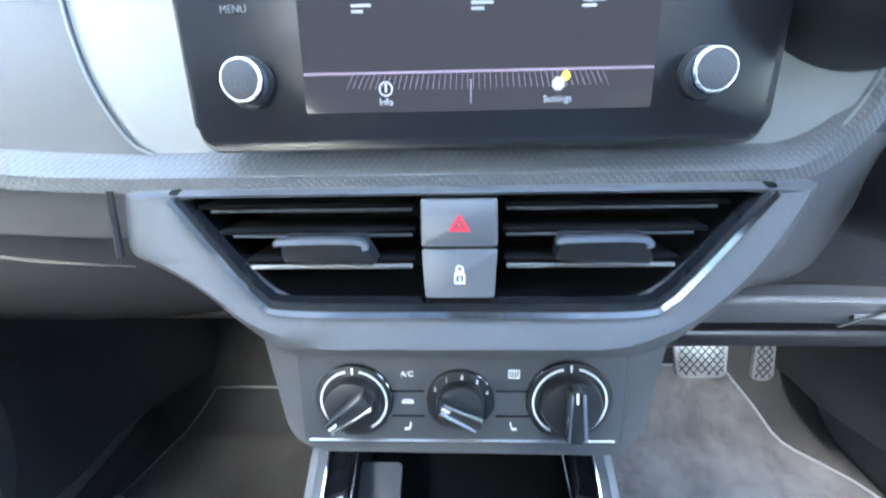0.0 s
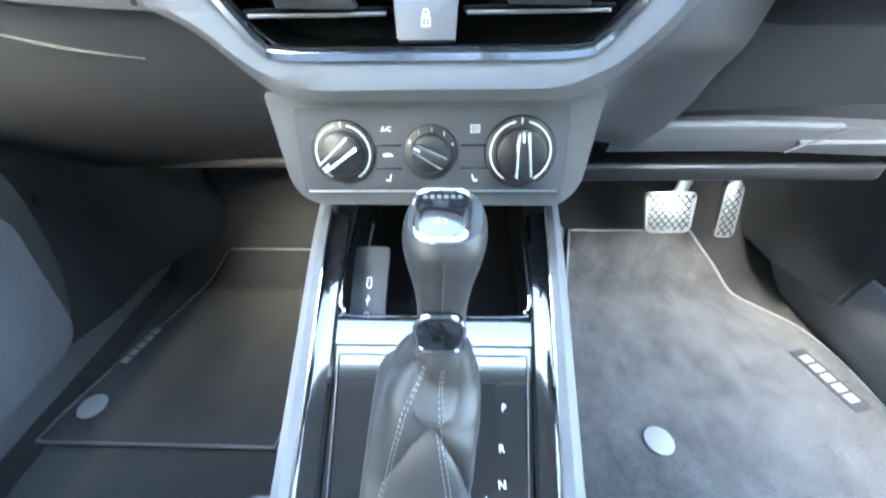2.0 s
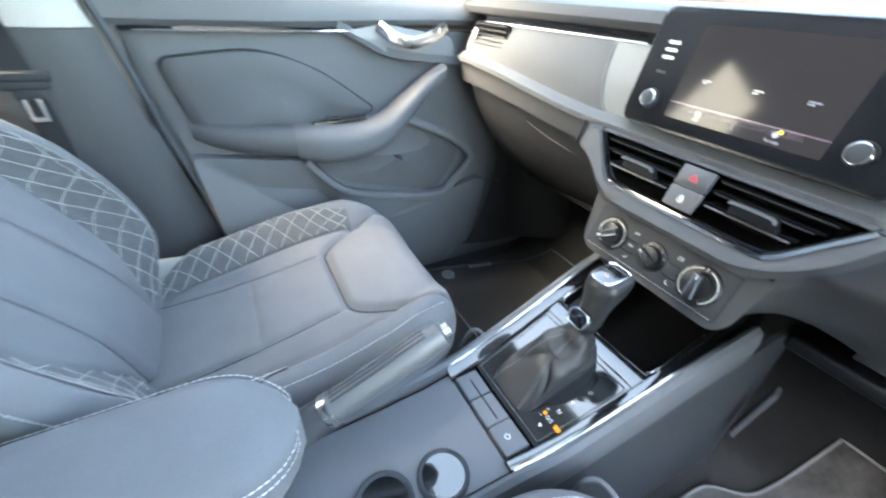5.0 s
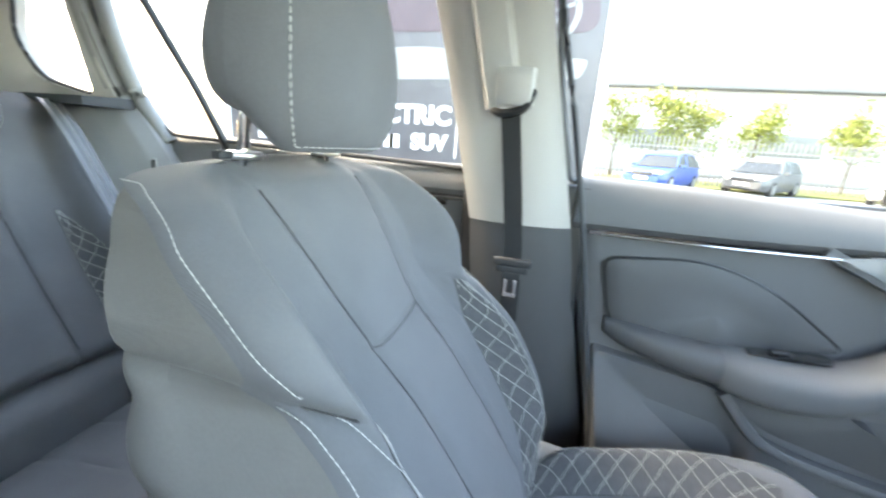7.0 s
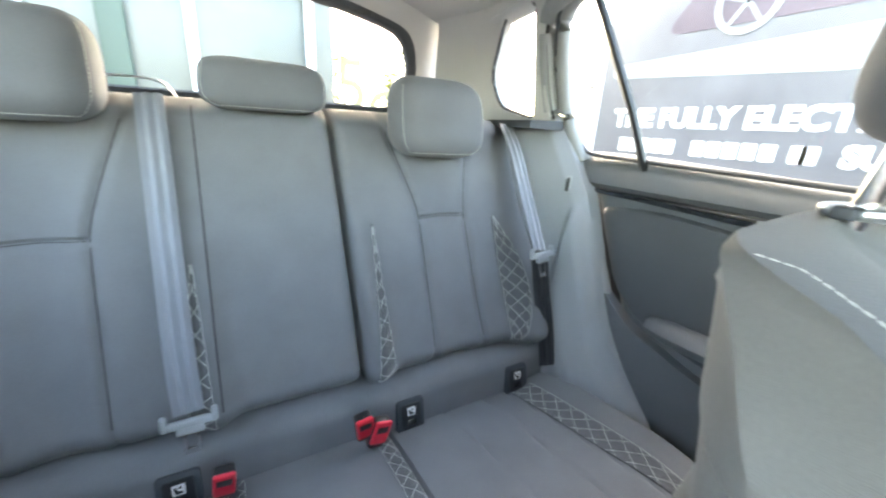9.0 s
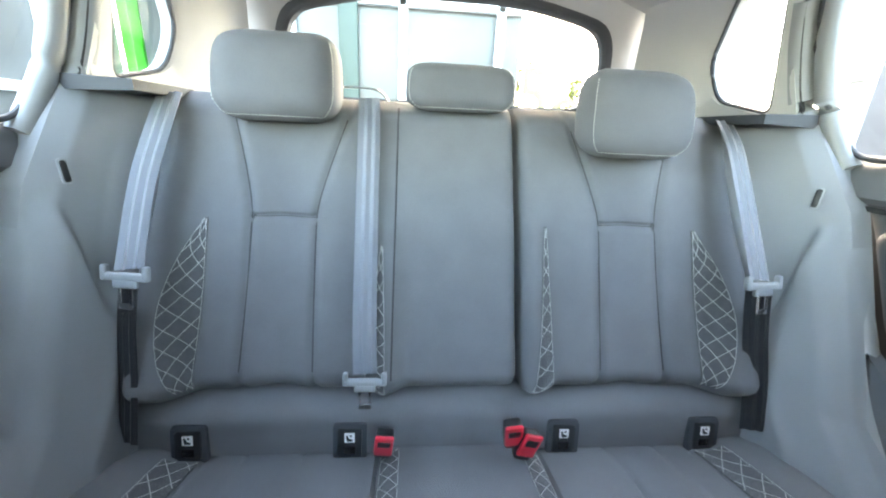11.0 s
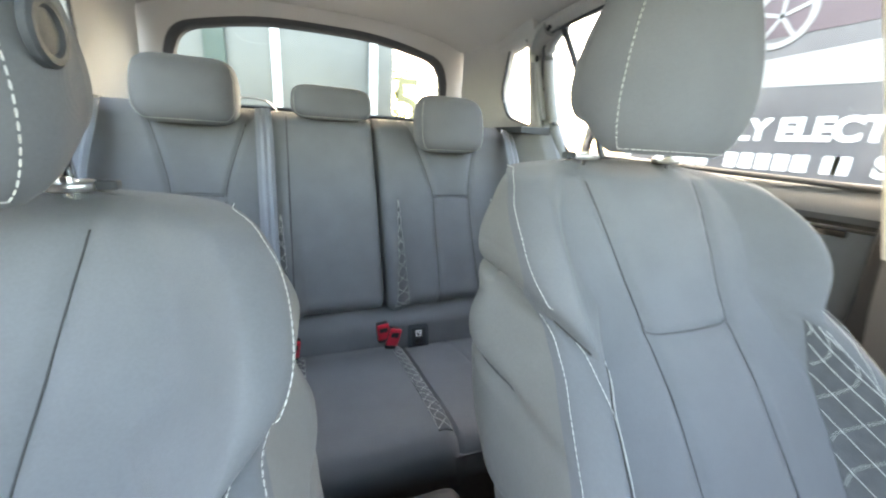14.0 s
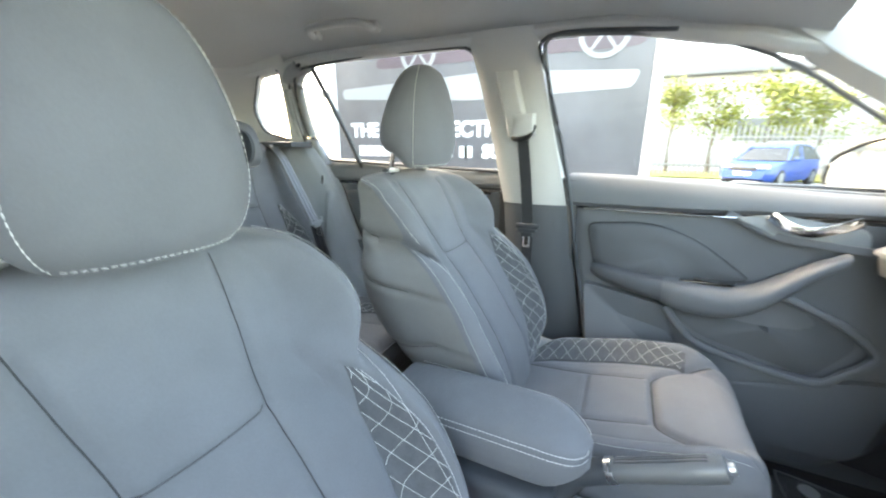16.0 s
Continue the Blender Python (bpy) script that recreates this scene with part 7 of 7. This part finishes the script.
for a in (-.0165, -.0106, -.0047, .0012, .0071, .0130):
    part("mark_bar", moved(prism(rect(a, a + .0036, .0135, .0170, .0006), .0074), km), GRIP, kb, "small pale mark")
part("cap_lamp", moved(joinbm(prism(rect(-.004, -.002, -.012, -.009), .0074), prism(rect(.002, .004, -.012, -.009), .0074)), km), GLOWO, kb, "small orange lights")
part("knob_seam", tube([(.012 + .004 * t, .650 + .012 * t - soft([(0, .021), (.2, .021), (.45, .023), (.75, .029), (.92, .030), (1, .026)], t) - .0002, .440 + .108 * t) for t in span(.2, .95, 16)], .0006, 5), SEAM, kb)
cl = rounded([(-.014, -.014), (.014, -.014), (.017, .008), (.009, .016), (-.009, .016), (-.017, .008)], .005)
kb.scale.z, kb.location.z = .82, .5 * .18
part("knob_collar", moved(prism(cl, .010, None, .003), facing((.012, .630, .461), (1, 0, 0), (0, .35, 1))), PIANO, kb, "gloss black collar")
part("collar_ring", moved(tube([(x, y, .009) for x, y in cl + cl[:1]], .0016, 6), facing((.012, .630, .461), (1, 0, 0), (0, .35, 1))), CHROME, kb)

# ---- pedals and mats ----
def pedal(name, x, y, z, w0, w1, h, tilt, side, label):
    root = thing(name, label, "pedal", "pedals")
    m = facing((x, y, z), (1, 0, 0), (0, tilt, 1))
    part("pad", moved(prism(rounded([(-w1, -h), (w1, -h), (w0, h), (-w0, h)], .012), .008, None, .003), m), STEEL, root, "bright metal pad")
    ln = []
    n = 5
    for k in range(-12, 13):
        for sl in (1, -1):
            pts = []
            for q in span(-1, 1, 21):
                px, py = q * w0, (k * .017) + sl * q * w0 * 1.15
                lim = w1 + (w0 - w1) * (py + h) / (2 * h)
                if abs(py) < h - .004 and abs(px) < lim - .004:
                    pts.append((px, py, .0082))
            if len(pts) > 1:
                ln.append(sweep([pts[0], pts[-1]], [(-.0011, -.0002), (.0011, -.0002), (.0011, .0006), (-.0011, .0006)]))
    part("rubber_ribs", moved(joinbm(*ln), m), RUBBER, root, "dark crossed ribs")
    part("pedal_arm", tube(curve_points([(x + side * .3, y + .012, z + h * .4), (x + side * .75, y + .030, z + h + .04), (x + side, y + .02, z + h + .12), (x + side, y, z + .27)], 5), .014, 10, flat=.6, up=(0, 1, 0)), SATIN, root, "metal pedal arm")
    return root
pedal("brake_pedal", .472, 1.15, .221, .053, .046, .043, .5, .045, "wide metal brake pedal with crossed ribs")
pedal("accelerator_pedal", .610, 1.17, .213, .019, .021, .060, .35, .004, "narrow metal accelerator pedal with crossed ribs")
root = thing("foot_rest", "grey ribbed foot rest beside the tunnel", "pedal")
m = facing((.196, 1.0, .225), (.22, -.95, 0), (0, .3, 1))
part("pad", moved(prism(rounded([(-.02, -.08), (.02, -.08), (.02, .07), (-.015, .07)], .01), .008, None, .003), m), PLASTIC, root)
part("rubber_ribs", moved(joinbm(*[box(-.015, .015, y - .002, y + .002, .007, .0095, .0008) for y in span(-.068, .058, 9)]), m), PLASTIC_DARK, root)


def floor_mat(left, right, y0, y1, button, letters, name_label):
    """A mat between two edges, each (y, x) pairs, that follows the floor."""
    root = thing("floor_mat", name_label, "floor mat", "floor mats")
    def f(u, v):
        y = y0 + (y1 - y0) * v
        a, b = soft(left, y), soft(right, y)
        x = a + (b - a) * u
        return Vector((x, y, floor_z(x, y) + .011 + .0015 * noise.noise((x * 14, y * 14, 0))))
    us, vs = span(0, 1, 26), span(0, 1, 40)
    # pile and binding on the passenger's side carry the footwell's shade in their colour
    part("surface", shell(f, us, vs, (0, 0, -.008)), MAT if left[0][1] > 0 else MAT_SHADED, root, "worn pile")
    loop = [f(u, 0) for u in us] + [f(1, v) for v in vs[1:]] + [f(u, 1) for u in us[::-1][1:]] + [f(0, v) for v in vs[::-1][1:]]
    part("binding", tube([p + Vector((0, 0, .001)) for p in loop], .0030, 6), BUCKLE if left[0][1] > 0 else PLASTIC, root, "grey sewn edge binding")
    part("fixing_button", moved(cyl(.024, .006, 32, .002), pose(*button, floor_z(*button) + .011)), BUCKLE, root, "grey fixing button")
    (bx, by), ang, w = letters
    m = pose(bx, by, floor_z(bx, by) + .012, 0, 0, ang)
    part("word_patch", moved(box(-.066, .066, -.018, .018, 0, .0015, .0005), m), PLASTIC_DARK, root, "dark word patch")
    part("word_bar", moved(joinbm(*[prism(rounded([(a, -w * .33), (a + w * .5, -w * .33), (a + w * .5, w * .33), (a, w * .33)], .002, 2), .0022) for a in (-1.55 * w, -.92 * w, -.29 * w, .34 * w, .97 * w)]), m), BUCKLE, root, "pale sewn bars")
    return root
floor_mat([(.45, .20), (.70, .21), (.95, .215), (1.02, .27), (1.12, .29), (1.235, .305)], [(.45, .79), (.80, .79), (.95, .785), (1.03, .755), (1.10, .69), (1.17, .655), (1.235, .60)], .45, 1.235,
          (.366, .765), ((.735, .89), -76, .034), "worn grey driver's floor mat with a sewn word")
floor_mat([(.74, -.705), (.80, -.70), (1.0, -.645), (1.12, -.61), (1.20, -.56)], [(.74, -.285), (1.0, -.25), (1.20, -.26)], .74, 1.20,
          (-.655, .805), ((-.655, .945), 78, .030), "passenger's floor mat darkened for the footwell's shade, with a sewn word")
for s in (-1, 1):
    rings = []
    for y in span(.15, 1.35, 16):
        o = .115 if s > 0 else .03
        rings.append([(s * (.68 + o), y, .06), (s * (.69 + o), y, .12), (s * (.71 + o), y, .15), (s * (.77 + o), y, .16), (s * (.77 + o), y, .0), (s * (.685 + o), y, .0)])
    single("sill_trim", loft(rings), PLASTIC, "grey plastic door sill trim along the footwell", "sill trim", "sill trims")
    fs = single("footwell_side", shell(lambda u, v: Vector((s * ((.80 if s > 0 else .735) - .035 * sm(0, .35, u) * (1 - .6 * v) - .10 * sm(.45, 1, u) - .03 * (1 - sm(0, .3, v))), (1.0 if s > 0 else .84) + .45 * u, .10 + .46 * v)), span(0, 1, 24), span(0, 1, 14), (s * .02, 0, 0)), PLASTIC_LOW, "dark plastic footwell side lining", "side trim", "footwell side trims")
    part("trim_clip", moved(cyl(.012, .004, 20, .001), facing((s * (.762 if s > 0 else .698), (1.16 if s > 0 else 1.0), .34), (0, -s, 0), (0, 0, 1))), PLASTIC_BLACK, fs, "round trim clip")

# ---- outside ----
GZ = -.36
ASPHALT = material("asphalt", (.13, .13, .132), .9, var=.2, scale=1.2, fine=60, bump=.4, bump_dist=.004)
BOARD = material("printed_board_dark", (.105, .102, .11), .4, var=.35, scale=.7, fine=3, bump=0)
BOARD_EDGE = material("white_board_frame", (.75, .76, .76), .45, var=.04, bump=0)
BODY_BLUE = material("blue_car_paint", (.003, .040, .20), .4, var=.05, bump=0, coat=.2)
BODY_GREY = material("grey_car_paint", (.06, .063, .068), .4, var=.05, bump=0, coat=.15)
BODY_WHITE = material("white_car_paint", (.35, .35, .35), .3, var=.04, bump=0, coat=.3)
CARGLASS = material("dark_car_glass", (.02, .025, .03), .25, var=.05, bump=0, spec=.3)
TYRE = material("tyre_rubber", (.02, .02, .02), .8, bump=.2)
FENCE = material("galvanised_fence", (.22, .22, .215), .5, metal=.5, var=.1, bump=.1)
LEAF = material("spring_leaves", (.125, .150, .022), .6, var=.5, scale=3, fine=20, bump=.2)
BARK = material("bark", (.09, .07, .05), .9, var=.3, scale=8, fine=60, bump=.6, bump_dist=.01)
GRASS = material("grass", (.085, .095, .018), .9, var=.4, scale=2, fine=50, bump=.5, bump_dist=.02)
WALLW = material("pale_cladding", (.30, .30, .30), .6, var=.06, scale=.5, fine=8, bump=.1)
WALLG = material("grey_cladding", (.16, .163, .167), .6, var=.06, scale=.5, fine=8, bump=.1)
GREEN = material("bright_green_sign", (.03, .42, .03), .4, var=.05, bump=0)
SHOPGLASS = material("shop_window_glass", (.082, .086, .085), .3, var=.25, scale=.4, fine=2, bump=0)
YELLOW_PALE = material("pale_board", (.19, .195, .19), .4, var=.06, bump=0)
GREEN_GREY = material("pale_green_paint", (.035, .06, .048), .5, var=.08, bump=0)
YELLOW = material("pale_yellow_board", (.17, .154, .075), .5, var=.05, bump=0)

single("ground", shell(lambda u, v: Vector((u, v, GZ - .0006 * (u * u + v * v) ** .5)), [-900, -200, -60, -30, -15, -8, -4, 0, 4, 8, 15, 40, 200, 900], [-900, -200, -60, -30, -15, -8, -4, 0, 4, 8, 15, 40, 200, 900], (0, 0, -.3)), ASPHALT,
       "grey asphalt car park ground", "ground", kind="structure")

# printed advertising board on the wall beside the car
root = thing("advert_board", "large dark printed advertising board with white lettering", "advertising board")
BX = -3.0
part("board", box(BX - .12, BX, -2.80, .33, .30, 3.2, .01), BOARD, root, "dark printed board")
part("board_frame", box(BX - .10, BX + .012, .33, .40, GZ, 3.2, .008), BOARD_EDGE, root, "white edge frame")
part("board_frame", box(BX - .10, BX + .012, -2.87, -2.80, GZ, 3.2, .008), BOARD_EDGE, root, "white edge frame")
def wall_text(name, body, size, y, z, mat=WHITE):
    return text(name, body, size, facing((BX + .004, y, z), (0, 1, 0), (0, 0, 1)), mat, root, .002, .008)
t1 = "THE FULLY ELECTRIC"
t2 = "SUV"
wall_text("first_line", t1, .198, -1.665, 1.115)
wall_text("second_line", t2, .17, -.90, .905)
part("model_bar", moved(joinbm(*[prism(rect(a, a + .085, -.055, .055, .01), .004) for a in (-.43, -.32, -.21, -.10, .01, .17, .22)]), facing((BX + .002, -1.46, .905), (0, 1, 0), (0, 0, 1))), WHITE, root, "white word bars")
part("maker_mark", moved(joinbm(*[prism(rect(a, a + .085, -.055, .055, .01), .004) for a in (-.25, -.15, -.05, .05, .15)]), facing((BX + .002, -2.26, .905), (0, 1, 0), (0, 0, 1))), WHITE, root, "white mark bars")
part("divider_line", box(BX, BX + .006, -.68, -.665, .80, 1.2, .001), WHITE, root)
part("round_emblem", moved(ring(.09, .11, .006, 40), facing((BX + .002, -.50, 1.06), (0, 1, 0), (0, 0, 1))), WHITE, root, "white round emblem")
part("small_lines", moved(joinbm(prism(rect(-.12, .12, .01, .03), .004), prism(rect(-.1, .1, -.04, -.02), .004)), facing((BX + .002, -.50, .88), (0, 1, 0), (0, 0, 1))), WHITE, root, "small white lines")
PALE = material("pale_print", (.25, .25, .255), .35, var=.1, scale=1.5, bump=0)
MAROON = material("maroon_print", (.085, .06, .07), .4, var=.2, scale=1.5, bump=0)
bm = prism(rounded([(-2.7, 1.45), (-1.2, 1.38), (.2, 1.42), (.25, 1.55), (-1.0, 1.62), (-2.7, 1.55)], .05, 4), .003, facing((BX + .001, 0, 0), (0, 1, 0), (0, 0, 1)))
part("printed_horizon", bm, PALE, root, "pale printed band")
bm = prism(rounded([(-2.3, 1.72), (-2.0, 2.1), (-1.2, 2.45), (-.3, 2.45), (.2, 2.2), (.3, 1.72)], .15, 5), .003, facing((BX + .001, 0, 0), (0, 1, 0), (0, 0, 1)))
part("printed_shape", bm, MAROON, root, "dark maroon printed shape")
bm = prism(rounded([(-1.5, 2.05), (-1.1, 2.3), (-.5, 2.3), (-.4, 2.08)], .05, 5), .004, facing((BX + .002, 0, 0), (0, 1, 0), (0, 0, 1)))
part("printed_highlight", bm, PALE, root)
for wy in (-1.75, -.05):
    part("printed_wheel", moved(joinbm(ring(.16, .20, .005, 40), *[prism(rect(-.012, .012, 0, .17), .005, pose(0, 0, 0, 0, 0, a)) for a in (0, 72, 144, 216, 288)]), facing((BX + .004, wy, 1.85), (0, 1, 0), (0, 0, 1))), PALE, root, "pale printed wheel")


def car(name, label, x, y, yaw, paint, small=False):
    root = thing(name, label, "car", "parked cars")
    m = pose(x, y, GZ, 0, 0, yaw)
    # sections along the length: y forward, half width, bottom, belt, roof
    def sect(t):
        L = -2.05 + 4.1 * t
        belt = soft([(0, .80), (.05, .92), (.35, .93), (.62, .92), (.70, .88), (.93, .72), (1, .55)], t)
        w = soft([(0, .72), (.06, .84), (.5, .88), (.92, .84), (1, .66)], t)
        lo = soft([(0, .35), (.06, .22), (.94, .2), (1, .3)], t)
        return [Vector((k * w, L, lo)) for k in (-.9, .9)] + [Vector((w, L, lo + .15)), Vector((w, L, (lo + belt) / 2 + .05)), Vector((w * .94, L, belt)), Vector((-w * .94, L, belt)), Vector((-w, L, (lo + belt) / 2 + .05)), Vector((-w, L, lo + .15))]
    part("body", moved(loft([sect(t) for t in span(0, 1, 30)]), m), paint, root)
    cab = []
    for t in span(0, 1, 14):
        L = -1.9 + 2.75 * t
        rz = soft([(0, .92), (.12, 1.28), (.25, 1.44), (.6, 1.48), (.78, 1.36), (1, .90)], t)
        w1 = .80
        w2 = lerp([(.9, .80), (1.48, .60)], rz)
        cab.append([(-w1, L, .88), (w1, L, .88), (w2, L, rz), (w2 * .6, L, rz + .015), (-w2 * .6, L, rz + .015), (-w2, L, rz)])
    part("cabin_glass", moved(loft(cab), m), CARGLASS, root, "dark windows")
    rf = [[(-w * 1.01, L, z - .03), (w * 1.01, L, z - .03), (w, L, z + .012), (0, L, z + .03), (-w, L, z + .012)] for L, z, w in ((-1.55, 1.34, .66), (-1.2, 1.45, .62), (-.2, 1.485, .60), (.15, 1.43, .61), (.3, 1.36, .63))]
    part("roof", moved(loft(rf), m), paint, root)
    for s in (-1, 1):
        for a in ((.78, .90, .93), (-.30, .90, 1.45)):
            part("pillar", moved(tube([(s * .80, a[0] + (.05 if a[0] > 0 else 0), .90), (s * .62, .25 if a[0] > 0 else -.35, 1.40)], .035, 6), m), paint, root)
        for wy in (1.28, -1.28):
            wm = m @ pose(s * .78, wy, .31, 0, 90, 0)
            wh = part("wheel", moved(cyl(.31, .2, 28, .03), wm @ pose(0, 0, -.1)), TYRE, root)
            part("rim", moved(cyl(.2, .215, 20, .02), wm @ pose(0, 0, -.1075)), FENCE, wh)
        part("headlight", moved(box(-.17, .17, -.06, .04, -.06, .06, .03), m @ pose(s * .56, 1.95, .70, 0, 0, -s * 22)), WHITE, root, "clear headlight")
        part("door_mirror", moved(box(-.09, .09, -.05, .05, -.06, .06, .03), m @ pose(s * .96, .55, .96)), paint, root)
    part("grille", moved(prism(rounded([(-.38, -.09), (.38, -.09), (.45, .09), (-.45, .09)], .04), .05, None, .01), m @ facing((0, 1.99, .60), (-1, 0, 0), (0, 0, 1))), PLASTIC_BLACK, root, "black grille")
    part("lower_grille", moved(prism(rect(-.5, .5, -.06, .06, .03), .05, None, .01), m @ facing((0, 1.98, .36), (-1, 0, 0), (0, 0, 1))), PLASTIC_BLACK, root, "black lower grille")
    part("number_plate", moved(prism(rect(-.26, .26, -.055, .055, .01), .07, None, .004), m @ facing((0, 1.985, .46), (-1, 0, 0), (0, 0, 1))), WHITE, root, "blank white plate")
    return root


car("parked_car", "blue hatchback parked before a fence", -18.0, 5.2, 234, BODY_BLUE)
car("parked_car", "dark grey car parked on the verge", -19.4, 9.6, 226, BODY_GREY)
car("parked_car", "white car parked at the far row", -18.6, 14.4, 222, BODY_WHITE)
car("parked_car", "white car parked ahead of the windscreen", -6.5, 9.5, 200, BODY_WHITE)
single("grass_verge", shell(lambda u, v: Vector((u, v, GZ + .05 + .03 * noise.noise((u, v, 0)))), span(-26, -19.8, 10), span(-12, 40, 40), (0, 0, -.1)), GRASS, "rough green grass verge below the fence", "grass", kind="stuff")

# palisade fence
fence = thing("palisade_fence", "pale galvanised palisade fence behind the cars", "fence")
me = None
for k in range(150):
    y = -2 + .22 * k
    if me is None:
        ob = part("pale", prism(rounded([(-.035, 0), (.035, 0), (.035, 2.2), (0, 2.32), (-.035, 2.2)], .005, 2), .02, facing((0, 0, 0), (0, 1, 0), (0, 0, 1))), FENCE, fence)
        me = ob.data
    else:
        ob = new("pale", me)
        ob.parent = fence
    ob.location = (-22.0, y, GZ + .05)
for z in (.5, 1.8):
    part("fence_rail", box(-22.06, -22.0, -2.1, 31, GZ + z, GZ + z + .06, .01), FENCE, fence)

# far building behind the fence
root = thing("far_building", "long pale industrial building behind the fence", "building")
part("wall", box(-46, -34, -30, 60, GZ, 6.0, .05), WALLW, root)
part("roof", box(-47, -33.5, -31, 61, 6.0, 6.6, .1), WALLG, root, "grey roof edge")
for y in range(-20, 55, 9):
    part("window", box(-33.98, -33.94, y, y + 4, 1.5, 3.0, .01), SHOPGLASS, root, "dark window")


def tree(x, y, h, seed, spread=1.3, leaves=1700):
    rnd = random.Random(seed)
    root = thing("tree", "young tree with sparse fresh green leaves behind the fence", "tree", "trees")
    base = Vector((x, y, GZ))
    trunk = [base + Vector((.06 * math.sin(k), .05 * math.cos(k * 1.7), h * .75 * k / 6)) for k in range(7)]
    limbs = [tube(trunk, [.09 - .011 * k for k in range(7)], 8)]
    tips = []
    for k in range(16):
        t = rnd.uniform(.3, .75)
        p = base + Vector((0, 0, h * t))
        a = rnd.uniform(0, 6.28)
        l = spread * rnd.uniform(.5, 1.0) * (1.15 - t * .6)
        q = p + Vector((math.cos(a) * l, math.sin(a) * l, h * rnd.uniform(.08, .25)))
        mid = p.lerp(q, .5) + Vector((0, 0, -.05))
        limbs.append(tube([p, mid, q], [.03, .02, .008], 5))
        tips += [q, mid, p.lerp(q, .75)]
    part("trunk", joinbm(*limbs), BARK, root, "brown trunk with limbs")
    verts, faces = [], []
    for _ in range(leaves):
        c = rnd.choice(tips) + Vector((rnd.gauss(0, .26), rnd.gauss(0, .26), rnd.gauss(0, .24)))
        u = Vector((rnd.gauss(0, 1), rnd.gauss(0, 1), rnd.gauss(0, 1))).normalized()
        w = u.orthogonal().normalized()
        s = rnd.uniform(.06, .11)
        i = len(verts)
        verts += [c - u * s, c + w * s * .5, c + u * s, c - w * s * .5]
        faces.append((i, i + 1, i + 2, i + 3))
    me = bpy.data.meshes.new("crown")
    me.from_pydata([tuple(v) for v in verts], [], faces)
    me.materials.append(LEAF)
    ob = new("crown", me)
    ob.parent = root
    return root
for k, (x, y, h) in enumerate(((-24, 2.2, 5.2), (-24.4, 4.2, 4.9), (-24, 6.4, 5.3), (-24.6, 8.6, 4.9), (-24.2, 11.2, 4.8), (-24, 15.5, 4.6), (-23, 25, 4.2), (-16, 33, 4.5), (-8, 40, 5))):
    tree(x, y, h, k + 3)

# showroom behind the car
root = thing("showroom", "glass fronted showroom building behind the car", "building")
SY = -6.5
part("wall", box(-1.5, 4.0, SY - 6, SY - .1, GZ, 4.6, .02), SHOPGLASS, root, "pale reflecting shop glass")
for x in (-1.15, .3, 1.9, 3.2):
    part("mullion", box(x - .06, x + .06, SY - .1, SY + .02, GZ, 4.4, .01), BOARD_EDGE, root, "white window mullion")
for z in (2.6, 4.3):
    part("transom", box(-1.5, 4.0, SY - .1, SY + .02, z, z + .12, .01), BOARD_EDGE, root)
root = thing("showroom_wing", "side wing of the showroom with bright green edge", "building")
part("wall", box(4.2, 8.0, -6.40, -2.6, GZ, 4.6, .02), SHOPGLASS, root, "pale reflecting shop glass")
part("green_corner", box(4.05, 4.2, -7.0, -6.45, GZ, 4.8, .01), GREEN, root, "bright green corner panel")
for y in (-5.2, -4.2, -3.3, -2.65):
    part("mullion", box(4.1, 4.2, y - .05, y + .05, GZ, 4.5, .01), BOARD_EDGE, root, "white window mullion")
for z in (1.1, 2.6, 4.2):
    part("transom", box(4.1, 4.2, -6.4, -2.6, z, z + .1, .01), BOARD_EDGE, root)
root = thing("yellow_sign", "pale yellow characters on a rail behind the rear window", "sign")
part("panel", box(-2.6, -1.15, SY + .58, SY + .64, .92, 1.04, .01), YELLOW_PALE, root, "pale rail under the characters")
text("digit", "5", 1.0, facing((-1.555, SY + .61, 1.42), (-1, 0, 0), (0, 0, 1)), YELLOW, root, .03)
text("letter", "o", .95, facing((-2.06, SY + .61, 1.28), (-1, 0, 0), (0, 0, 1)), YELLOW, root, .03)
part("green_post", box(.95, 1.22, SY - .06, SY + .04, GZ, 4.4, .01), GREEN_GREY, root, "pale green post")
part("sign_post", box(-1.8, -1.74, SY + .58, SY + .64, GZ, .93, .01), FENCE, root)
for k, (x, y, h) in enumerate(((-2.9, -12, 3.6), (-4.9, -13, 3.8), (-1.9, -14, 3.7))):
    tree(x, y, h, k + 40, .8, 500)
